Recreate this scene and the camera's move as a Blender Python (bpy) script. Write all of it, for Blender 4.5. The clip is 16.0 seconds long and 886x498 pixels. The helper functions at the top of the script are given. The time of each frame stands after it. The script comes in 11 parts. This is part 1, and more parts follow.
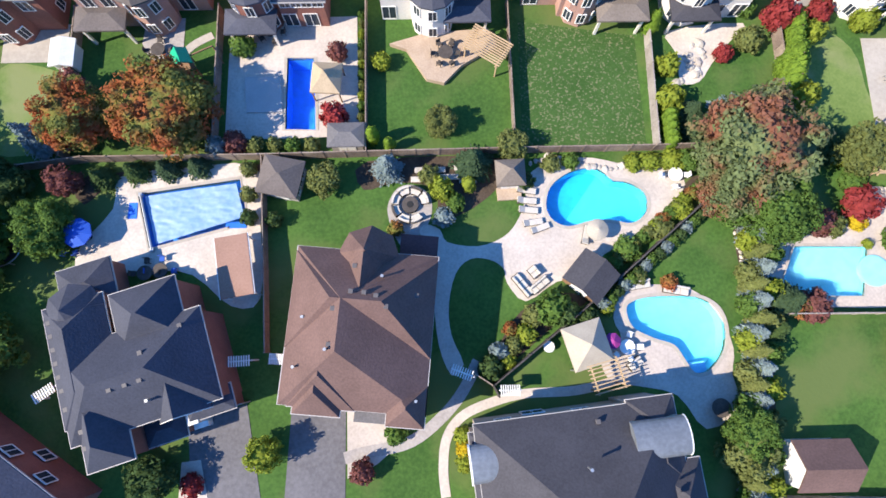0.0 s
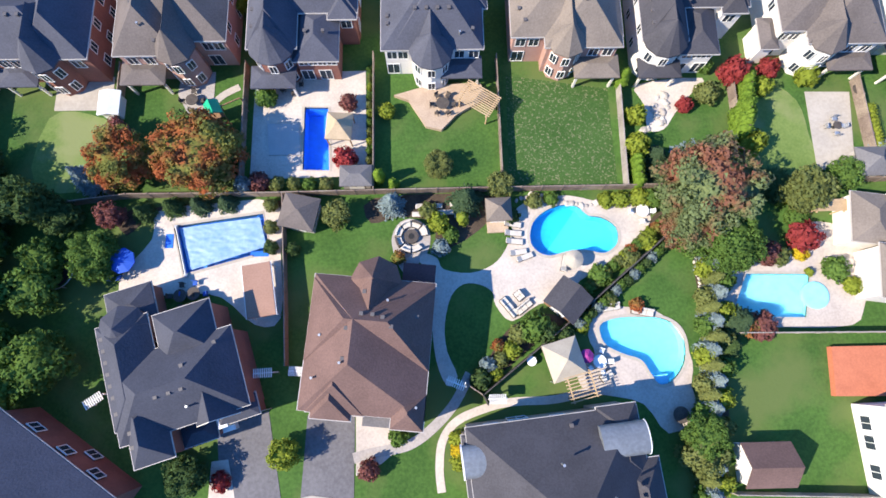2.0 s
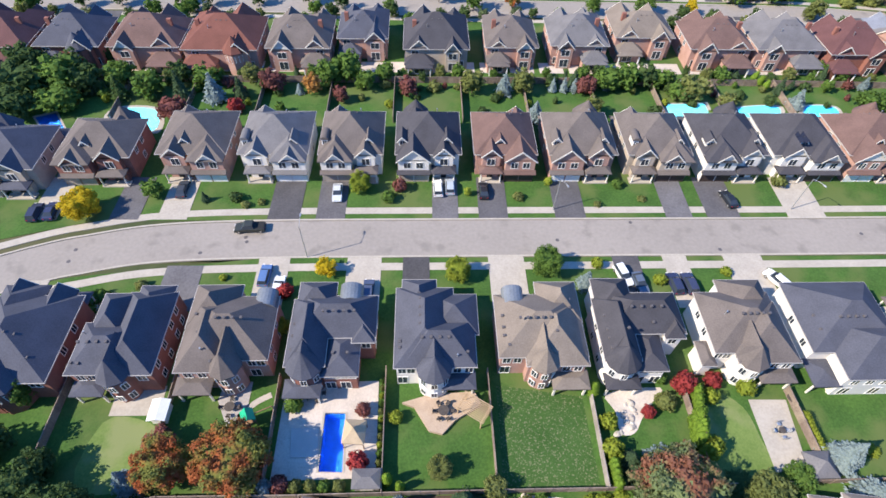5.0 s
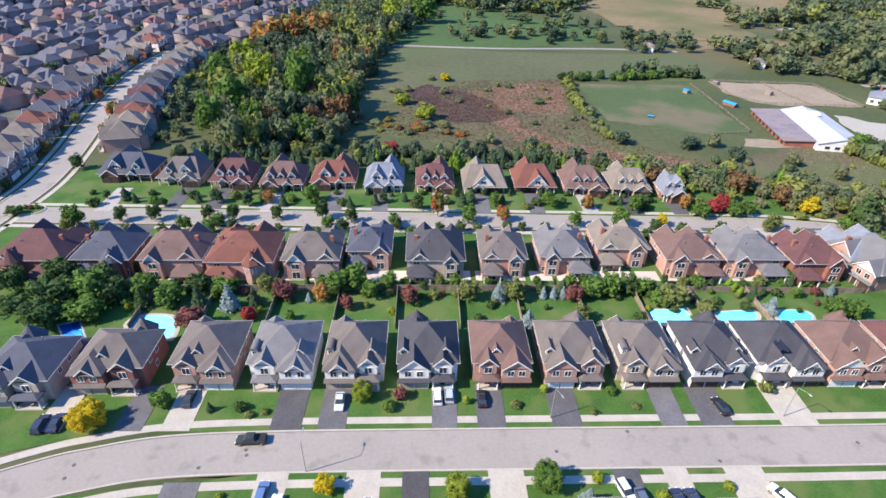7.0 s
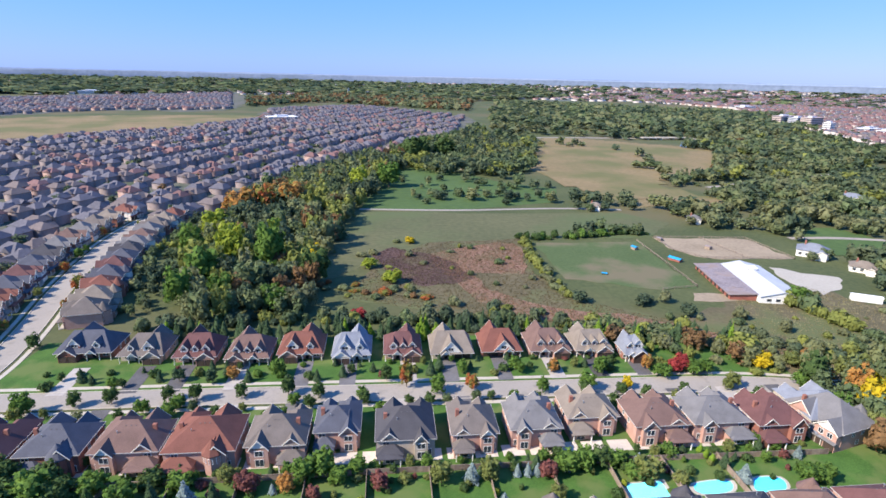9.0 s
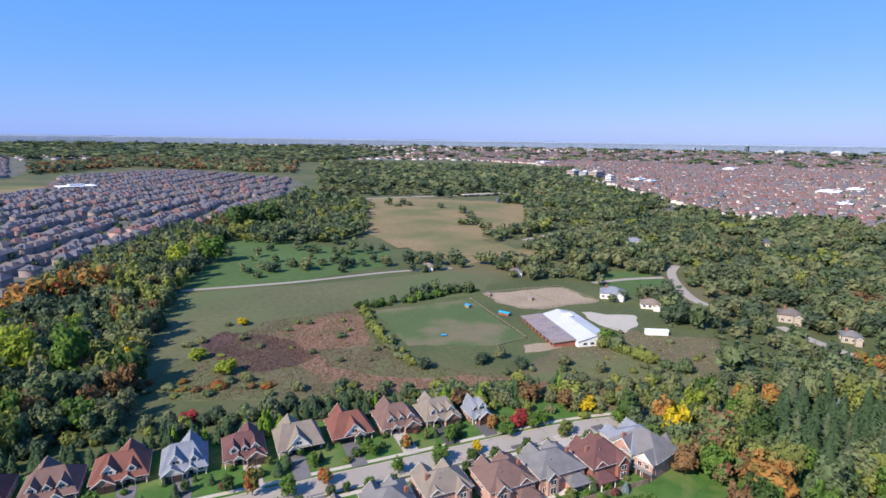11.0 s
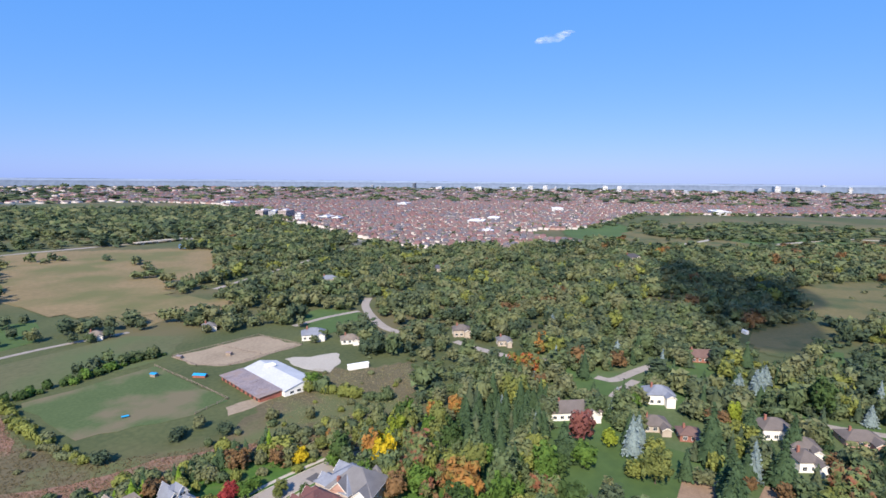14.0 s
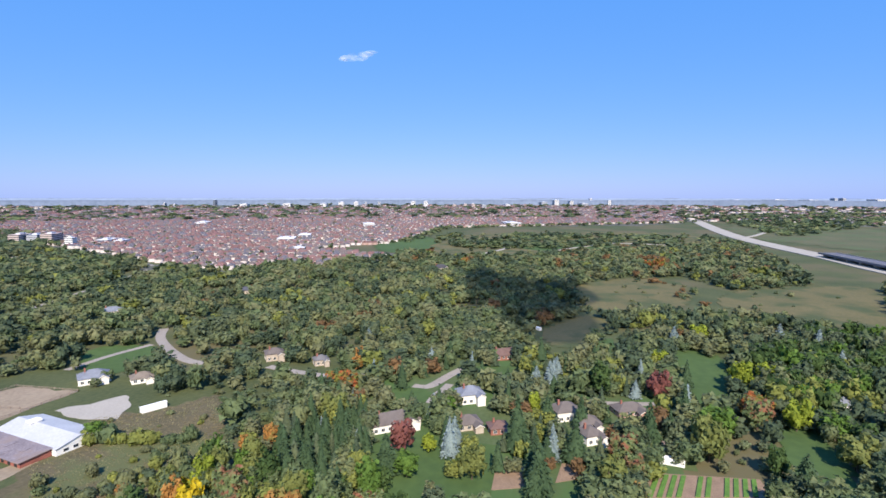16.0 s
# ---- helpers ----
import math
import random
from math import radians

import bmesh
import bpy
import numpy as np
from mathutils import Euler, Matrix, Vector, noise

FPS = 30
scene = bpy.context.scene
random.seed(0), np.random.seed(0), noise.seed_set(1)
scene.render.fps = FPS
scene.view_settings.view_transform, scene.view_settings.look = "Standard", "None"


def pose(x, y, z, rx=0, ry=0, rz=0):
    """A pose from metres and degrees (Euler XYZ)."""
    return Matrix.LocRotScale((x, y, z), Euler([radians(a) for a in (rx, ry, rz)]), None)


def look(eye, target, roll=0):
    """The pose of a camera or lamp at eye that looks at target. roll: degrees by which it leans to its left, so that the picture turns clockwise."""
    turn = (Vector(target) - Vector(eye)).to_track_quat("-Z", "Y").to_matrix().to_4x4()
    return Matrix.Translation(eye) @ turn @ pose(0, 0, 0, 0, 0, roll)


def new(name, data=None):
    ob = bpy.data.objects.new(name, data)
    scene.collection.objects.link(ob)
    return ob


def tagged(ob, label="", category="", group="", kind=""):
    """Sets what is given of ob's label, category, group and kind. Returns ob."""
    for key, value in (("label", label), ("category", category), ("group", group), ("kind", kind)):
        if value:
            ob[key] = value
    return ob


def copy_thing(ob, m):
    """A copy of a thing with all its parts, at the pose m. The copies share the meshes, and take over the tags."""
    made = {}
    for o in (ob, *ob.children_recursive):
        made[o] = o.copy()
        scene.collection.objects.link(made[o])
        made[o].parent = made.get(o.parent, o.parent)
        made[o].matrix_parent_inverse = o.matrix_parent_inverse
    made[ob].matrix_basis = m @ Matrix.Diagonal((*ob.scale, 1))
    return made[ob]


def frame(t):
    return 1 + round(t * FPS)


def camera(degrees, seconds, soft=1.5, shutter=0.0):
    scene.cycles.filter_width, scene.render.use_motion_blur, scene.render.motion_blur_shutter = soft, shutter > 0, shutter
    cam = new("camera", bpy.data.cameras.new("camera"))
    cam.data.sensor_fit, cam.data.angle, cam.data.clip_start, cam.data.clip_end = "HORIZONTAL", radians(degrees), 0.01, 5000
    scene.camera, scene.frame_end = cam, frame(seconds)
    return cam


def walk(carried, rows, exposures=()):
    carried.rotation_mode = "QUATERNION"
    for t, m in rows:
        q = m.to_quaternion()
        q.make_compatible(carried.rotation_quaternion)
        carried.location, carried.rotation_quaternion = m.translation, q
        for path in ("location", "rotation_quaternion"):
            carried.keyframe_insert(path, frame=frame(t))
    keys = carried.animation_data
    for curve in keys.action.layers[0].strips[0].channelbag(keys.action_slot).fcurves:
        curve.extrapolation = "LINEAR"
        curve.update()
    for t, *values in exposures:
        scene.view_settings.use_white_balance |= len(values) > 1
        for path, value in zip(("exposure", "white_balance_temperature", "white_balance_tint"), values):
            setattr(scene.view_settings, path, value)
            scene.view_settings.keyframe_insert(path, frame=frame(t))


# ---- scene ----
from mathutils.geometry import tessellate_polygon

# ---------------------------------------------------------------- camera
cam = camera(78.87, 16.0, soft=1.6)
PATH = [
    (0, 0.00, -0.00, 53.82, -3.70, -79.33, 2.41),
    (0.5, 0.04, 0.01, 55.98, -3.82, -79.24, 2.58),
    (1, 0.12, -0.01, 57.97, -3.96, -79.18, 2.76),
    (1.5, 0.16, -0.04, 59.96, -4.07, -79.12, 2.90),
    (2, 0.11, -0.04, 62.05, -4.18, -77.89, 3.05),
    (2.5, -0.08, 0.04, 64.35, -4.24, -74.74, 3.14),
    (3, -0.34, 0.20, 66.84, -4.20, -70.22, 3.10),
    (3.5, -0.52, 0.46, 69.34, -3.77, -65.62, 2.79),
    (4, -0.66, 0.62, 71.73, -3.38, -60.78, 2.46),
    (6.5, -1.54, 0.96, 82.88, -2.58, -37.36, 1.72),
    (7, -1.52, 0.96, 85.26, -2.45, -32.78, 1.56),
    (7.5, -1.47, 0.98, 87.69, -2.30, -28.18, 1.43),
    (8, -1.54, 1.06, 90.02, -2.35, -24.04, 1.26),
    (8.2, -1.62, 1.12, 90.96, -2.77, -22.60, 1.27),
    (10.3, -3.18, 1.81, 100.63, -16.52, -12.67, 0.74),
    (10.5, -3.27, 1.88, 101.45, -18.78, -12.27, 0.73),
    (11, -3.40, 2.09, 103.19, -23.80, -11.50, 0.78),
    (11.5, -3.51, 2.31, 104.68, -28.37, -10.65, 0.75),
    (12, -3.57, 2.45, 105.90, -33.09, -9.78, 0.88),
    (12.5, -3.52, 2.44, 106.81, -38.46, -9.00, 0.82),
    (13, -3.43, 2.35, 107.46, -44.28, -8.32, 0.65),
    (13.5, -3.41, 2.29, 107.84, -50.25, -7.74, 0.54),
    (14, -3.43, 2.25, 107.95, -55.74, -7.24, 0.52),
    (14.5, -3.37, 2.25, 107.91, -60.17, -6.80, 0.34),
    (15, -3.18, 2.28, 107.79, -64.56, -6.34, 0.30),
    (15.5, -2.85, 2.37, 107.63, -69.78, -5.84, 0.19),
    (16, -2.44, 2.47, 107.46, -75.51, -5.47, 0.04),
]
walk(cam, [(t, pose(x, y, z, 0, 0, yaw) @ pose(0, 0, 0, 90 + pitch) @ pose(0, 0, 0, 0, 0, roll)) for t, x, y, z, yaw, pitch, roll in PATH],
     exposures=[(0, 0.88), (2.5, 0.92), (4, 0.77), (7, 0.90), (8, 1.03), (10.4, 0.68), (13, 0.66), (16, 0.66)])

# ---------------------------------------------------------------- light
SUN_ELEV, SUN_FROM = radians(40), Vector((-0.944, -0.331, 0))
world = bpy.data.worlds.new("sky")
scene.world = world
world.use_nodes = True
wn = world.node_tree.nodes
sky = wn.new("ShaderNodeTexSky")
sky.sky_type, sky.sun_disc = "NISHITA", False
sky.sun_elevation, sky.sun_rotation = SUN_ELEV, math.atan2(SUN_FROM.x, SUN_FROM.y)
sky.air_density, sky.dust_density, sky.ozone_density, sky.altitude = 1.1, 0.3, 2.0, 200
clear = wn.new("ShaderNodeMix")  # the pale glow of dry air low over the land
clear.data_type, clear.blend_type = "RGBA", "MULTIPLY"
clear.inputs[0].default_value, clear.inputs[7].default_value = 1.0, (0.90, 0.77, 0.24, 1)
world.node_tree.links.new(sky.outputs[0], clear.inputs[6])
haze = wn.new("ShaderNodeMix")  # even blue air, so that the sky pales little towards the horizon
haze.data_type = "RGBA"
haze.inputs[0].default_value, haze.inputs[7].default_value = 0.70, (0.30, 2.05, 7.4, 1)
world.node_tree.links.new(clear.outputs[2], haze.inputs[6])
world.node_tree.links.new(haze.outputs[2], wn["Background"].inputs[0])
wn["Background"].inputs[1].default_value = 0.113
sun = new("sun", bpy.data.lights.new("sun", "SUN"))
sun.data.energy, sun.data.angle, sun.data.color = 5.0, radians(0.5), (1.0, 0.895, 0.765)
sun.matrix_world = look(SUN_FROM * 100 + Vector((0, 0, 100 * math.tan(SUN_ELEV))), (0, 0, 0))

# ---------------------------------------------------------------- materials


def surface(name, light, dark, scale=0.3, fine=4.0, rough=0.85, bump=0.0, metal=0.0, vary=0.0, island=0.0, third=None, spec=0.3, third_scale=0.02, stretch=None, third_band=(0.48, 0.6), relief=0.05):
    """Two scales of mottling between two colours, with an optional third colour in broad patches."""
    m = bpy.data.materials.new(name)
    m.use_nodes = True
    nt = m.node_tree
    n, ln = nt.nodes, nt.links.new
    b = n["Principled BSDF"]
    b.inputs["Roughness"].default_value, b.inputs["Metallic"].default_value = rough, metal
    b.inputs["Specular IOR Level"].default_value = spec
    geo = n.new("ShaderNodeNewGeometry")
    co = geo.outputs["Position"]
    if stretch:
        mp = n.new("ShaderNodeMapping")
        mp.inputs["Scale"].default_value = stretch
        ln(co, mp.inputs["Vector"])
        co = mp.outputs[0]

    def noise_tex(s, detail):
        t = n.new("ShaderNodeTexNoise")
        t.inputs["Scale"].default_value, t.inputs["Detail"].default_value = s, detail
        ln(co, t.inputs["Vector"])
        return t.outputs["Fac"]

    big, small = noise_tex(scale, 3), noise_tex(fine, 2)
    mixed = n.new("ShaderNodeMath")
    mixed.operation = "ADD"
    ln(big, mixed.inputs[0]), ln(small, mixed.inputs[1])
    ramp = n.new("ShaderNodeValToRGB")
    ramp.color_ramp.elements[0].position, ramp.color_ramp.elements[1].position = 0.36, 0.64
    ramp.color_ramp.elements[0].color, ramp.color_ramp.elements[1].color = (*dark, 1), (*light, 1)
    half = n.new("ShaderNodeMath")
    half.operation = "MULTIPLY"
    half.inputs[1].default_value = 0.5
    ln(mixed.outputs[0], half.inputs[0]), ln(half.outputs[0], ramp.inputs[0])
    out = ramp.outputs[0]
    if third:
        r2 = n.new("ShaderNodeValToRGB")
        r2.color_ramp.elements[0].position, r2.color_ramp.elements[1].position = third_band
        ln(noise_tex(third_scale, 5), r2.inputs[0])
        mx = n.new("ShaderNodeMix")
        mx.data_type = "RGBA"
        ln(r2.outputs[0], mx.inputs[0]), ln(out, mx.inputs[6])
        mx.inputs[7].default_value = (*third, 1)
        out = mx.outputs[2]
    if vary or island:
        hsv = n.new("ShaderNodeHueSaturation")
        src = n.new("ShaderNodeObjectInfo").outputs["Random"] if vary else geo.outputs["Random Per Island"]
        rng = n.new("ShaderNodeMapRange")
        k = vary or island
        rng.inputs[3].default_value, rng.inputs[4].default_value = 1 - k, 1 + k
        ln(src, rng.inputs[0]), ln(rng.outputs[0], hsv.inputs["Value"]), ln(out, hsv.inputs["Color"])
        if vary or island > 0.2:
            hue = n.new("ShaderNodeMapRange")
            hue.inputs[3].default_value, hue.inputs[4].default_value = 0.5 - k * 0.06, 0.5 + k * 0.06
            ln(src, hue.inputs[0]), ln(hue.outputs[0], hsv.inputs["Hue"])
        out = hsv.outputs[0]
    ln(out, b.inputs["Base Color"])
    if bump:
        bp = n.new("ShaderNodeBump")
        bp.inputs["Strength"].default_value, bp.inputs["Distance"].default_value = bump, relief
        ln(small, bp.inputs["Height"]), ln(bp.outputs[0], b.inputs["Normal"])
    return m


def plain(name, col, rough=0.6, metal=0.0, emit=0.0):
    m = surface(name, tuple(min(1, c * 1.08) for c in col), tuple(c * 0.9 for c in col), 0.8, 9, rough, 0, metal)
    if emit:
        b = m.node_tree.nodes["Principled BSDF"]
        b.inputs["Emission Color"].default_value, b.inputs["Emission Strength"].default_value = (*col, 1), emit
    return m


GROUND = surface("rough_grass", (0.084, 0.096, 0.038), (0.048, 0.064, 0.024), 0.02, 0.4, 0.95, third=(0.108, 0.096, 0.048), third_scale=0.006)
LAWN = surface("lawn_grass", (0.065, 0.137, 0.025), (0.032, 0.081, 0.014), 0.15, 3.0, 0.95, 0.5, third=(0.093, 0.131, 0.036), third_scale=0.09)
LAWN_DRY = surface("clover_lawn", (0.048, 0.104, 0.022), (0.030, 0.077, 0.013), 0.2, 2.6, 0.95, 0.3, third=(0.166, 0.174, 0.087), third_scale=4.2, third_band=(0.54, 0.66))
# paler yellow-green lawn tone, with sun glare put into the colour
LAWN_PALE = surface("sun_glare_lawn", (0.155, 0.215, 0.058), (0.100, 0.160, 0.036), 0.2, 3.0, 0.95, 0.4, third=(0.19, 0.22, 0.085), third_scale=0.15)
ASPHALT = surface("road_asphalt", (0.308, 0.274, 0.241), (0.258, 0.230, 0.202), 0.05, 1.5, 0.9, 0.1, third=(0.225, 0.201, 0.177), third_scale=0.25, third_band=(0.56, 0.68))
DRIVE = surface("driveway_asphalt", (0.120, 0.115, 0.120), (0.078, 0.074, 0.078), 0.2, 3, 0.85, 0.1, vary=0.35)
CONCRETE = surface("pale_concrete", (0.442, 0.396, 0.336), (0.354, 0.317, 0.267), 0.3, 3, 0.9, 0.05)
PAVER = surface("paver_stone", (0.57, 0.50, 0.43), (0.43, 0.375, 0.325), 0.4, 4, 0.85, 0.2, vary=0.12)
INTERLOCK = surface("interlock_stone", (0.405, 0.368, 0.340), (0.294, 0.267, 0.248), 0.4, 4, 0.85, 0.2)
ROCK = surface("garden_rock", (0.55, 0.5, 0.44), (0.32, 0.29, 0.25), 0.8, 5, 0.9, 0.4, vary=0.2)
SOIL = surface("mulch_soil", (0.09, 0.065, 0.045), (0.045, 0.033, 0.024), 0.6, 5, 0.95, 0.4)
FENCE_WOOD = surface("weathered_fence", (0.30, 0.24, 0.19), (0.16, 0.12, 0.10), 0.8, 6, 0.85, 0.2, vary=0.15)
DECK_WOOD = surface("deck_wood", (0.50, 0.39, 0.28), (0.39, 0.29, 0.20), 0.8, 6, 0.8, 0.2, vary=0.1)
WHITE = plain("white_paint", (0.80, 0.79, 0.76), 0.5)
TRIM = plain("cream_trim", (0.72, 0.68, 0.60), 0.5)
VENT = plain("dark_vent_metal", (0.11, 0.10, 0.10), 0.5)
GUTTER = plain("stone_grey_gutter", (0.46, 0.43, 0.40), 0.5)
GARAGE = plain("taupe_garage_paint", (0.36, 0.31, 0.27), 0.5)
DARK_DOOR = plain("dark_brown_door", (0.060, 0.042, 0.036), 0.5)
GLASSY = plain("window_glass", (0.035, 0.045, 0.06), 0.08)
BLACK = plain("black_rubber", (0.02, 0.02, 0.02), 0.7)
STEEL = plain("galvanised_steel", (0.45, 0.46, 0.47), 0.45, 0.7)


def roof_mat(name, c):
    return surface(name, tuple(v * 1.12 for v in c), tuple(v * 0.78 for v in c), 0.35, 5.0, 0.88, 0.35)


ROOF = {
    "ink": roof_mat("dark_slate_shingle", (0.060, 0.064, 0.084)),
    "brown": roof_mat("brown_shingle", (0.145, 0.090, 0.078)),
    "slate": roof_mat("slate_blue_shingle", (0.077, 0.081, 0.104)),
    "charcoal": roof_mat("charcoal_shingle", (0.061, 0.059, 0.068)),
    "tan": roof_mat("weathered_tan_shingle", (0.194, 0.162, 0.135)),
    "taupe": roof_mat("taupe_shingle", (0.135, 0.115, 0.106)),
    "red": roof_mat("red_brown_shingle", (0.165, 0.066, 0.050)),
    "maroon": roof_mat("maroon_shingle", (0.120, 0.056, 0.055)),
    "silver": roof_mat("silver_blue_shingle", (0.185, 0.200, 0.24)),
    "grey": roof_mat("grey_shingle", (0.15, 0.145, 0.15)),
}
WALL = {
    "brick": surface("red_brick", (0.295, 0.128, 0.096), (0.205, 0.088, 0.068), 0.5, 7, 0.9, 0.3),
    "rose": surface("rose_brick", (0.46, 0.29, 0.24), (0.36, 0.21, 0.17), 0.5, 7, 0.9, 0.3),
    "buff": surface("buff_brick", (0.45, 0.385, 0.32), (0.35, 0.295, 0.245), 0.5, 7, 0.9, 0.3),
    "white": surface("pale_stucco", (0.76, 0.73, 0.68), (0.66, 0.62, 0.57), 0.3, 5, 0.85, 0.1),
}


def leaf(name, light, dark, third=None, third_scale=0.4, scale=0.12, fine=2.6, island=0.12, band=(0.48, 0.60)):
    """Leaves let some light through; a third colour comes in patches over the crown."""
    m = surface(name, light, dark, scale, fine, 0.8, 0.22, island=island, spec=0.06, relief=0.9 / fine, third=third, third_scale=third_scale, third_band=band)
    n, ln = m.node_tree.nodes, m.node_tree.links.new
    p = n["Principled BSDF"]
    thin, mix = n.new("ShaderNodeBsdfTranslucent"), n.new("ShaderNodeMixShader")
    mix.inputs[0].default_value = 0.36
    ln(p.inputs["Base Color"].links[0].from_socket, thin.inputs["Color"])
    ln(p.outputs[0], mix.inputs[1]), ln(thin.outputs[0], mix.inputs[2]), ln(mix.outputs[0], n["Material Output"].inputs[0])
    return m


LEAF = {
    "green": leaf("green_leaf", (0.140, 0.232, 0.051), (0.076, 0.140, 0.032)),
    "lime": leaf("lime_leaf", (0.305, 0.354, 0.049), (0.183, 0.238, 0.034)),
    "dark": leaf("dark_leaf", (0.095, 0.149, 0.051), (0.051, 0.091, 0.032)),
    "olive": leaf("olive_leaf", (0.220, 0.244, 0.081), (0.128, 0.156, 0.049)),
    "yellow": leaf("yellow_leaf", (0.660, 0.500, 0.028), (0.420, 0.320, 0.026)),
    "orange": leaf("orange_leaf", (0.470, 0.235, 0.070), (0.300, 0.160, 0.055), (0.26, 0.22, 0.07), 0.30, band=(0.50, 0.66)),
    "rust": leaf("rust_leaf", (0.46, 0.135, 0.055), (0.27, 0.100, 0.040), (0.190, 0.205, 0.055), 0.30, band=(0.43, 0.57)),
    "bronze": leaf("bronze_leaf", (0.200, 0.250, 0.110), (0.105, 0.145, 0.060), (0.28, 0.125, 0.078), 0.30),
    "red": leaf("crimson_leaf", (0.40, 0.065, 0.065), (0.22, 0.040, 0.040)),
    "plum": leaf("plum_leaf", (0.268, 0.104, 0.091), (0.152, 0.067, 0.059)),
    "spruce": leaf("spruce_needle", (0.088, 0.140, 0.071), (0.046, 0.081, 0.041)),
    "blue": leaf("blue_spruce_needle", (0.305, 0.378, 0.378), (0.165, 0.220, 0.226)),
    "cedar": leaf("cedar_foliage", (0.226, 0.342, 0.044), (0.116, 0.201, 0.030)),
    # woodland seen from far off; air haze is put into these colours as extra blue
    "wood_green": leaf("wood_green", (0.161, 0.208, 0.100), (0.080, 0.115, 0.057), (0.194, 0.212, 0.103), 0.035, 0.07, 0.9, 0.13),
    "wood_dark": leaf("wood_dark", (0.103, 0.143, 0.086), (0.050, 0.076, 0.049), (0.126, 0.154, 0.086), 0.04, 0.07, 0.9, 0.13),
    "wood_olive": leaf("wood_olive", (0.227, 0.234, 0.123), (0.117, 0.133, 0.070), (0.173, 0.208, 0.109), 0.04, 0.07, 0.9, 0.13),
    "wood_lime": leaf("wood_lime", (0.277, 0.297, 0.081), (0.148, 0.175, 0.052), None, 0.4, 0.07, 0.9, 0.13),
    "wood_orange": leaf("wood_orange", (0.261, 0.155, 0.074), (0.143, 0.096, 0.053), None, 0.4, 0.07, 0.9, 0.13),
}
BARK = surface("bark", (0.16, 0.12, 0.09), (0.07, 0.05, 0.04), 1, 8, 0.95, 0.4)

# ---------------------------------------------------------------- mesh helpers


def mesh_np(name, verts, faces, material=None):
    me = bpy.data.meshes.new(name)
    verts, faces = np.asarray(verts, np.float32), np.asarray(faces, np.int32)
    k = faces.shape[1]
    me.vertices.add(len(verts)), me.loops.add(faces.size), me.polygons.add(len(faces))
    me.vertices.foreach_set("co", verts.ravel())
    me.loops.foreach_set("vertex_index", faces.ravel())
    me.polygons.foreach_set("loop_start", np.arange(len(faces), dtype=np.int32) * k)
    me.update(calc_edges=True)
    if material:
        me.materials.append(material)
    return me


def mesh_bm(name, bm, material=None):
    me = bpy.data.meshes.new(name)
    bmesh.ops.recalc_face_normals(bm, faces=bm.faces)
    bm.to_mesh(me)
    bm.free()
    if material:
        me.materials.append(material)
    return me


def part(name, bm, material, parent, label="", m=None):
    """Links a bmesh or mesh as one mesh object under a thing or a part."""
    me = mesh_bm(name, bm, material) if isinstance(bm, bmesh.types.BMesh) else bm
    ob = new(name, me)
    ob.parent = parent
    if m is not None:
        ob.matrix_basis = m
    return tagged(ob, label) if label else ob


def thing(name, label, category, x=0, y=0, z=0, rz=0, group="", kind=""):
    ob = new(name)
    ob.matrix_basis = pose(x, y, z, 0, 0, rz)
    ob.empty_display_size = 0.2
    return tagged(ob, label, category, group, kind)


def box(bm, x0, y0, z0, x1, y1, z1, bevel=0.0):
    v = [bm.verts.new(p) for p in ((x0, y0, z0), (x1, y0, z0), (x1, y1, z0), (x0, y1, z0), (x0, y0, z1), (x1, y0, z1), (x1, y1, z1), (x0, y1, z1))]
    fs = [bm.faces.new([v[i] for i in q]) for q in ((3, 2, 1, 0), (4, 5, 6, 7), (0, 1, 5, 4), (1, 2, 6, 5), (2, 3, 7, 6), (3, 0, 4, 7))]
    if bevel:
        es = list({e for f in fs for e in f.edges})
        bmesh.ops.bevel(bm, geom=es, offset=bevel, segments=1, affect="EDGES")


def cyl(bm, x, y, z0, z1, r0, r1=None, n=12):
    r1 = r0 if r1 is None else r1
    lo = [bm.verts.new((x + r0 * math.cos(a), y + r0 * math.sin(a), z0)) for a in (i * math.tau / n for i in range(n))]
    if r1 < 1e-4:
        tip = bm.verts.new((x, y, z1))
        for i in range(n):
            bm.faces.new((lo[i], lo[(i + 1) % n], tip))
    else:
        hi = [bm.verts.new((x + r1 * math.cos(a), y + r1 * math.sin(a), z1)) for a in (i * math.tau / n for i in range(n))]
        for i in range(n):
            bm.faces.new((lo[i], lo[(i + 1) % n], hi[(i + 1) % n], hi[i]))
        bm.faces.new(hi)
    bm.faces.new(lo[::-1])


def rod(bm, a, b, r, n=6):
    a, b = Vector(a), Vector(b)
    q = (b - a).to_track_quat("Z", "Y")
    ring = [Vector((r * math.cos(i * math.tau / n), r * math.sin(i * math.tau / n), 0)) for i in range(n)]
    lo, hi = [bm.verts.new(a + q @ v) for v in ring], [bm.verts.new(b + q @ v) for v in ring]
    for i in range(n):
        bm.faces.new((lo[i], lo[(i + 1) % n], hi[(i + 1) % n], hi[i]))
    bm.faces.new(lo[::-1]), bm.faces.new(hi)


def prism(bm, pts, z0, z1):
    """A slab with the outline pts."""
    lo, hi = [bm.verts.new((x, y, z0)) for x, y in pts], [bm.verts.new((x, y, z1)) for x, y in pts]
    k = len(pts)
    for i in range(k):
        bm.faces.new((lo[i], lo[(i + 1) % k], hi[(i + 1) % k], hi[i]))
    top = bm.faces.new(hi)
    bm.faces.new(lo[::-1])
    bmesh.ops.triangulate(bm, faces=[top])


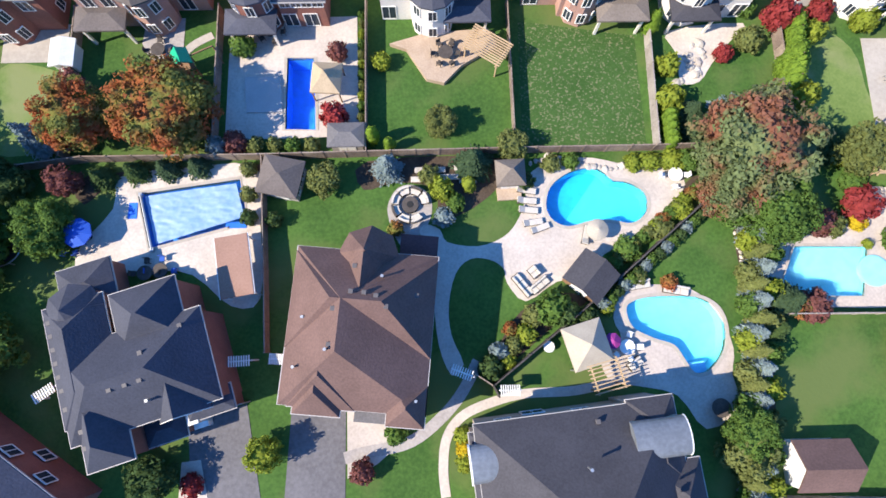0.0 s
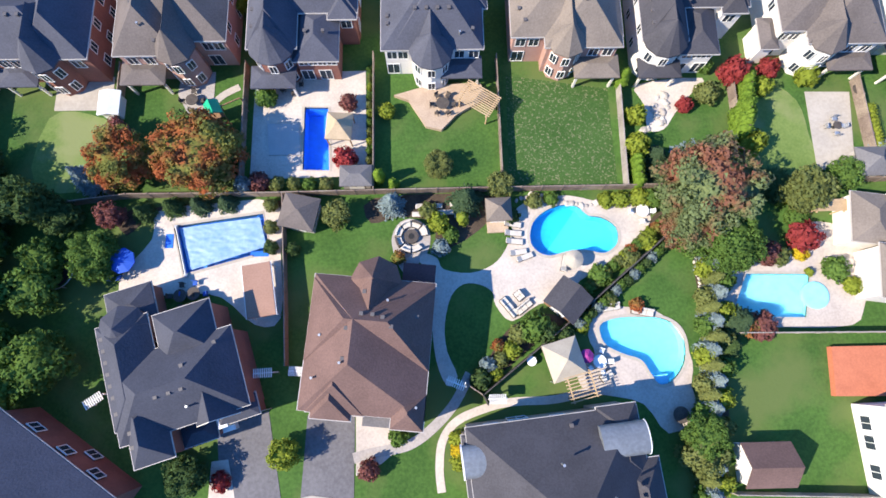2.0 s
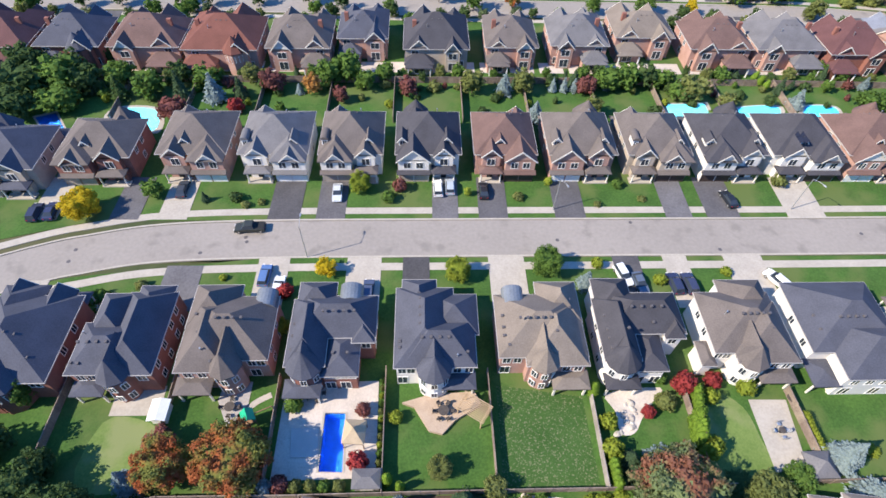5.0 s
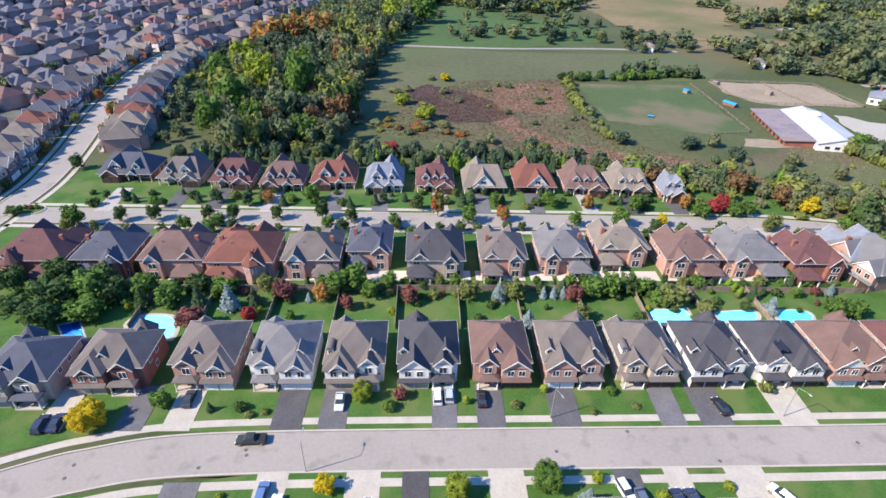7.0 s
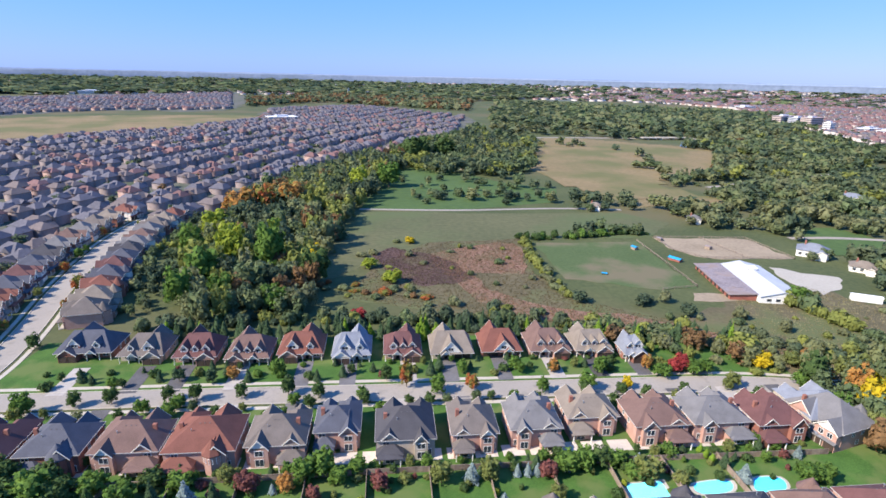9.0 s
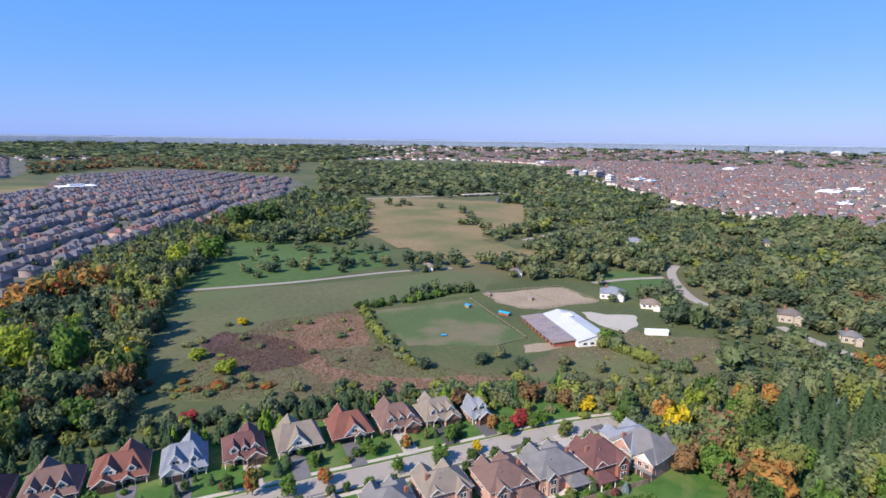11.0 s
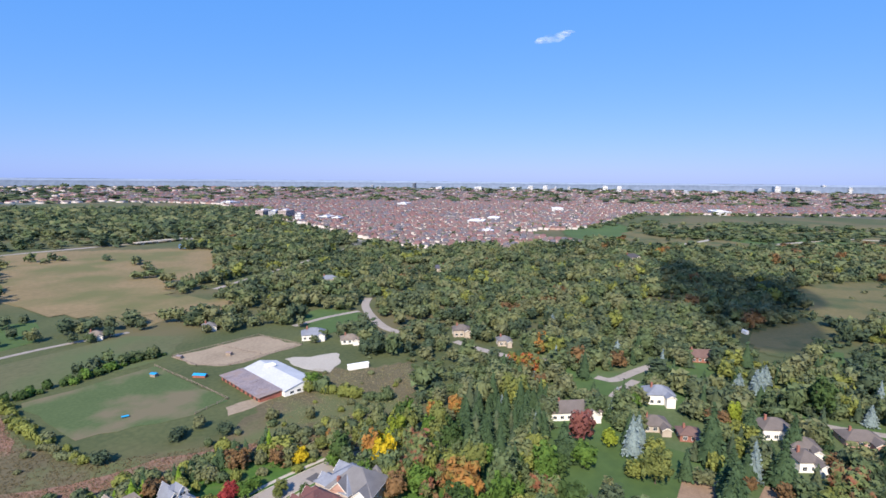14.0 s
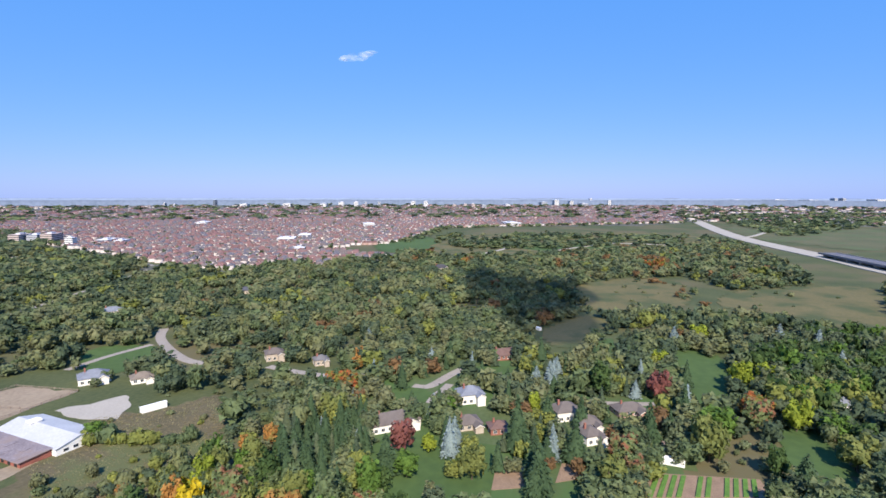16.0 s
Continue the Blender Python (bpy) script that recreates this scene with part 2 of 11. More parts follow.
def smooth(pts, n=6, closed=True):
    """A curve through the points."""
    out, k = [], len(pts)
    for i in range(k if closed else k - 1):
        p = [Vector(pts[(i + j) % k] if closed else pts[min(max(i + j, 0), k - 1)]) for j in (-1, 0, 1, 2)]
        for s in range(n):
            t = s / n
            out.append(0.5 * (2 * p[1] + (p[2] - p[0]) * t + (2 * p[0] - 5 * p[1] + 4 * p[2] - p[3]) * t * t + (3 * p[1] - p[0] - 3 * p[2] + p[3]) * t ** 3))
    if not closed:
        out.append(Vector(pts[-1]))
    return [(v[0], v[1]) for v in out]


def rise(r):
    """The land's height far out, where it swells towards the horizon."""
    u = np.clip((r - 1500) / 3400, 0, 1)
    return 100 * u * u


def holed(name, outer, holes, z0, z1, material, label, category, kind="structure"):
    """A slab with openings that go through it."""
    loops = [[Vector((x, y, 0)) for x, y in loop] for loop in (outer, *holes)]
    flat = [v for loop in loops for v in loop]
    bm = bmesh.new()
    hi, lo = [bm.verts.new((v.x, v.y, z1)) for v in flat], [bm.verts.new((v.x, v.y, z0)) for v in flat]
    for t in tessellate_polygon(loops):
        if len(set(t)) == 3:
            bm.faces.new([hi[i] for i in t])
    k = 0
    for loop in loops:
        n = len(loop)
        for i in range(n):
            a, c = k + i, k + (i + 1) % n
            bm.faces.new((lo[a], lo[c], hi[c], hi[a]))
        k += n
    for f in bm.faces:
        f.normal_update()
        if abs(f.normal.z) > 0.9 and f.normal.z < 0:
            f.normal_flip()
    me = bpy.data.meshes.new(name)
    bm.to_mesh(me)
    bm.free()
    me.materials.append(material)
    return tagged(new(name, me), label, category, kind=kind)


def slab(name, pts, z0, z1, material, label, category, kind="structure"):
    bm = bmesh.new()
    prism(bm, pts, z0, z1)
    return tagged(new(name, mesh_bm(name, bm, material)), label, category, kind=kind)


def strip_outline(line, width):
    line = [Vector((p[0], p[1])) for p in line]
    left, right = [], []
    for i, p in enumerate(line):
        d = (line[min(i + 1, len(line) - 1)] - line[max(i - 1, 0)]).normalized()
        nrm = Vector((-d.y, d.x)) * width / 2
        left.append(p + nrm), right.append(p - nrm)
    return left, right


def strip(name, line, width, z0, z1, material, label, category):
    """A band of even width along a line, following the land's swell."""
    left, right = strip_outline(line, width)
    bm = bmesh.new()
    rows = []
    for a, b in zip(left, right):
        ha, hb = float(rise(a.length)), float(rise(b.length))
        rows.append([bm.verts.new((a.x, a.y, z0 + ha)), bm.verts.new((a.x, a.y, z1 + ha)), bm.verts.new((b.x, b.y, z1 + hb)), bm.verts.new((b.x, b.y, z0 + hb))])
    for r, s in zip(rows, rows[1:]):
        for i in range(3):
            bm.faces.new((r[i], r[i + 1], s[i + 1], s[i]))
    return tagged(new(name, mesh_bm(name, bm, material)), label, category, kind="structure")


def inside(poly, p):
    """Which of the points p (n x 2) lie in the polygon."""
    p = np.atleast_2d(p)
    hit = np.zeros(len(p), bool)
    k = len(poly)
    for i in range(k):
        (x0, y0), (x1, y1) = poly[i], poly[(i + 1) % k]
        cross = (y0 > p[:, 1]) != (y1 > p[:, 1])
        xs = x0 + (p[:, 1] - y0) * (x1 - x0) / ((y1 - y0) or 1e-9)
        hit ^= cross & (p[:, 0] < xs)
    return hit


# ---------------------------------------------------------------- ground
def ground_sheet():
    radii = np.concatenate([[0.0], np.geomspace(62, 4930, 80)])
    n = 128
    ang = np.arange(n) * math.tau / n
    verts, faces = [(0, 0, -3)], []
    for r in radii[1:]:
        dip = 3 * min(1, max(0, (74 - r) / 8))
        verts += [(r * math.cos(a), r * math.sin(a), float(rise(r)) - dip) for a in ang]
    tri = [(0, 1 + i, 1 + (i + 1) % n, 1 + (i + 1) % n) for i in range(n)]
    for j in range(len(radii) - 2):
        a, b = 1 + j * n, 1 + (j + 1) * n
        faces += [(a + i, b + i, b + (i + 1) % n, a + (i + 1) % n) for i in range(n)]
    me = bpy.data.meshes.new("ground")
    me.from_pydata(verts, [], [t[:3] for t in tri] + faces)
    me.materials.append(GROUND)
    return tagged(new("ground", me), "open land of rough green and dry grass reaching the horizon", "ground", kind="structure")


ground_sheet()

# outlines of the swimming pools, which are sunk through lawn and patio
POOLS = {
    "covered": [(-30.6, 16.5), (-20.2, 17.9), (-19.2, 13.4), (-29.0, 10.8)],
    "kidney": smooth([(11.4, 14.2), (11.9, 16.3), (13.7, 17.8), (15.9, 18.4), (17.3, 18.1), (18.5, 17.0), (20.1, 16.7), (21.7, 15.5), (21.7, 13.6), (20.1, 12.4), (17.9, 12.8), (15.8, 12.7), (13.6, 12.2), (12.1, 12.8)], 4),
    "bean": smooth([(19.0, 4.1), (20.8, 4.7), (23.2, 4.8), (26.0, 4.6), (27.8, 3.5), (28.4, 1.6), (28.0, -0.6), (26.5, -2.4), (25.0, -2.7), (24.1, -1.4), (23.2, 0.0), (21.3, 0.7), (19.4, 1.7), (18.8, 3.0)], 4),
    "spa": [(34.1, 4.6), (36.5, 9.6), (44.0, 9.4), (42.8, 4.4)],
    "lap": [(-15.7, 31.5), (-12.8, 31.4), (-12.5, 23.2), (-15.7, 23.3)],
}

# blocks of lawn between the streets
S1 = smooth([(-140, 34), (-100, 46), (-70.5, 58.2), (-61, 61.2), (-49, 63.6), (-30, 64.5), (0, 64.7), (40, 64.8), (75, 64.9), (110, 65.5), (150, 68)], 6, False)
S2 = smooth([(-128, 152), (-100, 151.6), (-65, 151.2), (-10, 150), (44, 149), (98, 148), (122, 146), (142, 141.7), (160, 133)], 5, False)
S3 = smooth([(-134.8, 138.6), (-133.9, 157.7), (-134.1, 176.4), (-139.5, 204.4), (-148.7, 240.2), (-156.5, 278.1), (-162.4, 321.3), (-162.3, 357.8), (-158, 380)], 5, False)
lawn_blocks = [
    [(-150, -75), (120, -75), (120, 60), (-30, 60), (-62, 56), (-150, 30)],
    [(-150, 48), (-100, 58), (-62, 69), (-30, 69), (150, 69.5), (150, 142), (-130, 145)],
    [(-128, 156), (60, 154), (140, 150), (120, 178), (90, 186), (-125, 190)],
]
for pts in lawn_blocks:
    holed("lawn", pts, list(POOLS.values()) if pts is lawn_blocks[0] else [], -0.2, 0.10, LAWN, "mown green lawn across the back gardens", "lawn")
for line, wd, lab in ((S1, 8.4, "wide curved residential street of pale asphalt"), (S2, 8.6, "residential street of grey asphalt lined with young trees"), (S3, 9.0, "street of grey asphalt leading away between houses")):
    strip("road", line, wd, -0.1, 0.05 if line is not S2 else 0.12, ASPHALT, lab, "road")
    for side in (1, -1):
        l, r = strip_outline(line, wd + 0.5)
        edge = [(p.x, p.y) for p in (l if side > 0 else r)]
        strip("kerb", edge, 0.35, -0.1, 0.20, CONCRETE, "pale concrete kerb along the street", "kerb")
        l, r = strip_outline(line, wd + 5.0)
        edge = [(p.x, p.y) for p in (l if side > 0 else r)]
        strip("pavement", edge, 1.6, -0.1, 0.16, CONCRETE, "pale concrete footpath beside the street", "pavement")

# ---------------------------------------------------------------- roofs and houses


def hip(bm, x0, y0, x1, y1, z, slope, over=0.45):
    """A hip roof over a rectangle, with a fascia."""
    x0, y0, x1, y1 = x0 - over, y0 - over, x1 + over, y1 + over
    z -= over * slope * 0.3
    w, d = x1 - x0, y1 - y0
    h = min(w, d) / 2
    zt = z + h * slope
    if w >= d:
        a, b = (x0 + h, (y0 + y1) / 2, zt), (x1 - h, (y0 + y1) / 2, zt)
    else:
        a, b = ((x0 + x1) / 2, y0 + h, zt), ((x0 + x1) / 2, y1 - h, zt)
    lo = [bm.verts.new((*p, z - 0.22)) for p in ((x0, y0), (x1, y0), (x1, y1), (x0, y1))]
    hi = [bm.verts.new((*p, z)) for p in ((x0, y0), (x1, y0), (x1, y1), (x0, y1))]
    for i in range(4):
        bm.faces.new((lo[i], lo[(i + 1) % 4], hi[(i + 1) % 4], hi[i]))
    bm.faces.new(lo[::-1])
    a = bm.verts.new(a)
    b = bm.verts.new(b) if abs(w - d) > 1e-3 else a
    if a is b:
        for i in range(4):
            bm.faces.new((hi[i], hi[(i + 1) % 4], a))
    elif w >= d:
        bm.faces.new((hi[0], hi[1], b, a)), bm.faces.new((hi[1], hi[2], b)), bm.faces.new((hi[2], hi[3], a, b)), bm.faces.new((hi[3], hi[0], a))
    else:
        bm.faces.new((hi[0], hi[1], a)), bm.faces.new((hi[1], hi[2], b, a)), bm.faces.new((hi[2], hi[3], b)), bm.faces.new((hi[3], hi[0], a, b))


def ridge_hip(bm, x0, y0, x1, y1, z, a, b, zt, over=0.3):
    """A hip roof whose ridge runs along y from a to b, wherever it lies over the rectangle."""
    x0, y0, x1, y1 = x0 - over, y0 - over, x1 + over, y1 + over
    lo = [bm.verts.new((*p, z - 0.32)) for p in ((x0, y0), (x1, y0), (x1, y1), (x0, y1))]
    hi = [bm.verts.new((*p, z - 0.1)) for p in ((x0, y0), (x1, y0), (x1, y1), (x0, y1))]
    for i in range(4):
        bm.faces.new((lo[i], lo[(i + 1) % 4], hi[(i + 1) % 4], hi[i]))
    bm.faces.new(lo[::-1])
    p, q = bm.verts.new((*a, zt)), bm.verts.new((*b, zt))
    for f in ((hi[0], hi[1], p), (hi[1], hi[2], q), (hi[2], hi[3], q), (hi[3], hi[0], p), (p, hi[1], q), (q, hi[3], p)):
        bm.faces.new(f)


def gable(bm, wall, cx, y0, y1, hw, z, slope, over=0.35):
    """A gable whose ridge runs from the front y0 back to y1, and its wall triangle."""
    zt = z + hw * slope
    e, f = hw + over, over * slope
    s = 1 if y1 > y0 else -1
    yf = y0 - s * over
    t = 0.2
    prof = [(cx - e, z - f), (cx, zt), (cx + e, z - f), (cx + e, z - f - t), (cx, zt - t), (cx - e, z - f - t)]
    fr, bk = [bm.verts.new((x, yf, zz)) for x, zz in prof], [bm.verts.new((x, y1, zz)) for x, zz in prof]
    for i in range(6):
        bm.faces.new((fr[i], fr[(i + 1) % 6], bk[(i + 1) % 6], bk[i]))
    for q in ((0, 1, 4, 5), (1, 2, 3, 4)):
        bm.faces.new([fr[i] for i in q]), bm.faces.new([bk[i] for i in q][::-1])
    if wall is not None:
        tri = [(cx - hw, z - 0.3), (cx + hw, z - 0.3), (cx + hw, z - 0.05), (cx, zt - t * 0.6), (cx - hw, z - 0.05)]
        a, b = [wall.verts.new((x, y0, zz)) for x, zz in tri], [wall.verts.new((x, y0 + s * 0.3, zz)) for x, zz in tri]
        wall.faces.new(a), wall.faces.new(b[::-1])
        for i in range(5):
            wall.faces.new((a[i], b[i], b[(i + 1) % 5], a[(i + 1) % 5]))


def turret(bm, wall, cx, cy, r, z, h, n=8):
    cyl(wall, cx, cy, 0, z, r, r, n)
    cyl(bm, cx, cy, z - 0.25, z - 0.05, r + 0.35, r + 0.35, n)
    cyl(bm, cx, cy, z - 0.05, z + h, r + 0.35, 0, n)


def lattice(xs, zs, gaps, y0, y1):
    """A flat frame in the xz plane, all of one piece, with openings at the cells in gaps."""
    bm = bmesh.new()
    v = {(i, j, k): bm.verts.new((x, y, z)) for i, x in enumerate(xs) for j, z in enumerate(zs) for k, y in enumerate((y0, y1))}
    cells = {(i, j) for i in range(len(xs) - 1) for j in range(len(zs) - 1)} - set(gaps)
    for i, j in cells:
        for k in (0, 1):
            bm.faces.new([v[p] for p in ((i, j, k), (i + 1, j, k), (i + 1, j + 1, k), (i, j + 1, k))])
        for (di, dj), (p, q) in (((-1, 0), ((0, 0), (0, 1))), ((1, 0), ((1, 0), (1, 1))), ((0, -1), ((0, 0), (1, 0))), ((0, 1), ((0, 1), (1, 1)))):
            if (i + di, j + dj) not in cells:
                bm.faces.new([v[a] for a in ((i + p[0], j + p[1], 0), (i + q[0], j + q[1], 0), (i + q[0], j + q[1], 1), (i + p[0], j + p[1], 1))])
    return bm


def window_meshes(w, h):
    key = (w, h)
    if key not in WINDOWS:
        f = 0.08
        bm = lattice((-w / 2 - f, -w / 2, -0.03, 0.03, w / 2, w / 2 + f), (0, f, h + f, h + 2 * f), {(1, 1), (3, 1)}, -0.07, 0.05)
        pane = bmesh.new()
        box(pane, -w / 2, -0.02, f, w / 2, 0.02, h + f)
        WINDOWS[key] = mesh_bm("window", bm, WHITE), mesh_bm("pane", pane, GLASSY)
    return WINDOWS[key]


WINDOWS = {}


def window(house, x, y, z, rz, w=1.4, h=1.5, joined=False):
    if joined:
        key = ("joined", w, h)
        if key not in WINDOWS:
            fm, pm = window_meshes(w, h)
            bm = bmesh.new()
            bm.from_mesh(fm)
            k = len(bm.faces)
            bm.from_mesh(pm)
            bm.faces.ensure_lookup_table()
            for p in bm.faces[k:]:
                p.material_index = 1
            WINDOWS[key] = mesh_bm("window", bm, WHITE)
            WINDOWS[key].materials.append(GLASSY)
        part("window", WINDOWS[key], None, house, m=pose(x, y, z, 0, 0, rz))
        return
    fm, pm = window_meshes(w, h)
    f = part("window", fm, None, house, m=pose(x, y, z, 0, 0, rz))
    part("pane", pm, None, f)


def garage_mesh(w, paint=None):
    paint = paint or GARAGE
    key = ("garage", w, paint.name)
    if key not in WINDOWS:
        bm = bmesh.new()
        for i in range(4):
            box(bm, -w / 2, -0.05, i * 0.56, w / 2, 0.02, i * 0.56 + 0.53, 0.01)
        for s in (-1, 1):
            box(bm, s * w / 2 - 0.1, -0.09, 0, s * w / 2 + 0.1, 0.02, 2.4)
        box(bm, -w / 2 - 0.1, -0.09, 2.26, w / 2 + 0.1, 0.02, 2.46)
        WINDOWS[key] = mesh_bm("garage_door", bm, paint)
    return WINDOWS[key]


def vent_mesh():
    if "vent" not in WINDOWS:
        bm = bmesh.new()
        box(bm, -0.16, -0.16, -0.25, 0.16, 0.16, 0.06, 0.03)
        box(bm, -0.2, -0.2, 0.07, 0.2, 0.2, 0.12, 0.02)
        WINDOWS["vent"] = mesh_bm("roof_vent", bm, VENT)
        bm = bmesh.new()
        cyl(bm, 0, 0, -0.4, 0.55, 0.09, 0.09, 8)
        cyl(bm, 0, 0, 0.55, 0.65, 0.14, 0.14, 8)
        WINDOWS["pipe"] = mesh_bm("vent_pipe", bm, STEEL)
    return WINDOWS


def house_part(h, name, material, build, *args, **kw):
    bm = bmesh.new()
    build(bm, *args, **kw)
    return part(name, bm, material, h)


def roof_hip(h, mat, name, *a, **k):
    house_part(h, name, mat, hip, *a, **k)


def roof_gable(h, mat, wall, name, *a):
    rf, wl = bmesh.new(), bmesh.new()
    gable(rf, wl, *a)
    part(name, rf, mat, h), part("gable_wall", wl, wall, h)
    house_part(h, "rake_trim", TRIM, rake, *a)


def rake(bm, cx, y0, y1, hw, z, slope, over=0.35):
    """Pale boards along the sloping edges of a gable."""
    zt, e, f = z + hw * slope + 0.02, hw + over + 0.02, over * slope
    s = 1 if y1 > y0 else -1
    prof = [(cx - e, z - f), (cx, zt), (cx + e, z - f), (cx + e, z - f - 0.3), (cx, zt - 0.34), (cx - e, z - f - 0.3)]
    fr, bk = [[bm.verts.new((x, y0 - s * (over + d), zz)) for x, zz in prof] for d in (0.07, 0.003)]
    for i in range(6):
        bm.faces.new((fr[i], fr[(i + 1) % 6], bk[(i + 1) % 6], bk[i]))
    for q in ((0, 1, 4, 5), (1, 2, 3, 4)):
        bm.faces.new([fr[i] for i in q]), bm.faces.new([bk[i] for i in q][::-1])


def roof_turret(h, mat, wall, *a, **k):
    rf, wl = bmesh.new(), bmesh.new()
    turret(rf, wl, *a, **k)
    part("turret_roof", rf, mat, h), part("turret_wall", wl, wall, h)


def eaves(h, x0, y0, x1, y1, z, over=0.47):
    """A pale gutter round a roof's edge."""
    bm = bmesh.new()
    a, c = over, 0.07
    for q in ((x0 - a - c, y0 - a - c, x1 + a + c, y0 - a), (x0 - a - c, y1 + a, x1 + a + c, y1 + a + c), (x0 - a - c, y0 - a, x0 - a, y1 + a), (x1 + a, y0 - a, x1 + a + c, y1 + a)):
        box(bm, q[0], q[1], z - 0.30, q[2], q[3], z - 0.12)
    part("gutter", bm, GUTTER, h)


def arch(bm, cx, y0, y1, z, r, n=10):
    """A round-topped dormer roof along y."""
    pr = [(cx + r * math.cos(math.pi * i / n), z + 0.8 * r * math.sin(math.pi * i / n)) for i in range(n + 1)]
    a, c = [bm.verts.new((px, y0, pz)) for px, pz in pr], [bm.verts.new((px, y1, pz)) for px, pz in pr]
    for i in range(n):
        bm.faces.new((a[i], c[i], c[i + 1], a[i + 1]))
    bm.faces.new(a), bm.faces.new(c[::-1]), bm.faces.new((a[0], a[n], c[n], c[0]))


def suburban_house(label, x, y, rz, w, d, roof, wall, seed, style="mixed", group="houses on the street", flip=None, rear=None, lean=False):
    """A two-storey family house. Its front faces -y before turning; the origin is the footprint's middle."""
    rnd = random.Random(seed)
    lean_windows = lean or y > 95
    h = thing("house", label, "house", x, y, 0, rz, group)
    R, W = ROOF[roof], WALL[wall]
    ez, sl = 5.9, rnd.uniform(0.62, 0.78)
    hw, hd = w / 2, d / 2
    house_part(h, "wall", W, box, -hw, -hd + 1.5, 0, hw, hd, ez)
    roof_hip(h, R, "roof", -hw, -hd + 1.5, hw, hd, ez, sl)
    eaves(h, -hw, -hd + 1.5, hw, hd, ez)
    gs = flip or rnd.choice((-1, 1))
    gw = min(6.2, w * 0.5)
    gx = gs * (hw - gw / 2 - 0.1)
    # garage wing with its gable
    house_part(h, "garage_wing", W, box, gx - gw / 2, -hd - 0.6, 0, gx + gw / 2, -hd + 2, ez - 0.2)
    kind = rnd.random()
    if kind < 0.45:
        roof_gable(h, R, WALL["white"] if rnd.random() < 0.4 else W, "garage_roof", gx, -hd - 0.6, 0, gw / 2, ez - 0.1, sl * 1.15)
    else:
        roof_hip(h, R, "garage_roof", gx - gw / 2, -hd - 0.6, gx + gw / 2, hd * 0.4, ez - 0.1, sl)
        roof_gable(h, R, WALL["white"] if rnd.random() < 0.6 else W, "dormer_roof", gx + rnd.uniform(-0.6, 0.6), -hd - 0.75, -hd + 3, gw * 0.27, ez + 0.1, sl * 1.4)
    # lean-to band over the garage doors
    house_part(h, "garage_canopy", R, canopy, gx - gw / 2 - 0.3, gx + gw / 2 + 0.3, -hd - 0.6, 2.75, 0.9)
    # entrance bay and porch
    ex = -gs * (hw - (w - gw) / 2)
    ew = (w - gw) * 0.30
    house_part(h, "entrance_bay", W, box, ex - ew, -hd + 0.4, 0, ex + ew, -hd + 2, ez + 0.3)
    roof_gable(h, R, W, "entrance_roof", ex, -hd + 0.4, hd * 0.2, ew, ez + 0.3, sl * 1.35)
    pb = bmesh.new()
    box(pb, ex - ew - 0.5, -hd - 1.3, 0, ex + ew + 0.5, -hd + 0.4, 0.35)
    part("porch", pb, CONCRETE, h)
    for px in (ex - ew - 0.2, ex + ew + 0.2):
        house_part(h, "porch_column", TRIM, cyl, px, -hd - 1.05, 0.35, 2.9, 0.16, 0.14, 8)
    roof_hip(h, R, "porch_roof", ex - ew - 0.4, -hd - 1.3, ex + ew + 0.4, -hd + 0.8, 3.1, 0.5, 0.25)
    # rear wing and turret
    rs = rnd.choice((-1, 1))
    bw = w * 0.42
    rx = rs * (hw - bw / 2 - 0.2)
    tx = -rs * hw * 0.42
    if rear:
        bw = w * 0.36
        rx, tx = rear[0] * hw, rear[1] * hw
    house_part(h, "rear_wing", W, box, rx - bw / 2, hd - 0.3, 0, rx + bw / 2, hd + 2.4, 3.1)
    roof_hip(h, R, "rear_roof", rx - bw / 2, hd - 1.6, rx + bw / 2, hd + 2.4, 3.2, 0.6)
    if style == "turret" or rnd.random() < 0.35:
        roof_turret(h, R, W, tx, hd + 0.1, 2.5, ez, 3.3, n=rnd.choice((8, 12)))
        roof_hip(h, R, "turret_saddle", tx - 2.2, 0.5, tx + 2.2, hd + 0.8, ez, sl * 1.3, 0.3)
        for k in (-1, 0, 1):
            window(h, tx + 2.3 * math.sin(k * 0.785), hd + 0.1 + 2.33 * math.cos(k * 0.785), 3.5, 180 - k * 45, 0.9, 1.4, joined=lean_windows)
    elif rnd.random() < 0.6:
        roof_gable(h, R, W, "rear_gable", rx, hd + 0.01, 0, bw * 0.36, ez, sl * 1.2)
    if rz == 180 and y > 95:
        # a gabled bay and a chimney towards the garden
        bx, bh = -rs * hw * 0.52, rnd.uniform(1.7, 2.3)
        house_part(h, "rear_bay", W, box, bx - bh, hd - 0.2, 0, bx + bh, hd + 1.3, ez)
        roof_gable(h, R, WALL["white"] if rnd.random() < 0.45 else W, "bay_roof", bx, hd + 1.3, 0.3, bh, ez, sl * 1.55)
        for z, k in ((0.5, 2.0), (3.5, 1.5)):
            window(h, bx, hd + 1.3, z, 180, 2.0, k, joined=True)
        for px in (rx - bw * 0.42, rx + bw * 0.42):
            house_part(h, "porch_post", WHITE, box, px - 0.12, hd + 3.6, 0.1, px + 0.12, hd + 3.85, 2.9)
        house_part(h, "rear_porch_roof", R, hip, rx - bw * 0.5, hd + 2.0, rx + bw * 0.5, hd + 3.9, 2.95, 0.35, 0.2)
        house_part(h, "chimney", WALL["brick"], box, rs * hw * 0.7 - 0.5, 0.5, ez, rs * hw * 0.7 + 0.5, 1.3, ez + 3.4, 0.04)
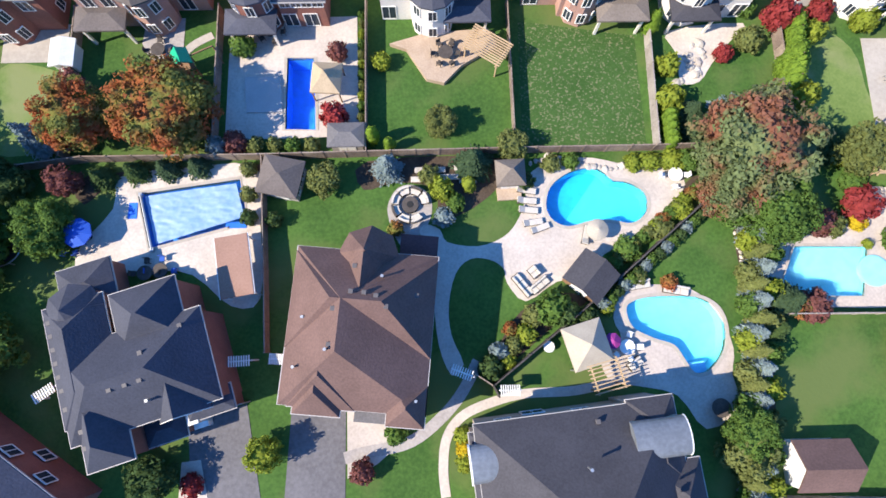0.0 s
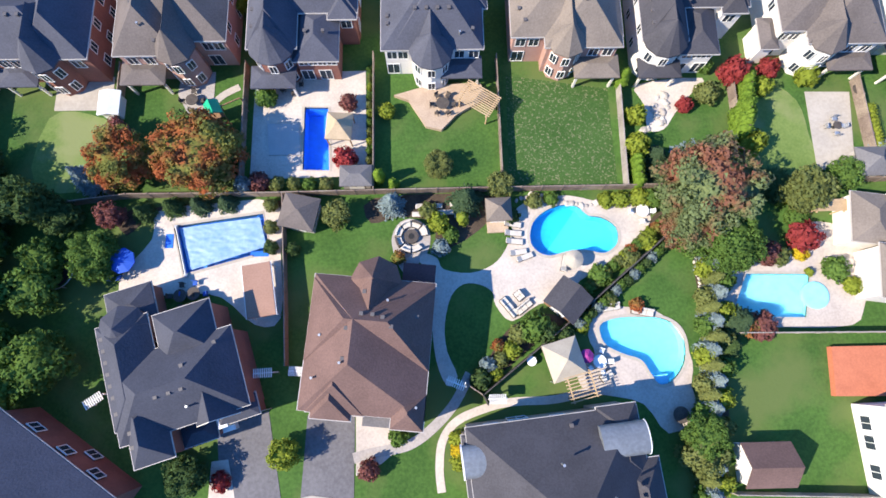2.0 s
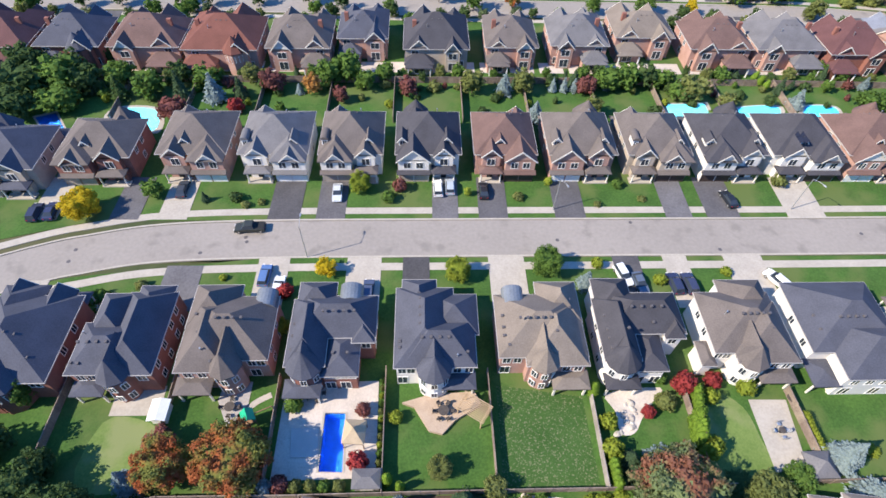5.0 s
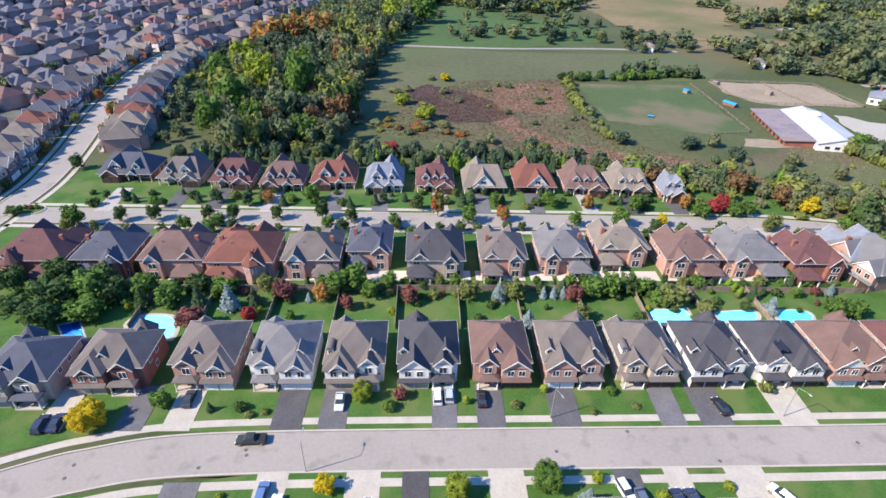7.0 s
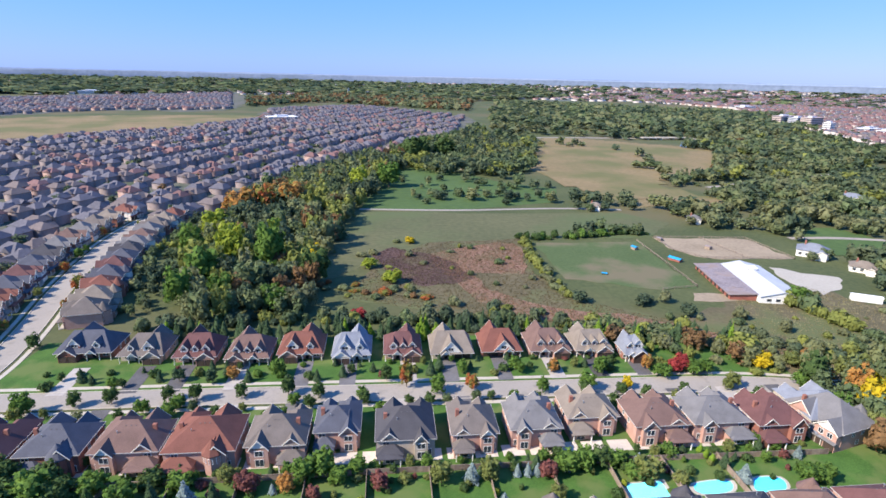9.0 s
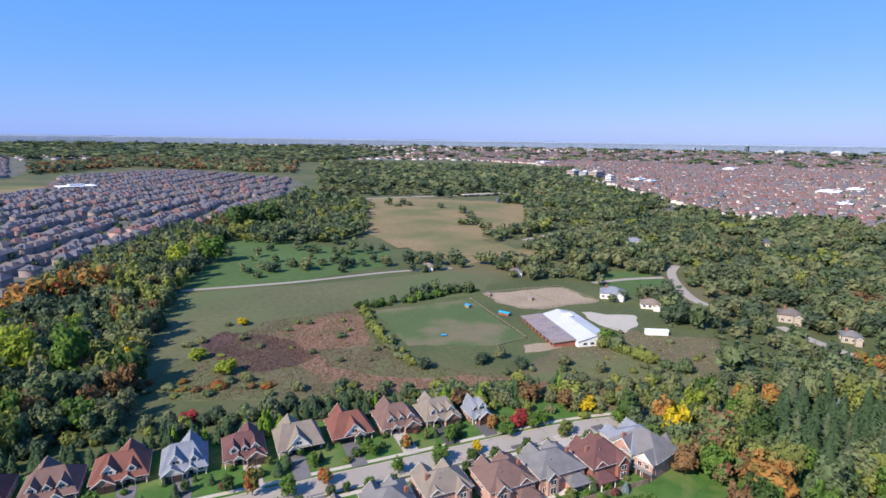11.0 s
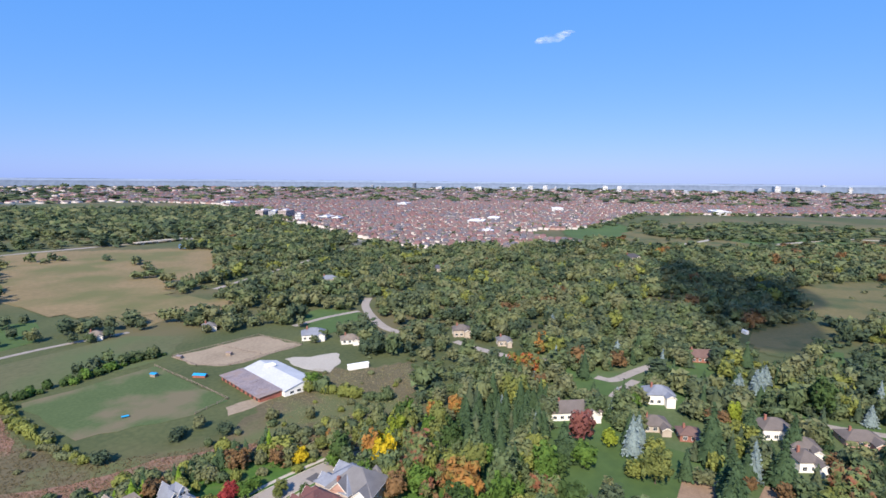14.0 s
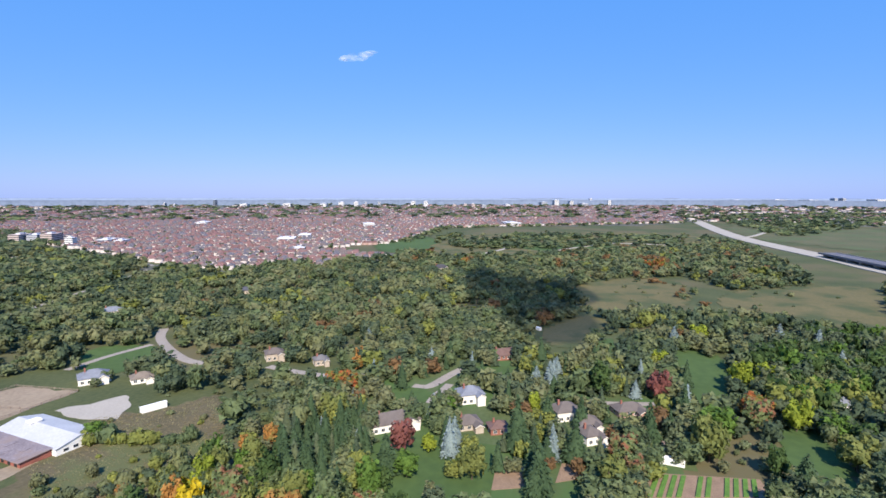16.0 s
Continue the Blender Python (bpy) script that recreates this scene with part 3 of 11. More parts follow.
    if rz == 0 and y < 95:
        # small dormers looking onto the street
        for k, dx in enumerate((-0.42, 0.30) if seed % 3 else (-0.10,)):
            px, yy, s = dx * w, -hd + 3.0, 0.62 + 0.12 * (seed % 2)
            zb = ez + sl * 1.3
            house_part(h, "dormer_wall", WALL["white"], box, px - s, yy, zb - 0.5, px + s, yy + 2.2, zb + 0.95)
            if (seed + k) % 4 == 0:
                house_part(h, "dormer_roof", R, arch, px, yy - 0.2, yy + 2.9, zb + 0.95, s + 0.2)
            else:
                roof_gable(h, R, WALL["white"], "dormer_roof", px, yy - 0.03, yy + 3.0, s, zb + 0.97, 1.1)
            window(h, px, yy, zb - 0.35, 0, s * 1.2, 0.9)
    meshes = vent_mesh()

    def roof_z(px, py):
        return ez + sl * max(0, min(hw - abs(px), hd - py, py + hd - 1.5))

    for i in range(0 if lean else 6 if y < 95 else 3):
        px, py = (-1.6 + (i % 3) * 1.25 + rnd.uniform(-0.2, 0.2), hd * 0.28) if i < 3 else (-hw * 0.62 + (i % 3) * hw * 0.62 + rnd.uniform(-0.3, 0.3), hd * 0.66)
        part("roof_vent", meshes["vent"], None, h, m=pose(px, py, roof_z(px, py) + 0.12, 0, 0, 0))
    part("vent_pipe", meshes["pipe"], None, h, m=pose(hw * 0.3, hd * 0.5, roof_z(hw * 0.3, hd * 0.5) + 0.3))
    # openings
    for s in (-0.25, 0.25):
        part("garage_door", garage_mesh(2.6, (DARK_DOOR, GARAGE, DARK_DOOR, WHITE, DARK_DOOR)[seed % 5]), None, h, m=pose(gx + s * gw, -hd - 0.61, 0.05))
    window(h, gx - gw * 0.2, -hd - 0.6, 3.6, 0, 1.3, 1.4, joined=lean_windows)
    window(h, gx + gw * 0.2, -hd - 0.6, 3.6, 0, 1.3, 1.4, joined=lean_windows)
    window(h, ex, -hd + 0.4, 3.5, 0, 1.5, 1.6, joined=lean_windows)
    db = bmesh.new()
    box(db, -0.55, -0.06, 0, 0.55, 0.02, 2.3, 0.02)
    part("front_door", db, BLACK, h, m=pose(ex, -hd + 0.39, 0.35))
    for px in (-hw * 0.7, hw * 0.68):
        window(h, px, hd, 3.5, 180, 1.6, 1.5, joined=lean_windows)
    window(h, -rs * hw * 0.8, hd, 0.7, 180, 1.2, 1.7, joined=lean_windows)
    window(h, rx, hd + 2.4, 0.4, 180, 2.2, 2.0, joined=lean_windows)
    for s in (-1, 1):
        if not lean:
            window(h, s * hw, hd * 0.3, 3.6, 90 * s, 1.0, 1.3, joined=lean_windows)
            window(h, s * hw, -hd * 0.2, 3.6, 90 * s, 1.0, 1.3, joined=lean_windows)
            window(h, s * hw, hd * 0.1, 0.9, 90 * s, 1.0, 1.3, joined=lean_windows)
    return h


def saddle(bm, x0, y0, x1, y1, z, a, b, yr, zt, over=0.4):
    """A roof with its ridge along x from a to b at y = yr, hipped at both ends."""
    x0, y0, x1, y1 = x0 - over, y0 - over, x1 + over, y1 + over
    ring = ((x0, y0), (x1, y0), (x1, y1), (x0, y1))
    lo, hi = [bm.verts.new((*p, z - 0.35)) for p in ring], [bm.verts.new((*p, z - 0.12)) for p in ring]
    p, q = bm.verts.new((a, yr, zt)), bm.verts.new((b, yr, zt))
    for i in range(4):
        bm.faces.new((lo[i], lo[(i + 1) % 4], hi[(i + 1) % 4], hi[i]))
    bm.faces.new(lo[::-1])
    for f in ((hi[0], hi[1], q, p), (hi[1], hi[2], q), (hi[2], hi[3], p, q), (hi[3], hi[0], p)):
        bm.faces.new(f)


def cape_house(label, x, y, rz, w, d, roof, wall, seed, group):
    """A storey-and-a-half house: low eaves under a steep roof, with a pedimented gable or tall dormers to the front."""
    rnd = random.Random(seed)
    h = thing("house", label, "house", x, y, 0, rz, group)
    R, W = ROOF[roof], WALL[wall]
    ez, hw, hd = 3.3, w / 2, d / 2
    zt, yr = ez + rnd.uniform(4.4, 5.2), 0.6
    rise_y = (zt - ez) / (yr + hd + 0.4)
    house_part(h, "wall", W, box, -hw, -hd + 2.0, 0, hw, hd, ez)
    house_part(h, "roof", R, saddle, -hw, -hd, hw, hd, ez, -hw + w * rnd.uniform(0.16, 0.32), hw - w * rnd.uniform(0.16, 0.32), yr, zt)
    eaves(h, -hw, -hd, hw, hd, ez, 0.42)
    rx = rnd.choice((-1, 1)) * hw * 0.3
    roof_gable(h, R, W, "rear_gable", rx, hd + 0.1, 0.2, hw * 0.46, ez + 1.6, (zt + 0.12 - ez - 1.6) / (hw * 0.46))
    house_part(h, "rear_bay", W, box, rx - hw * 0.4, 0.5, 0, rx + hw * 0.4, hd + 0.05, ez + 1.55)
    gs = rnd.choice((-1, 1))
    kind = seed % 3
    if kind == 0:
        gh = hw * 0.50
        gx = -gs * hw * 0.08
        zg = ez + 0.5
        slope = min(1.12, (zt - 0.3 - zg) / gh)
        roof_gable(h, R, WALL["white"], "pediment_roof", gx, -hd - 0.1, 0.4, gh, zg, slope)
        house_part(h, "pediment_base", W, box, gx - gh + 0.1, -hd + 0.02, ez - 0.4, gx + gh - 0.1, -hd + 0.3, zg + 0.2)
        window(h, gx, -hd - 0.1, zg + 0.2, 0, 1.7, 1.2, joined=True)
        spots = ()
    elif kind == 1:
        spots = ((-0.5, 1.15), (0.02, 0.9), (0.52, 1.15))
    else:
        spots = ((-0.46 * gs, 1.0), (0.34 * gs, 1.75))
    for dx, k in spots:
        yy = -hd + 1.3
        zr = ez + rise_y * (yy + hd + 0.4)
        zw = zr + 1.45
        back = yy + (1.45 + k * 1.25) / rise_y
        house_part(h, "dormer_wall", WALL["white"] if rnd.random() < 0.5 else W, box, dx * hw - k, yy + 0.02, ez, dx * hw + k, yy + 2.0, zw)
        roof_gable(h, R, WALL["white"], "dormer_roof", dx * hw, yy, min(back, yr + 1), k, zw, 1.25)
        window(h, dx * hw, yy, zr + 0.15, 0, k * 1.1, 1.1, joined=True)
    # garage wing with its own front gable, or doors under the eaves
    gx = gs * hw * 0.52
    gy = -hd - 1.2 if kind else -hd + 2.0
    if kind:
        house_part(h, "garage_wing", W, box, gx - 2.9, gy, 0, gx + 2.9, -hd + 2.2, ez - 0.3)
        roof_gable(h, R, W, "garage_roof", gx, gy, -hd + 4.0, 2.9, ez - 0.25, 0.75)
    for k in (-1.4, 1.4):
        part("garage_door", garage_mesh(2.4, DARK_DOOR), None, h, m=pose(gx + k, gy - 0.01, 0.05))
    window(h, -gs * hw * 0.70, -hd + 2.0, 0.8, 0, 1.8, 1.6, joined=True)
    db = bmesh.new()
    box(db, -0.55, -0.06, 0, 0.55, 0.02, 2.3, 0.02)
    part("front_door", db, BLACK, h, m=pose(-gs * hw * 0.28, -hd + 1.99, 0.1))
    for px in (-gs * (hw - 0.3), -gs * hw * 0.55, -gs * hw * 0.1):
        house_part(h, "porch_column", TRIM, cyl, px, -hd + 0.2, 0, ez - 0.2, 0.17, 0.14, 8)
    roof_gable(h, R, WALL["white"], "porch_gable", -gs * hw * 0.32, -hd - 0.6, -hd + 3.0, 1.5, ez - 0.1, 0.95)
    for k in (-1, 1):
        window(h, k * hw, 0, 1.0, 90 * k, 1.0, 1.3, joined=True)
        window(h, k * hw, hd * 0.5, 1.0, 90 * k, 1.0, 1.3, joined=True)
    return h


def canopy(bm, x0, x1, y, z, out):
    """A lean-to roof along a wall that faces -y."""
    prof = [(y + 0.05, z + 0.45), (y - out, z), (y - out, z - 0.15), (y + 0.05, z - 0.15)]
    a, b = [bm.verts.new((x0, py, pz)) for py, pz in prof], [bm.verts.new((x1, py, pz)) for py, pz in prof]
    for i in range(4):
        bm.faces.new((a[i], a[(i + 1) % 4], b[(i + 1) % 4], b[i]))
    bm.faces.new(a), bm.faces.new(b[::-1])


ROOF_WORDS = {"brown": "brown", "slate": "slate-blue", "charcoal": "charcoal", "tan": "weathered tan", "taupe": "taupe", "red": "red-brown", "maroon": "maroon", "silver": "silver-blue", "grey": "grey"}
WALL_WORDS = {"brick": "red-brick", "rose": "rose-brick", "buff": "buff-brick", "white": "pale stucco"}


def row(houses, rz, group, style="mixed", rears=None):
    for i, (x0, x1, yc, d, roof, wall) in enumerate(houses):
        if style == "cape":
            lab = f"{WALL_WORDS[wall]} house with steep {ROOF_WORDS[roof]} shingle roof and dormers"
            cape_house(lab, (x0 + x1) / 2, yc, rz, x1 - x0, d, roof, wall, int((x0 + 300) * 7 + yc), group)
            continue
        lab = f"two-storey {WALL_WORDS[wall]} house with {ROOF_WORDS[roof]} shingle roof"
        suburban_house(lab, (x0 + x1) / 2, yc, rz, x1 - x0, d, roof, wall, int((x0 + 300) * 7 + yc), style, group, rear=rears[i] if rears else None)


def garden_house(label, roof, wall, hips, turret_at, porch, openings, vents=(), arches=()):
    """A two-storey house seen from its garden: hip-roofed blocks (x0, y0, x1, y1, eave, slope), a stair turret and a low porch roof."""
    cx, cy = (hips[0][0] + hips[0][2]) / 2, (hips[0][1] + hips[0][3]) / 2
    h = thing("house", label, "house", cx, cy, 0, 0, "houses along the curved street")
    R, W = ROOF[roof], WALL[wall]
    for k, (x0, y0, x1, y1, z, sl) in enumerate(hips):
        q = (x0 - cx + 0.35, y0 - cy + 0.35, x1 - cx - 0.35, y1 - cy - 0.35)
        house_part(h, "wall" if k == 0 else "wing_wall", W, box, q[0], q[1], 0, q[2], q[3], z - 0.02 * k)
        roof_hip(h, R, "roof" if k == 0 else "wing_roof", *q, z, sl, 0.35)
        eaves(h, *q, z, 0.36)
    if turret_at:
        tx, ty, r, ht = turret_at
        roof_turret(h, R, W, tx - cx, ty - cy, r - 0.35, 6.0, ht, n=12 if r > 2.55 else 8)
        house_part(h, "turret_saddle", R, gable, None, tx - cx, ty - cy, ty - cy + 4.5, r * 0.72, 6.0, ht / (r * 0.72) * 0.97, 0.02)
        for k in (-1, 0, 1):
            for z in (0.8, 3.6):
                window(h, tx - cx + (r - 0.37) * math.sin(k * 0.785), ty - cy - (r - 0.37) * math.cos(k * 0.785), z, k * 45, 0.8, 1.4)
    x0, y0, x1, y1, z = porch
    roof_hip(h, R, "porch_roof", x0 - cx + 0.25, y0 - cy + 0.25, x1 - cx - 0.25, y1 - cy, z, 0.32, 0.25)
    for px in (x0 + 0.5, x1 - 0.5):
        house_part(h, "porch_column", TRIM, box, px - cx - 0.13, y0 - cy + 0.4, 0.1, px - cx + 0.13, y0 - cy + 0.66, z - 0.1)
    for wx, wy, wz, rz, ww, wh in openings:
        window(h, wx - cx, wy - cy, wz, rz, ww, wh)
    m = vent_mesh()
    for vx, vy, vz, kind in vents:
        part("vent_pipe" if kind == "pipe" else "roof_vent", m[kind], None, h, m=pose(vx - cx, vy - cy, vz))
    for ax, ay, az, r in arches:
        house_part(h, "arched_dormer", METAL_ROOF, arch, ax - cx, ay - cy - 1.6, ay - cy + 1.4, az, r)
    return h


def rear_windows(x0, x1, y, n, lower=True):
    """Openings along a rear wall: upper windows, and garden doors below."""
    xs = [x0 + (x1 - x0) * (k + 0.5) / n for k in range(n)]
    return [(x, y, 3.5, 0, 1.1, 1.4) for x in xs] + ([(x, y, 0.3, 0, 1.4, 2.0) for x in xs[::2]] if lower else [])


def vent_line(x0, x1, y, z, n=4):
    return [(x0 + (x1 - x0) * k / (n - 1), y, z, "vent") for k in range(n)]


METAL_ROOF = surface("grey_metal_roof", (0.24, 0.26, 0.28), (0.17, 0.185, 0.20), 0.3, 3, 0.4, 0.05, 0.3)
garden_house("two-storey red-brick house with slate-blue hip roofs and a turret", "slate", "brick",
             [(-46.6, 35.0, -39.4, 48.9, 6.0, 0.97), (-51.4, 35.1, -41.2, 43.5, 6.0, 0.84), (-50.4, 40.5, -44.6, 48.7, 6.0, 0.95), (-45.4, 44.5, -40.0, 50.2, 5.9, 0.8)], (-44.7, 35.6, 2.5, 3.2), (-51.3, 33.1, -46.6, 36.0, 3.2),
             rear_windows(-50.6, -47.4, 35.44, 2) + [(-39.75, y, z, 90, 1.0, 1.3) for y in (37.5, 40.6, 44.0, 46.5) for z in (0.9, 3.6)] + [(-41.3, 35.34, 3.5, 0, 1.2, 1.4)],
             vent_line(-49.2, -45.4, 38.6, 9.0) + [(-50.3, 36.4, 7.1, "vent"), (-49.3, 36.3, 7.1, "vent"), (-49.8, 40.8, 7.4, "pipe")])
garden_house("two-storey rose-brick house with taupe hip roofs and a turret", "taupe", "rose",
             [(-36.6, 37.1, -23.7, 48.0, 6.0, 0.70), (-36.5, 35.3, -28.9, 47.0, 6.0, 0.98), (-36.7, 42.5, -29.6, 50.2, 6.0, 0.95)], (-29.5, 36.4, 2.45, 3.2), (-36.9, 33.1, -31.6, 36.2, 3.3),
             rear_windows(-27.0, -24.4, 37.46, 2) + rear_windows(-36.0, -32.0, 35.66, 2) + [(-24.05, y, z, 90, 1.0, 1.3) for y in (40.0, 44.0) for z in (0.9, 3.6)],
             vent_line(-31.0, -27.4, 41.9, 9.75) + [(-33.2, 40.0, 9.0, "vent"), (-34.6, 43.5, 8.2, "vent"), (-32.4, 37.6, 8.1, "pipe"), (-31.2, 36.4, 7.2, "vent")], [(-25.6, 47.4, 6.0, 1.6)])
garden_house("two-storey red-brick house with slate-blue roofs round a low rear roof", "slate", "brick",
             [(-20.2, 40.6, -8.5, 48.0, 6.0, 0.95), (-21.3, 36.0, -15.5, 47.4, 6.0, 1.15), (-16.2, 34.9, -10.8, 42.0, 5.0, 0.52), (-20.8, 45.5, -15.0, 50.6, 6.0, 0.9), (-12.0, 39.8, -8.6, 44.2, 5.9, 0.9)], (-18.4, 36.6, 2.8, 3.1), (-21.5, 32.5, -16.1, 35.2, 3.2),
             rear_windows(-15.6, -11.2, 35.26, 4) + [(-8.85, y, z, 90, 1.0, 1.3) for y in (42.0, 45.5) for z in (0.9, 3.6)] + [(-10.0, 40.15, 3.6, 0, 1.2, 1.3)],
             vent_line(-16.0, -11.5, 43.2, 9.3) + [(-20.4, 38.2, 7.0, "vent"), (-20.4, 40.4, 7.0, "vent"), (-20.4, 42.4, 7.0, "vent"), (-14.5, 38.0, 6.3, "vent"), (-12.4, 38.0, 6.3, "vent")], [(-12.6, 48.2, 6.0, 1.8)])
garden_house("two-storey pale stucco house with slate-blue crossed roofs and a turret", "slate", "white",
             [(-5.7, 35.6, 3.2, 49.4, 6.0, 0.86), (-4.6, 35.65, 6.2, 43.4, 6.0, 0.98), (-0.5, 41.0, 6.8, 48.2, 5.9, 0.72), (-4.8, 44.6, 0.6, 51.0, 6.0, 0.9)], (0.1, 35.6, 2.6, 3.1), (1.2, 33.5, 6.2, 36.2, 3.2),
             rear_windows(-5.2, -2.6, 35.96, 2) + rear_windows(2.6, 6.0, 36.0, 2) + [(5.87, y, 3.6, 90, 1.0, 1.3) for y in (38.0, 41.0)],
             vent_line(-1.6, 2.2, 38.8, 9.1) + [(-1.9, y, 9.2, "vent") for y in (41.0, 42.4, 43.8, 45.4)] + [(-4.9, 39.4, 6.9, "vent"), (-4.9, 38.4, 6.9, "vent"), (4.9, 37.4, 7.3, "vent"), (3.4, 36.8, 7.0, "pipe")])
garden_house("two-storey rose-brick house with weathered tan roofs and a turret", "tan", "rose",
             [(9.5, 37.1, 22.6, 48.0, 6.0, 0.70), (13.4, 35.7, 22.5, 46.6, 6.0, 0.84), (16.2, 43.0, 22.7, 50.4, 6.0, 0.95)], (16.0, 36.7, 2.4, 3.0), (17.3, 33.3, 22.8, 36.2, 3.2),
             rear_windows(10.0, 13.2, 37.46, 2) + rear_windows(18.6, 22.0, 36.06, 2) + [(9.85, y, 3.6, -90, 1.0, 1.3) for y in (40.0, 44.0)],
             vent_line(12.6, 17.0, 41.6, 9.6, 5) + [(10.4, 40.2, 6.9, "vent"), (10.4, 41.6, 6.9, "vent"), (10.4, 43.6, 6.9, "vent"), (11.0, 38.6, 7.0, "vent"), (17.7, 39.6, 9.2, "vent"), (20.6, 44.5, 7.6, "vent"), (20.8, 46.0, 7.6, "vent")], [(12.4, 47.4, 6.2, 1.7)])
garden_house("two-storey pale stucco house with charcoal roofs and a rounded end", "charcoal", "white",
             [(26.2, 40.8, 38.2, 48.2, 6.0, 0.95), (24.9, 36.4, 30.3, 47.2, 6.0, 1.2), (29.6, 35.2, 34.3, 42.0, 5.0, 0.52), (34.8, 40.0, 37.9, 44.4, 5.9, 1.1), (25.4, 44.8, 31.2, 51.0, 6.0, 0.9)], (27.6, 36.9, 2.75, 3.2), (25.1, 33.2, 30.3, 35.6, 3.2),
             rear_windows(30.2, 33.8, 35.56, 3) + [(25.25, y, z, -90, 1.0, 1.3) for y in (39.0, 43.0) for z in (0.9, 3.6)] + [(36.3, 40.35, 3.6, 0, 1.2, 1.3)],
             vent_line(29.5, 34.0, 43.6, 9.2) + [(25.9, y, 7.1, "vent") for y in (38.0, 39.6, 41.0, 43.4)] + [(28.4, 40.2, 8.8, "vent"), (33.0, 42.0, 7.3, "vent")])
garden_house("two-storey pale stucco house with taupe roofs and a turret", "taupe", "white",
             [(41.5, 37.5, 53.4, 48.2, 6.0, 0.71), (44.4, 35.8, 53.7, 46.4, 6.0, 0.82), (45.6, 43.5, 53.0, 50.6, 6.0, 0.88), (40.0, 36.4, 42.2, 40.6, 4.0, 0.5)], (46.8, 36.8, 2.5, 3.0), (48.3, 33.9, 53.8, 36.4, 3.2),
             rear_windows(42.0, 44.6, 37.86, 2) + rear_windows(49.6, 53.2, 36.16, 2) + [(41.85, y, 3.6, -90, 1.0, 1.3) for y in (42.0, 45.0)],
             vent_line(45.6, 49.6, 42.0, 9.6, 5) + [(44.0, 43.0, 8.0, "pipe"), (49.4, 39.8, 9.1, "vent"), (46.6, 38.2, 7.9, "vent"), (51.4, 37.6, 7.2, "vent")])
garden_house("two-storey pale stucco house with slate-blue hip roofs and a rear wing", "slate", "white",
             [(56.2, 37.4, 70.4, 50.0, 6.0, 0.68), (59.4, 33.0, 70.2, 43.0, 6.0, 0.72)], None, (56.0, 33.2, 60.2, 37.6, 3.2),
             rear_windows(60.2, 69.4, 33.36, 4) + [(56.55, y, 3.6, -90, 1.0, 1.3) for y in (40.0, 44.0)],
             vent_line(60.4, 64.0, 41.6, 9.2) + [(58.0, 43.0, 7.2, "vent"), (58.0, 40.6, 7.2, "vent")])
row([(-66, -54, 42, 15, "slate", "brick"), (74, 87, 40, 15, "taupe", "white")], 180, "houses along the curved street", "turret", [(0.5, 0.0), (0.5, 0)])
row([(-88, -74.6, 82.4, 13.5, "slate", "buff"), (-71.2, -58.0, 85.2, 12.4, "taupe", "brick"), (-52.6, -40, 87.0, 14, "taupe", "rose"), (-37, -24.3, 87.0, 14, "grey", "white"),
     (-21.5, -9.8, 87.0, 14, "taupe", "white"), (-6.5, 5.6, 87.0, 14, "charcoal", "white"), (9, 20.6, 87.0, 14, "brown", "rose"), (23.8, 36.6, 87.0, 14, "taupe", "rose"),
     (39.6, 51.6, 87.0, 14, "taupe", "buff"), (54.6, 67, 87.0, 14, "charcoal", "white"), (69, 82.5, 87.0, 14, "charcoal", "white"), (84.5, 98, 87.0, 14, "brown", "rose"), (100, 113, 87.0, 14, "maroon", "rose")], 0, "houses facing the curved street")
row([(-112, -94.5, 126, 15, "maroon", "brick"), (-92.5, -78, 126, 14, "slate", "brick"), (-75.5, -59.5, 126, 14, "brown", "rose"), (-58, -41, 126, 16, "red", "rose"),
     (-38.5, -24, 126, 14, "taupe", "rose"), (-22, -10.5, 130, 13, "slate", "rose"), (-5.8, 9.2, 126.5, 15, "charcoal", "buff"), (14, 26, 127, 14, "taupe", "rose"),
     (30, 43.6, 128, 14, "grey", "rose"), (46.8, 61, 131, 12, "tan", "rose"), (64.3, 79.2, 127, 14, "brown", "rose"), (81, 97, 127, 14, "grey", "rose"),
     (98.5, 113, 125, 14, "maroon", "brick"), (115, 131, 127, 15, "silver", "buff")], 180, "houses backing onto the gardens")
row([(-115, -97, 183, 14, "slate", "brick"), (-93.5, -79, 180, 14, "taupe", "buff"), (-75, -61, 178, 14, "maroon", "rose"), (-57.5, -43.2, 176, 14, "brown", "rose"),
     (-40.5, -25.5, 178, 14, "red", "rose"), (-21.8, -9, 176, 14, "silver", "white"), (-4, 8.6, 176, 14, "maroon", "rose"), (12.3, 26.8, 175, 14, "tan", "buff"),
     (30.3, 44.2, 175.5, 14, "red", "brick"), (47.6, 62, 175, 14, "brown", "rose"), (64, 77.2, 174, 13, "tan", "rose")], 0, "houses facing the tree-lined street", "cape")
cape_house("small brick garage house with silver shingle roof", 84, 168, 0, 7, 9, "silver", "brick", 5, "houses facing the tree-lined street")

# houses on both sides of the side street
ROOF_CYCLE = ("slate", "taupe", "grey", "maroon", "tan", "brown", "slate", "red", "grey", "charcoal")


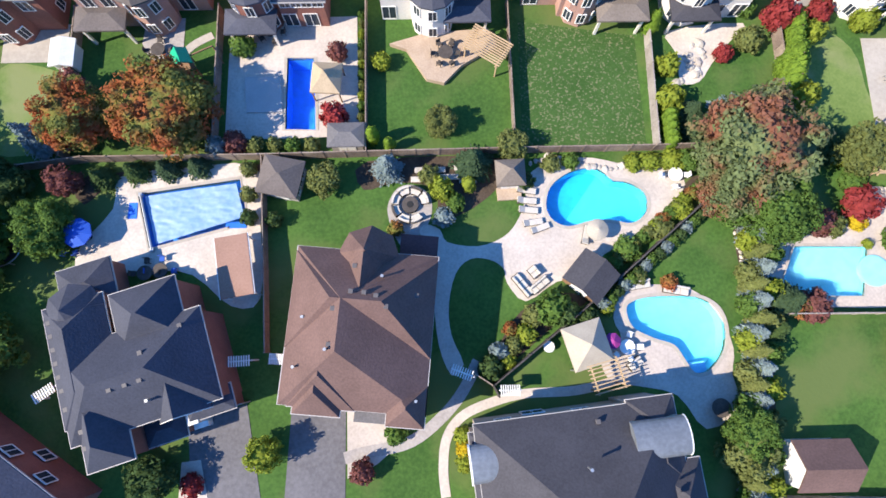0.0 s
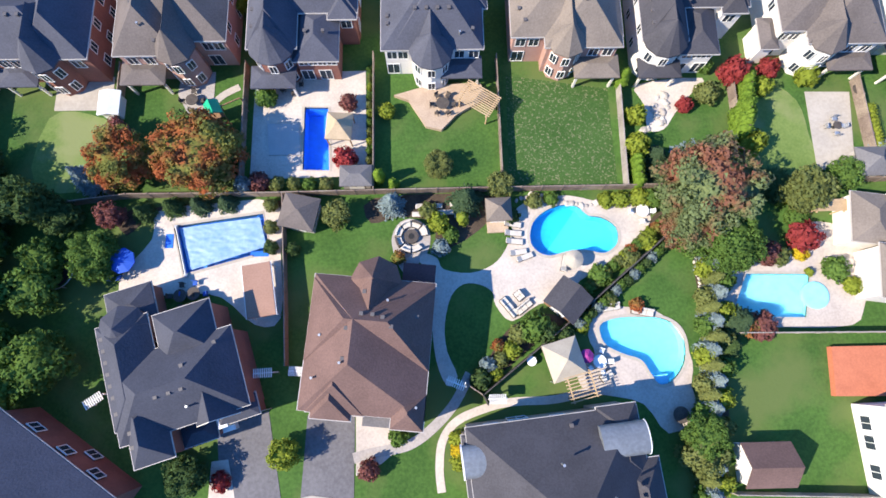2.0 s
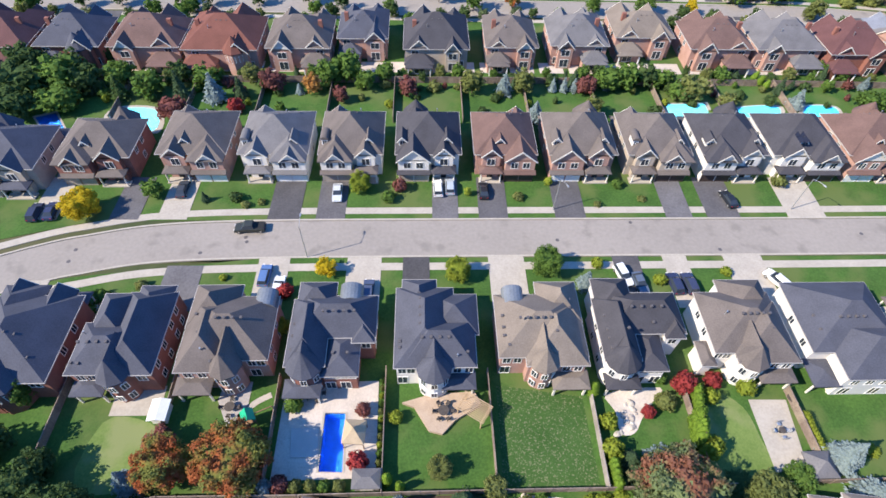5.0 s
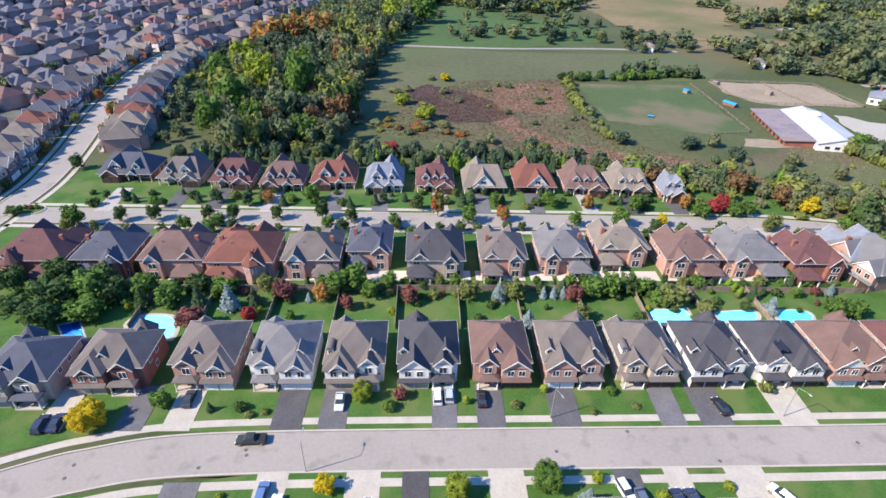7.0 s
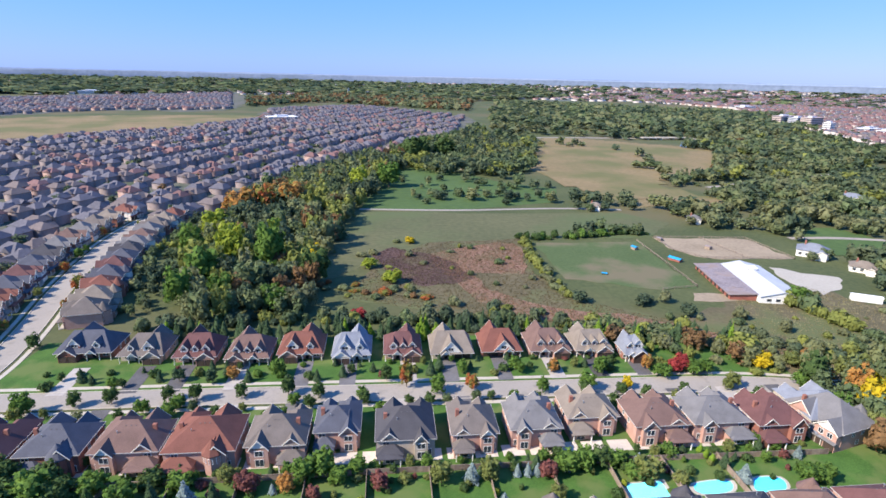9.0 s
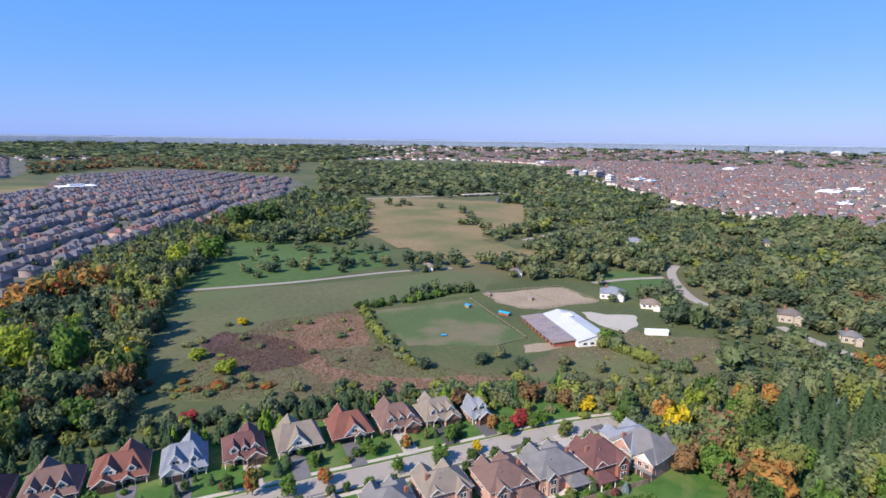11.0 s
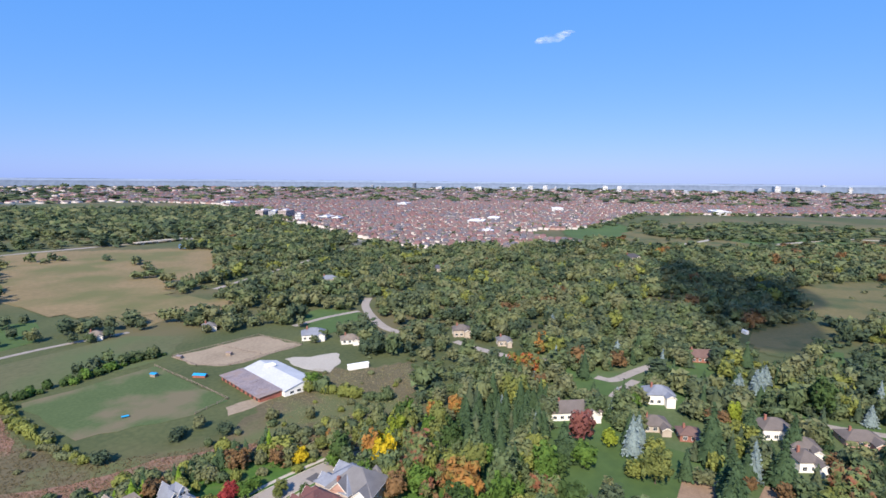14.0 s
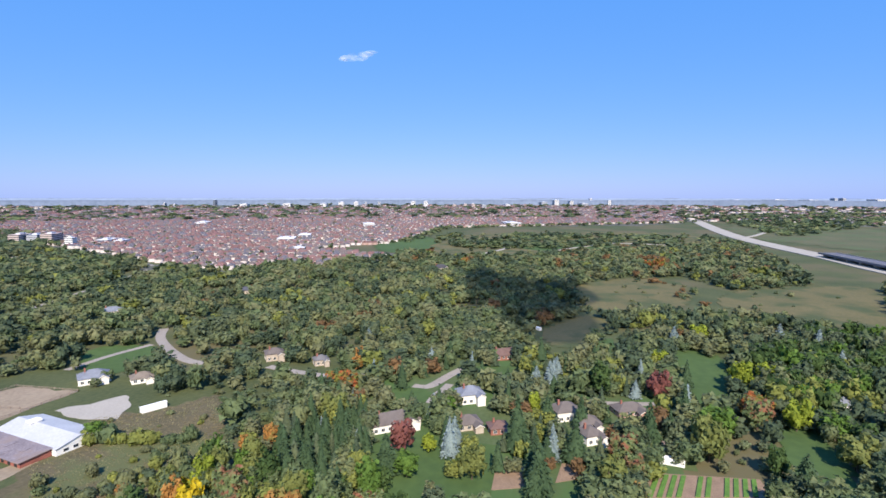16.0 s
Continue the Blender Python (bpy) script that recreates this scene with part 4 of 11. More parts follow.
def along(line, side, start, stop, gap, offset, group):
    pts = [Vector(p) for p in line]
    length, k = 0.0, 0
    for a, c in zip(pts, pts[1:]):
        seg = (c - a).length
        while start + k * gap < length + seg and start + k * gap < stop:
            t = (start + k * gap - length) / seg
            d = (c - a).normalized()
            nrm = Vector((-d.y, d.x)) * side
            p = a.lerp(c, t) + nrm * offset
            roof, wall = ROOF_CYCLE[(k * 3 + (5 if side > 0 else 1)) % 10], ("rose", "buff", "brick", "white")[(k + (side > 0)) % 4]
            face = math.degrees(math.atan2(-nrm.y, -nrm.x)) + 90
            suburban_house(f"two-storey {WALL_WORDS[wall]} house with {ROOF_WORDS[roof]} shingle roof", p.x, p.y, face, 12.5, 14, roof, wall, 900 + k * 2 + side, "mixed", group, lean=True)
            k += 1
        length += seg


along(S3, 1, 30, 330, 14.6, 18, "houses along the side street")
along(S3, -1, 66, 262, 13.4, 19, "houses along the side street")

# ---------------------------------------------------------------- trees


SPHERES = {}


def sphere(k):
    if k not in SPHERES:
        bm = bmesh.new()
        bmesh.ops.create_icosphere(bm, subdivisions=k, radius=1)
        SPHERES[k] = np.array([v.co[:] for v in bm.verts]), np.array([[v.index for v in p.verts] for p in bm.faces])
        bm.free()
    return SPHERES[k]


def lumpy(centres, radii, middle, k, rng, shrink=0.93, rough=0.085):
    """The joined skin of several round clumps as seen from their middle: vertices and triangles."""
    d, faces = sphere(k)
    c = np.asarray(centres) - middle
    along_c = d @ c.T
    disc = np.asarray(radii)[None] ** 2 - (c * c).sum(1)[None] + along_c ** 2
    r = np.where(disc > 0, along_c + np.sqrt(np.maximum(disc, 0)), 0).max(1)
    r = np.maximum(r, 0.12) * shrink * (1 + rng.normal(size=len(d)) * rough)
    return middle + d * r[:, None], faces


def leaf_cloud(centres, radii, n, size, rng, middle, squash):
    """Small leaves over the outer skins of several clumps: vertices and triangles."""
    centres, radii = np.asarray(centres), np.asarray(radii)
    which = rng.choice(len(centres), n * 2, p=radii ** 2 / np.sum(radii ** 2))
    d = rng.normal(size=(n * 2, 3))
    d /= np.linalg.norm(d, axis=1)[:, None]
    c = centres[which] + d * (radii[which] * rng.uniform(0.92, 1.10, n * 2))[:, None]
    gap = np.linalg.norm(c[:, None] - centres[None], axis=2) - radii[None] * 0.9
    keep = np.flatnonzero((gap > -0.02).all(1))[:n]
    c, d, n = c[keep], d[keep], len(keep)
    nrm = d + rng.normal(size=(n, 3)) * 0.5
    nrm /= np.linalg.norm(nrm, axis=1)[:, None]
    up = np.cross(nrm, rng.normal(size=(n, 3)))
    up /= np.linalg.norm(up, axis=1)[:, None] + 1e-9
    sd = np.cross(nrm, up)
    s = (size * rng.uniform(0.6, 1.3, n))[:, None]
    q = (1, 1, squash)
    v = np.stack([c - up * s * q * 1.25, c - (up * 0.1 + sd * 0.62) * s * q, c + up * s * q * 1.25, c + (up * 0.2 + sd * 0.62) * s * q], 1).reshape(-1, 3)
    k = 4 * np.arange(n)[:, None]
    return v, np.concatenate([k + (0, 1, 2), k + (0, 2, 3)])


def crown_shape(kind, n, size, seed, k):
    """A crown one unit in radius and one unit tall, standing at z = 0: n leaves over a skin of fineness k."""
    rng = np.random.default_rng(seed)
    if kind == "cone":
        t = np.sqrt(rng.uniform(0.0, 1, n))
        z = 1 - t * 0.93
        a = rng.uniform(0, math.tau, n)
        lay = 0.80 + 0.28 * ((z * 9) % 1.0)
        r = t * lay * rng.uniform(0.7, 1.05, n) * (0.86 + 0.14 * np.cos(a * 5 + seed + np.floor(z * 9)))
        c = np.stack([r * np.cos(a), r * np.sin(a), z], 1)
        out = np.stack([np.cos(a), np.sin(a), np.full(n, -0.12)], 1)
        side = np.stack([-np.sin(a), np.cos(a), rng.normal(size=n) * 0.25], 1)
        s = (size * rng.uniform(0.6, 1.3, n))[:, None]
        v = np.stack([c - out * s * 1.2, c + side * s * 0.6, c + out * s * 1.2, c - side * s * 0.6], 1)
        v[..., 2] = np.clip(v[..., 2], 0.02, 1.02)
        m = 9
        ang = np.arange(m) * math.tau / m
        core = [(0, 0, 0.95)]
        for zz, rr in ((0.7, 0.22), (0.4, 0.5), (0.12, 0.74)):
            wob = rr * rng.uniform(0.8, 1.1, m)
            core += list(zip(wob * np.cos(ang), wob * np.sin(ang), np.full(m, zz)))
        tri = [(0, 1 + i, 1 + (i + 1) % m) for i in range(m)]
        for lv in range(2):
            for i in range(m):
                p, q = 1 + lv * m + i, 1 + lv * m + (i + 1) % m
                tri += [(p, p + m, q + m), (p, q + m, q)]
        q = 4 * np.arange(n)[:, None]
        return np.concatenate([v.reshape(-1, 3), core]), np.concatenate([q + (0, 1, 2), q + (0, 2, 3), np.array(tri) + 4 * n])
    if kind == "round":
        m, squash = 26, 0.52
        u = (np.arange(m) + rng.uniform(0, 1, m)) / m
        a = np.arange(m) * 2.4 + rng.uniform(-0.4, 0.4, m)
        zz = 0.24 + 0.56 * u
        rad = np.sqrt(np.clip(1 - ((zz - 0.46) / 0.5) ** 2, 0.03, 1)) * 0.72 * rng.uniform(0.8, 1.06, m)
        cs = np.stack([rad * np.cos(a), rad * np.sin(a), zz / squash], 1)
        rs = rng.uniform(0.20, 0.32, m)
        cs[0], rs[0] = (0, 0, 0.50 / squash), 0.68
    elif kind == "column":
        m, squash = 7, 0.22
        zs = np.linspace(0.12, 0.86, m)
        cs = np.stack([rng.normal(size=m) * 0.1, rng.normal(size=m) * 0.1, zs / squash], 1)
        rs = 0.78 * np.sqrt(np.clip(1 - ((zs - 0.36) / 0.66) ** 2, 0.04, 1))
    else:
        m, squash = 11, 0.8
        a, r = rng.uniform(0, math.tau, m), rng.uniform(0.2, 0.62, m)
        cs = np.stack([r * np.cos(a), r * np.sin(a), rng.uniform(0.3, 0.66, m) / squash], 1)
        rs = rng.uniform(0.26, 0.42, m)
        cs[0], rs[0] = (0, 0, 0.5 / squash), 0.5
    mid = np.array((0, 0, cs[:, 2].mean()))
    v, f = lumpy(cs, rs, mid, k, rng)
    if n:
        lv, lf = leaf_cloud(cs, rs, n, size, rng, mid, 1.0)
        f, v = np.concatenate([f, lf + len(v)]), np.concatenate([v, lv])
    v[:, 2] = np.maximum(v[:, 2] * squash, 0.02)
    return v, f


def clump_crown(kind, n, size, seed, k, boughs=1.0, ragged=0.10):
    """A woodland crown of n leafy sprays over uneven boughs, with a dark inner mass: one unit in radius and in height."""
    if kind == "cone":
        return crown_shape("cone", max(24, int(n * 0.7)), size * 0.62, seed, 2)
    rng = np.random.default_rng(seed + 500)
    form = seed % 3
    if kind == "shrub":
        m, squash, low, high, wide = 9, 0.8, 0.25, 0.62, 0.66
    else:
        m, squash, low, high, wide = ((15, 0.48, 0.26, 0.80, 0.74), (13, 0.34, 0.16, 0.86, 0.66), (17, 0.42, 0.20, 0.84, 0.78))[form]
    m = int(m * boughs)
    fine = boughs ** -0.5
    u = (np.arange(m) + rng.uniform(0, 1, m)) / m
    a = np.arange(m) * 2.4 + rng.uniform(-0.6, 0.6, m)
    zz = low + (high - low) * u
    rad = np.sqrt(np.clip(1 - ((zz - 0.44) / 0.56) ** 2, 0.02, 1)) * (wide + (1 - fine) * 0.14) * rng.uniform(0.66, 1.05, m)
    cs = np.stack([rad * np.cos(a), rad * np.sin(a), zz / squash], 1)
    rs = rng.uniform(0.20, 0.36, m) * fine
    cs[0], rs[0] = (0, 0, 0.48 / squash), 0.60
    mid = np.array((0, 0, cs[:, 2].mean()))
    v, f = lumpy(cs, rs, mid, k, rng, 0.93 if boughs < 1.5 else 0.86, 0.05)
    which = rng.choice(m, n * 3, p=rs ** 2 / np.sum(rs ** 2))
    d = rng.normal(size=(n * 3, 3))
    d /= np.linalg.norm(d, axis=1)[:, None]
    c = cs[which] + d * (rs[which] * rng.uniform(1 - ragged, 1 + ragged * (1 if boughs < 1.5 else 3), n * 3))[:, None]
    gap = np.linalg.norm(c[:, None] - cs[None], axis=2) - rs[None] * 0.86
    keep = np.flatnonzero((gap > -0.03).all(1))[:n]
    c, d, n = c[keep], d[keep], len(keep)
    nrm = d + rng.normal(size=(n, 3)) * (0.13 if boughs < 1.4 else 0.22 if boughs < 2.5 else 0.38) + (0, 0, 0.10)
    nrm /= np.linalg.norm(nrm, axis=1)[:, None]
    up = np.cross(nrm, rng.normal(size=(n, 3)))
    up /= np.linalg.norm(up, axis=1)[:, None] + 1e-9
    sd = np.cross(nrm, up)
    s = size * rng.uniform(0.55, 1.25, (n, 3, 1))
    lv = np.stack([c + s[:, 0] * up, c + s[:, 1] * (0.87 * sd - 0.5 * up), c - s[:, 2] * (0.87 * sd + 0.5 * up)], 1).reshape(-1, 3)
    f, v = np.concatenate([f, np.arange(3 * n).reshape(-1, 3) + len(v)]), np.concatenate([v, lv])
    v[:, 2] = np.maximum(v[:, 2] * squash, 0.02)
    return v, f


CROWNS, TRUNKS = {}, {}


# leaves, leaf size and skin by kind: for the large trees near the gardens, for those close by, and for the rest
LEAVES = {"round": ((7600, 0.050, 3), (1900, 0.088, 2), (560, 0.155, 2)), "cone": ((3000, 0.055, 3), (1500, 0.070, 3), (620, 0.105, 2)), "column": ((800, 0.08, 3), (420, 0.10, 3), (150, 0.14, 2)), "shrub": ((1500, 0.10, 2), (600, 0.145, 2), (160, 0.26, 1))}


def crown_mesh(kind, colour, variant, level=1):
    key = (kind, colour, variant, level)
    if key not in CROWNS:
        n, size, k = LEAVES[kind][level]
        look_of = (kind, n, size, variant * 17 + len(kind), k)
        CROWNS[key] = mesh_np("crown", *(clump_crown(*look_of, boughs=(5.0, 3.2, 1.7)[level], ragged=(0.16, 0.14, 0.10)[level]) if kind in ("round", "shrub") else crown_shape(*look_of)), LEAF[colour])
        CROWNS[key].polygons.foreach_set("use_smooth", np.ones(len(CROWNS[key].polygons), bool))
    return CROWNS[key]


def trunk_mesh(kind):
    if kind not in TRUNKS:
        bm = bmesh.new()
        if kind == "round":
            rod(bm, (0, 0, -0.02), (0, 0, 0.45), 0.045, 7)
            for i in range(5):
                a = i * 1.257
                rod(bm, (0, 0, 0.22 + i * 0.03), (0.5 * math.cos(a), 0.5 * math.sin(a), 0.62), 0.018, 5)
        else:
            rod(bm, (0, 0, -0.02), (0, 0, 0.9), 0.05, 6)
        TRUNKS[kind] = mesh_bm("trunk", bm, BARK)
    return TRUNKS[kind]


TREE_WORDS = {"green": "green leafy", "lime": "lime-green", "dark": "dark green", "olive": "olive-green", "yellow": "bright yellow autumn", "orange": "orange autumn", "rust": "red and green autumn", "bronze": "olive-green and rust-tinged",
              "red": "crimson", "plum": "purple-leaved", "spruce": "dark green spruce", "blue": "silver-blue spruce", "cedar": "bright green cedar", "wood_green": "green", "wood_dark": "dark green", "wood_olive": "olive-green", "wood_lime": "yellow-green", "wood_orange": "orange autumn"}


def tree(x, y, r, h, colour="green", kind="round", fine=False, where="in the garden", base=0.1):
    name = {"round": "tree", "cone": "conifer", "column": "cedar", "shrub": "shrub"}[kind]
    word = {"round": "tree", "cone": "conifer", "column": "column-shaped cedar", "shrub": "shrub"}[kind]
    t = thing(name, f"{TREE_WORDS[colour]} {word} {where}", "shrub" if kind == "shrub" else "tree", x, y, base, (x * 37 + y * 53) % 360)
    t.scale = (r, r, h)
    level = 0 if fine else 1 if math.hypot(x, y) < 75 else 2
    part("crown", crown_mesh(kind, colour, int(abs(x * 3 + y * 7)) % 3, level), None, t)
    if kind != "shrub":
        part("trunk", trunk_mesh("round" if kind == "round" else "stem"), None, t)
    return t


# ---------------------------------------------------------------- the nearest houses


def big_house(label, x, y, rz, roof, wall, hips, gables=(), turrets=(), windows=(), ez=6.0, slope=0.66, vents=()):
    """A large house put together from hip-roofed blocks: x0, y0, x1, y1, eave height."""
    h = thing("house", label, "house", x, y, 0, rz, "houses round the gardens")
    R, W = ROOF[roof], WALL[wall]
    for i, (x0, y0, x1, y1, z, *sl) in enumerate(hips):
        house_part(h, "wall" if i == 0 else "wing_wall", W, box, x0 + 0.2, y0 + 0.2, 0, x1 - 0.2, y1 - 0.2, z - 0.1)
        roof_hip(h, R, "roof" if i == 0 else "wing_roof", x0 + 0.2, y0 + 0.2, x1 - 0.2, y1 - 0.2, z, sl[0] if sl else slope, 0.25)
        eaves(h, x0 + 0.2, y0 + 0.2, x1 - 0.2, y1 - 0.2, z, 0.26)
    for g in gables:
        roof_gable(h, R, W, "gable_roof", *g)
    for t in turrets:
        roof_turret(h, R, W, *t)
    for wd in windows:
        window(h, *wd)
    m = vent_mesh()
    for vx, vy, vz, kind in vents:
        part("vent_pipe" if kind == "pipe" else "roof_vent", m[kind], None, h, m=pose(vx, vy, vz))
    return h


brown = big_house("large house with brown shingle hip roof and red-brick walls", -7, 2, -6, "brown", "brick",
                  [(-5.4, -6.9, 0.3, -0.8, 6.0, 1.0), (-4.9, -7.5, -0.9, -1.4, 6.0, 1.02), (3.2, -7.9, 6.4, -4.5, 6.0, 0.95)],
                  [], [(0.2, 6.6, 2.45, 6.0, 3.5)],
                  [(-4, -7.3, 3.4, 0, 1.4, 1.5), (-6.0, 2, 3.4, -90, 1.2, 1.4), (-6.0, -2, 3.4, -90, 1.2, 1.4), (6.2, 3, 3.4, 90, 1.2, 1.4), (6.2, 0, 0.9, 90, 1.2, 1.4), (4.5, 6.7, 3.4, 180, 1.6, 1.4), (-4, 6.7, 3.4, 180, 1.6, 1.4)],
                  vents=[(-0.4, 2.9, 9.85, "vent"), (0.7, 2.9, 9.85, "vent"), (1.7, 2.7, 9.85, "vent"), (2.6, 1.9, 9.8, "vent"), (4.9, 3.2, 7.6, "vent"), (-1.7, 1.4, 9.8, "vent"), (-1.7, -1.5, 9.8, "vent"), (-1.9, -1.9, 9.6, "pipe"),
                         (1.9, 4.5, 8.3, "pipe"), (-4.6, 0.6, 7.3, "pipe"), (5.6, -5.6, 6.5, "pipe"), (-4.9, -3.6, 7.1, "pipe"), (-0.5, 5.2, 8.6, "vent")])
house_part(brown, "main_wall", WALL["brick"], box, -6.0, -6.6, 0, 6.2, 6.7, 5.9)
house_part(brown, "main_roof", ROOF["brown"], ridge_hip, -5.95, -6.6, 6.15, 6.7, 6.0, (-1.1, -2.0), (-1.1, 2.25), 10.3)
house_part(brown, "cross_roof", ROOF["brown"], hip, -6.0, -1.75, 6.2, 6.25, 6.05, 1.0, 0.3)
house_part(brown, "turret_saddle", ROOF["brown"], gable, None, 0.2, 6.3, 3.2, 2.2, 6.0, 1.56, 0.05)
eaves(brown, -6.0, -6.6, 6.2, 6.7, 6.0, 0.26)
house_part(brown, "flat_porch_roof", ROOF["grey"], box, 0.0, -8.2, 2.9, 3.1, -6.6, 3.15, 0.05)
for px in (0.2, 2.9):
    house_part(brown, "porch_column", TRIM, cyl, px, -7.9, 0, 2.9, 0.2, 0.18, 10)
house_part(brown, "rear_balcony_roof", ROOF["maroon"], box, 2.7, 7.3, 3.2, 6.3, 9.4, 3.4, 0.04)
for s in (-4.6, -2.5):
    part("garage_door", garage_mesh(1.9), None, brown, m=pose(s + 0.65, -7.33, 0.05))

dark = big_house("large house with slate-grey hip roof and red-brick walls", -26, 0, 17, "ink", "brick",
                 [(-7.0, -5.5, 5.9, 2.7, 6.0, 0.8), (-7.2, -4.0, -2.0, 6.6, 6.0, 0.77), (-1.4, 0.6, 4.4, 6.1, 6.0, 0.85), (-6.1, -8.0, -2.2, -1.6, 6.0, 1.1), (-7.2, 6.5, -2.2, 10.6, 3.2, 0.5), (1.6, -6.6, 5.8, -4.4, 3.2, 0.5), (-2.3, -7.6, 1.2, -5.3, 3.2, 0.4)],
                 [(2.6, -5.62, -1.5, 1.9, 6.0, 1.05)], [(-4.6, 5.6, 2.35, 6.0, 1.95)],
                 [(5.6, 0.5, 3.4, 90, 1.2, 1.4), (5.6, -2.5, 3.4, 90, 1.0, 1.2), (-6.95, 2, 3.4, -90, 1.2, 1.4), (-6.95, -2, 3.4, -90, 1.2, 1.4), (1, 5.9, 0.6, 180, 2.2, 2.0), (2.6, -5.6, 3.5, 0, 1.4, 1.4)],
                 vents=[(-6.5, 5.2, 6.55, "vent"), (-6.5, 4.0, 6.55, "vent"), (-6.5, 2.8, 6.55, "vent"), (-6.5, 1.6, 6.55, "vent"), (-6.5, 0.4, 6.55, "vent"), (-6.4, -0.8, 6.6, "vent"), (-6.4, -2.4, 6.6, "vent"), (-1.5, -2.2, 8.6, "vent"), (-0.2, -2.2, 8.6, "vent"), (1.0, -2.2, 8.6, "vent"), (-5.4, -4.6, 6.8, "vent"), (-5.4, -6.0, 6.8, "vent"), (0.8, -3.9, 7.3, "pipe"), (1.3, 0.0, 8.2, "vent"), (4.4, 1.4, 7.0, "vent")])
for s in (2.7, 5.0):
    part("garage_door", garage_mesh(2.2), None, dark, m=pose(s, -6.43, 0.05))
house_part(dark, "white_balcony", WHITE, box, -0.4, -7.4, 0.2, 2.4, -6.7, 1.2, 0.05)
house_part(dark, "porch_column", WHITE, box, 1.4, -6.9, 0, 2.4, -5.0, 3.2, 0.04)

corner = big_house("large house with charcoal shingle hip roof and arched dormer", 13, -10, 6, "charcoal", "buff",
                   [(-9.7, -9.4, 7.6, 4.7, 6.0, 0.72), (3.6, -2.0, 7.55, 5.0, 6.0, 0.8), (-10.2, -8, -4, 4.0, 5.6, 0.7), (4.4, -9.6, 8.9, -0.4, 5.8, 0.95)],
                   [], [], [(-7, 4.6, 3.4, 180, 1.4, 1.4), (0, 4.6, 3.4, 180, 1.4, 1.4), (-4, 4.6, 0.7, 180, 2.0, 2.0)],
                   vents=[(0.6, 3.8, 7.0, "vent"), (2.8, -2.4, 10.5, "pipe"), (3.3, -2.9, 10.3, "vent"), (3.3, -3.9, 10.3, "vent"), (-1.5, 1.0, 10.2, "pipe")])


def barrel(bm, x0, x1, y, z, r, n=14):
    """A barrel-vaulted dormer along x."""
    pr = [(y + r * math.cos(math.pi * i / n), z + 0.62 * r * math.sin(math.pi * i / n)) for i in range(n + 1)]
    a, b = [bm.verts.new((x0, py, pz)) for py, pz in pr], [bm.verts.new((x1, py, pz)) for py, pz in pr]
    for i in range(n):
        bm.faces.new((a[i], a[i + 1], b[i + 1], b[i]))
    bm.faces.new(a[::-1]), bm.faces.new(b), bm.faces.new((a[0], b[0], b[n], a[n]))


house_part(corner, "arched_dormer_roof", METAL_ROOF, barrel, 3.0, 7.5, 1.95, 7.5, 1.6)
house_part(corner, "dormer_wall", WALL["buff"], box, 5.0, 0.45, 5.7, 7.4, 3.45, 7.5)
house_part(corner, "arched_dormer_edge", WHITE, barrel, 7.5, 7.6, 1.95, 7.46, 1.66)
house_part(corner, "arched_dormer_roof", METAL_ROOF, barrel, -10.4, -7.6, 1.6, 6.1, 1.6)
house_part(corner, "arched_dormer_edge", WHITE, barrel, -10.5, -10.35, 1.6, 6.05, 1.7)

big_house("brick house with slate-grey shingle roof beside the drive", -40.3, -11.8, -35, "slate", "brick", [(-7.5, -5.5, 7.5, 5.0, 6.0, 0.7)], windows=[(-4, 5.0, 3.4, 180, 1.3, 1.4), (0, 5.0, 3.4, 180, 1.3, 1.4), (4, 5.0, 3.4, 180, 1.3, 1.4), (1.5, 5.0, 0.8, 180, 1.3, 1.4)])
big_house("pale house with grey-brown shingle roof beside the patio", 57.5, 11, -8, "tan", "white", [(-6.5, -5, 8, 6.5, 4.4, 0.6), (-10.4, 0.2, -6.0, 6.0, 3.6, 0.5), (-8, -6, 0, 0, 4.4, 0.6)], windows=[(-6.3, -2, 0.8, -90, 1.6, 1.6)])
big_house("white stucco house with grey roof and a terracotta terrace", 51.8, -9.5, 2, "grey", "white", [(-5.6, -6.0, 6, 4.6, 5.6, 0.6)], windows=[(-5.4, 2.5, 1.0, -90, 1.4, 1.4), (-5.4, 0.5, 1.0, -90, 1.4, 1.4), (-5.4, -2.5, 1.0, -90, 1.4, 1.4)])
TERRACOTTA = surface("terracotta_tile", (0.50, 0.17, 0.09), (0.40, 0.13, 0.07), 0.5, 5, 0.8, 0.2)
slab("terrace", [(44.6, 1.0), (55, 1.0), (55, -4.6), (44.2, -4.4)], 0, 0.9, TERRACOTTA, "raised terracotta terrace beside the white house", "terrace")

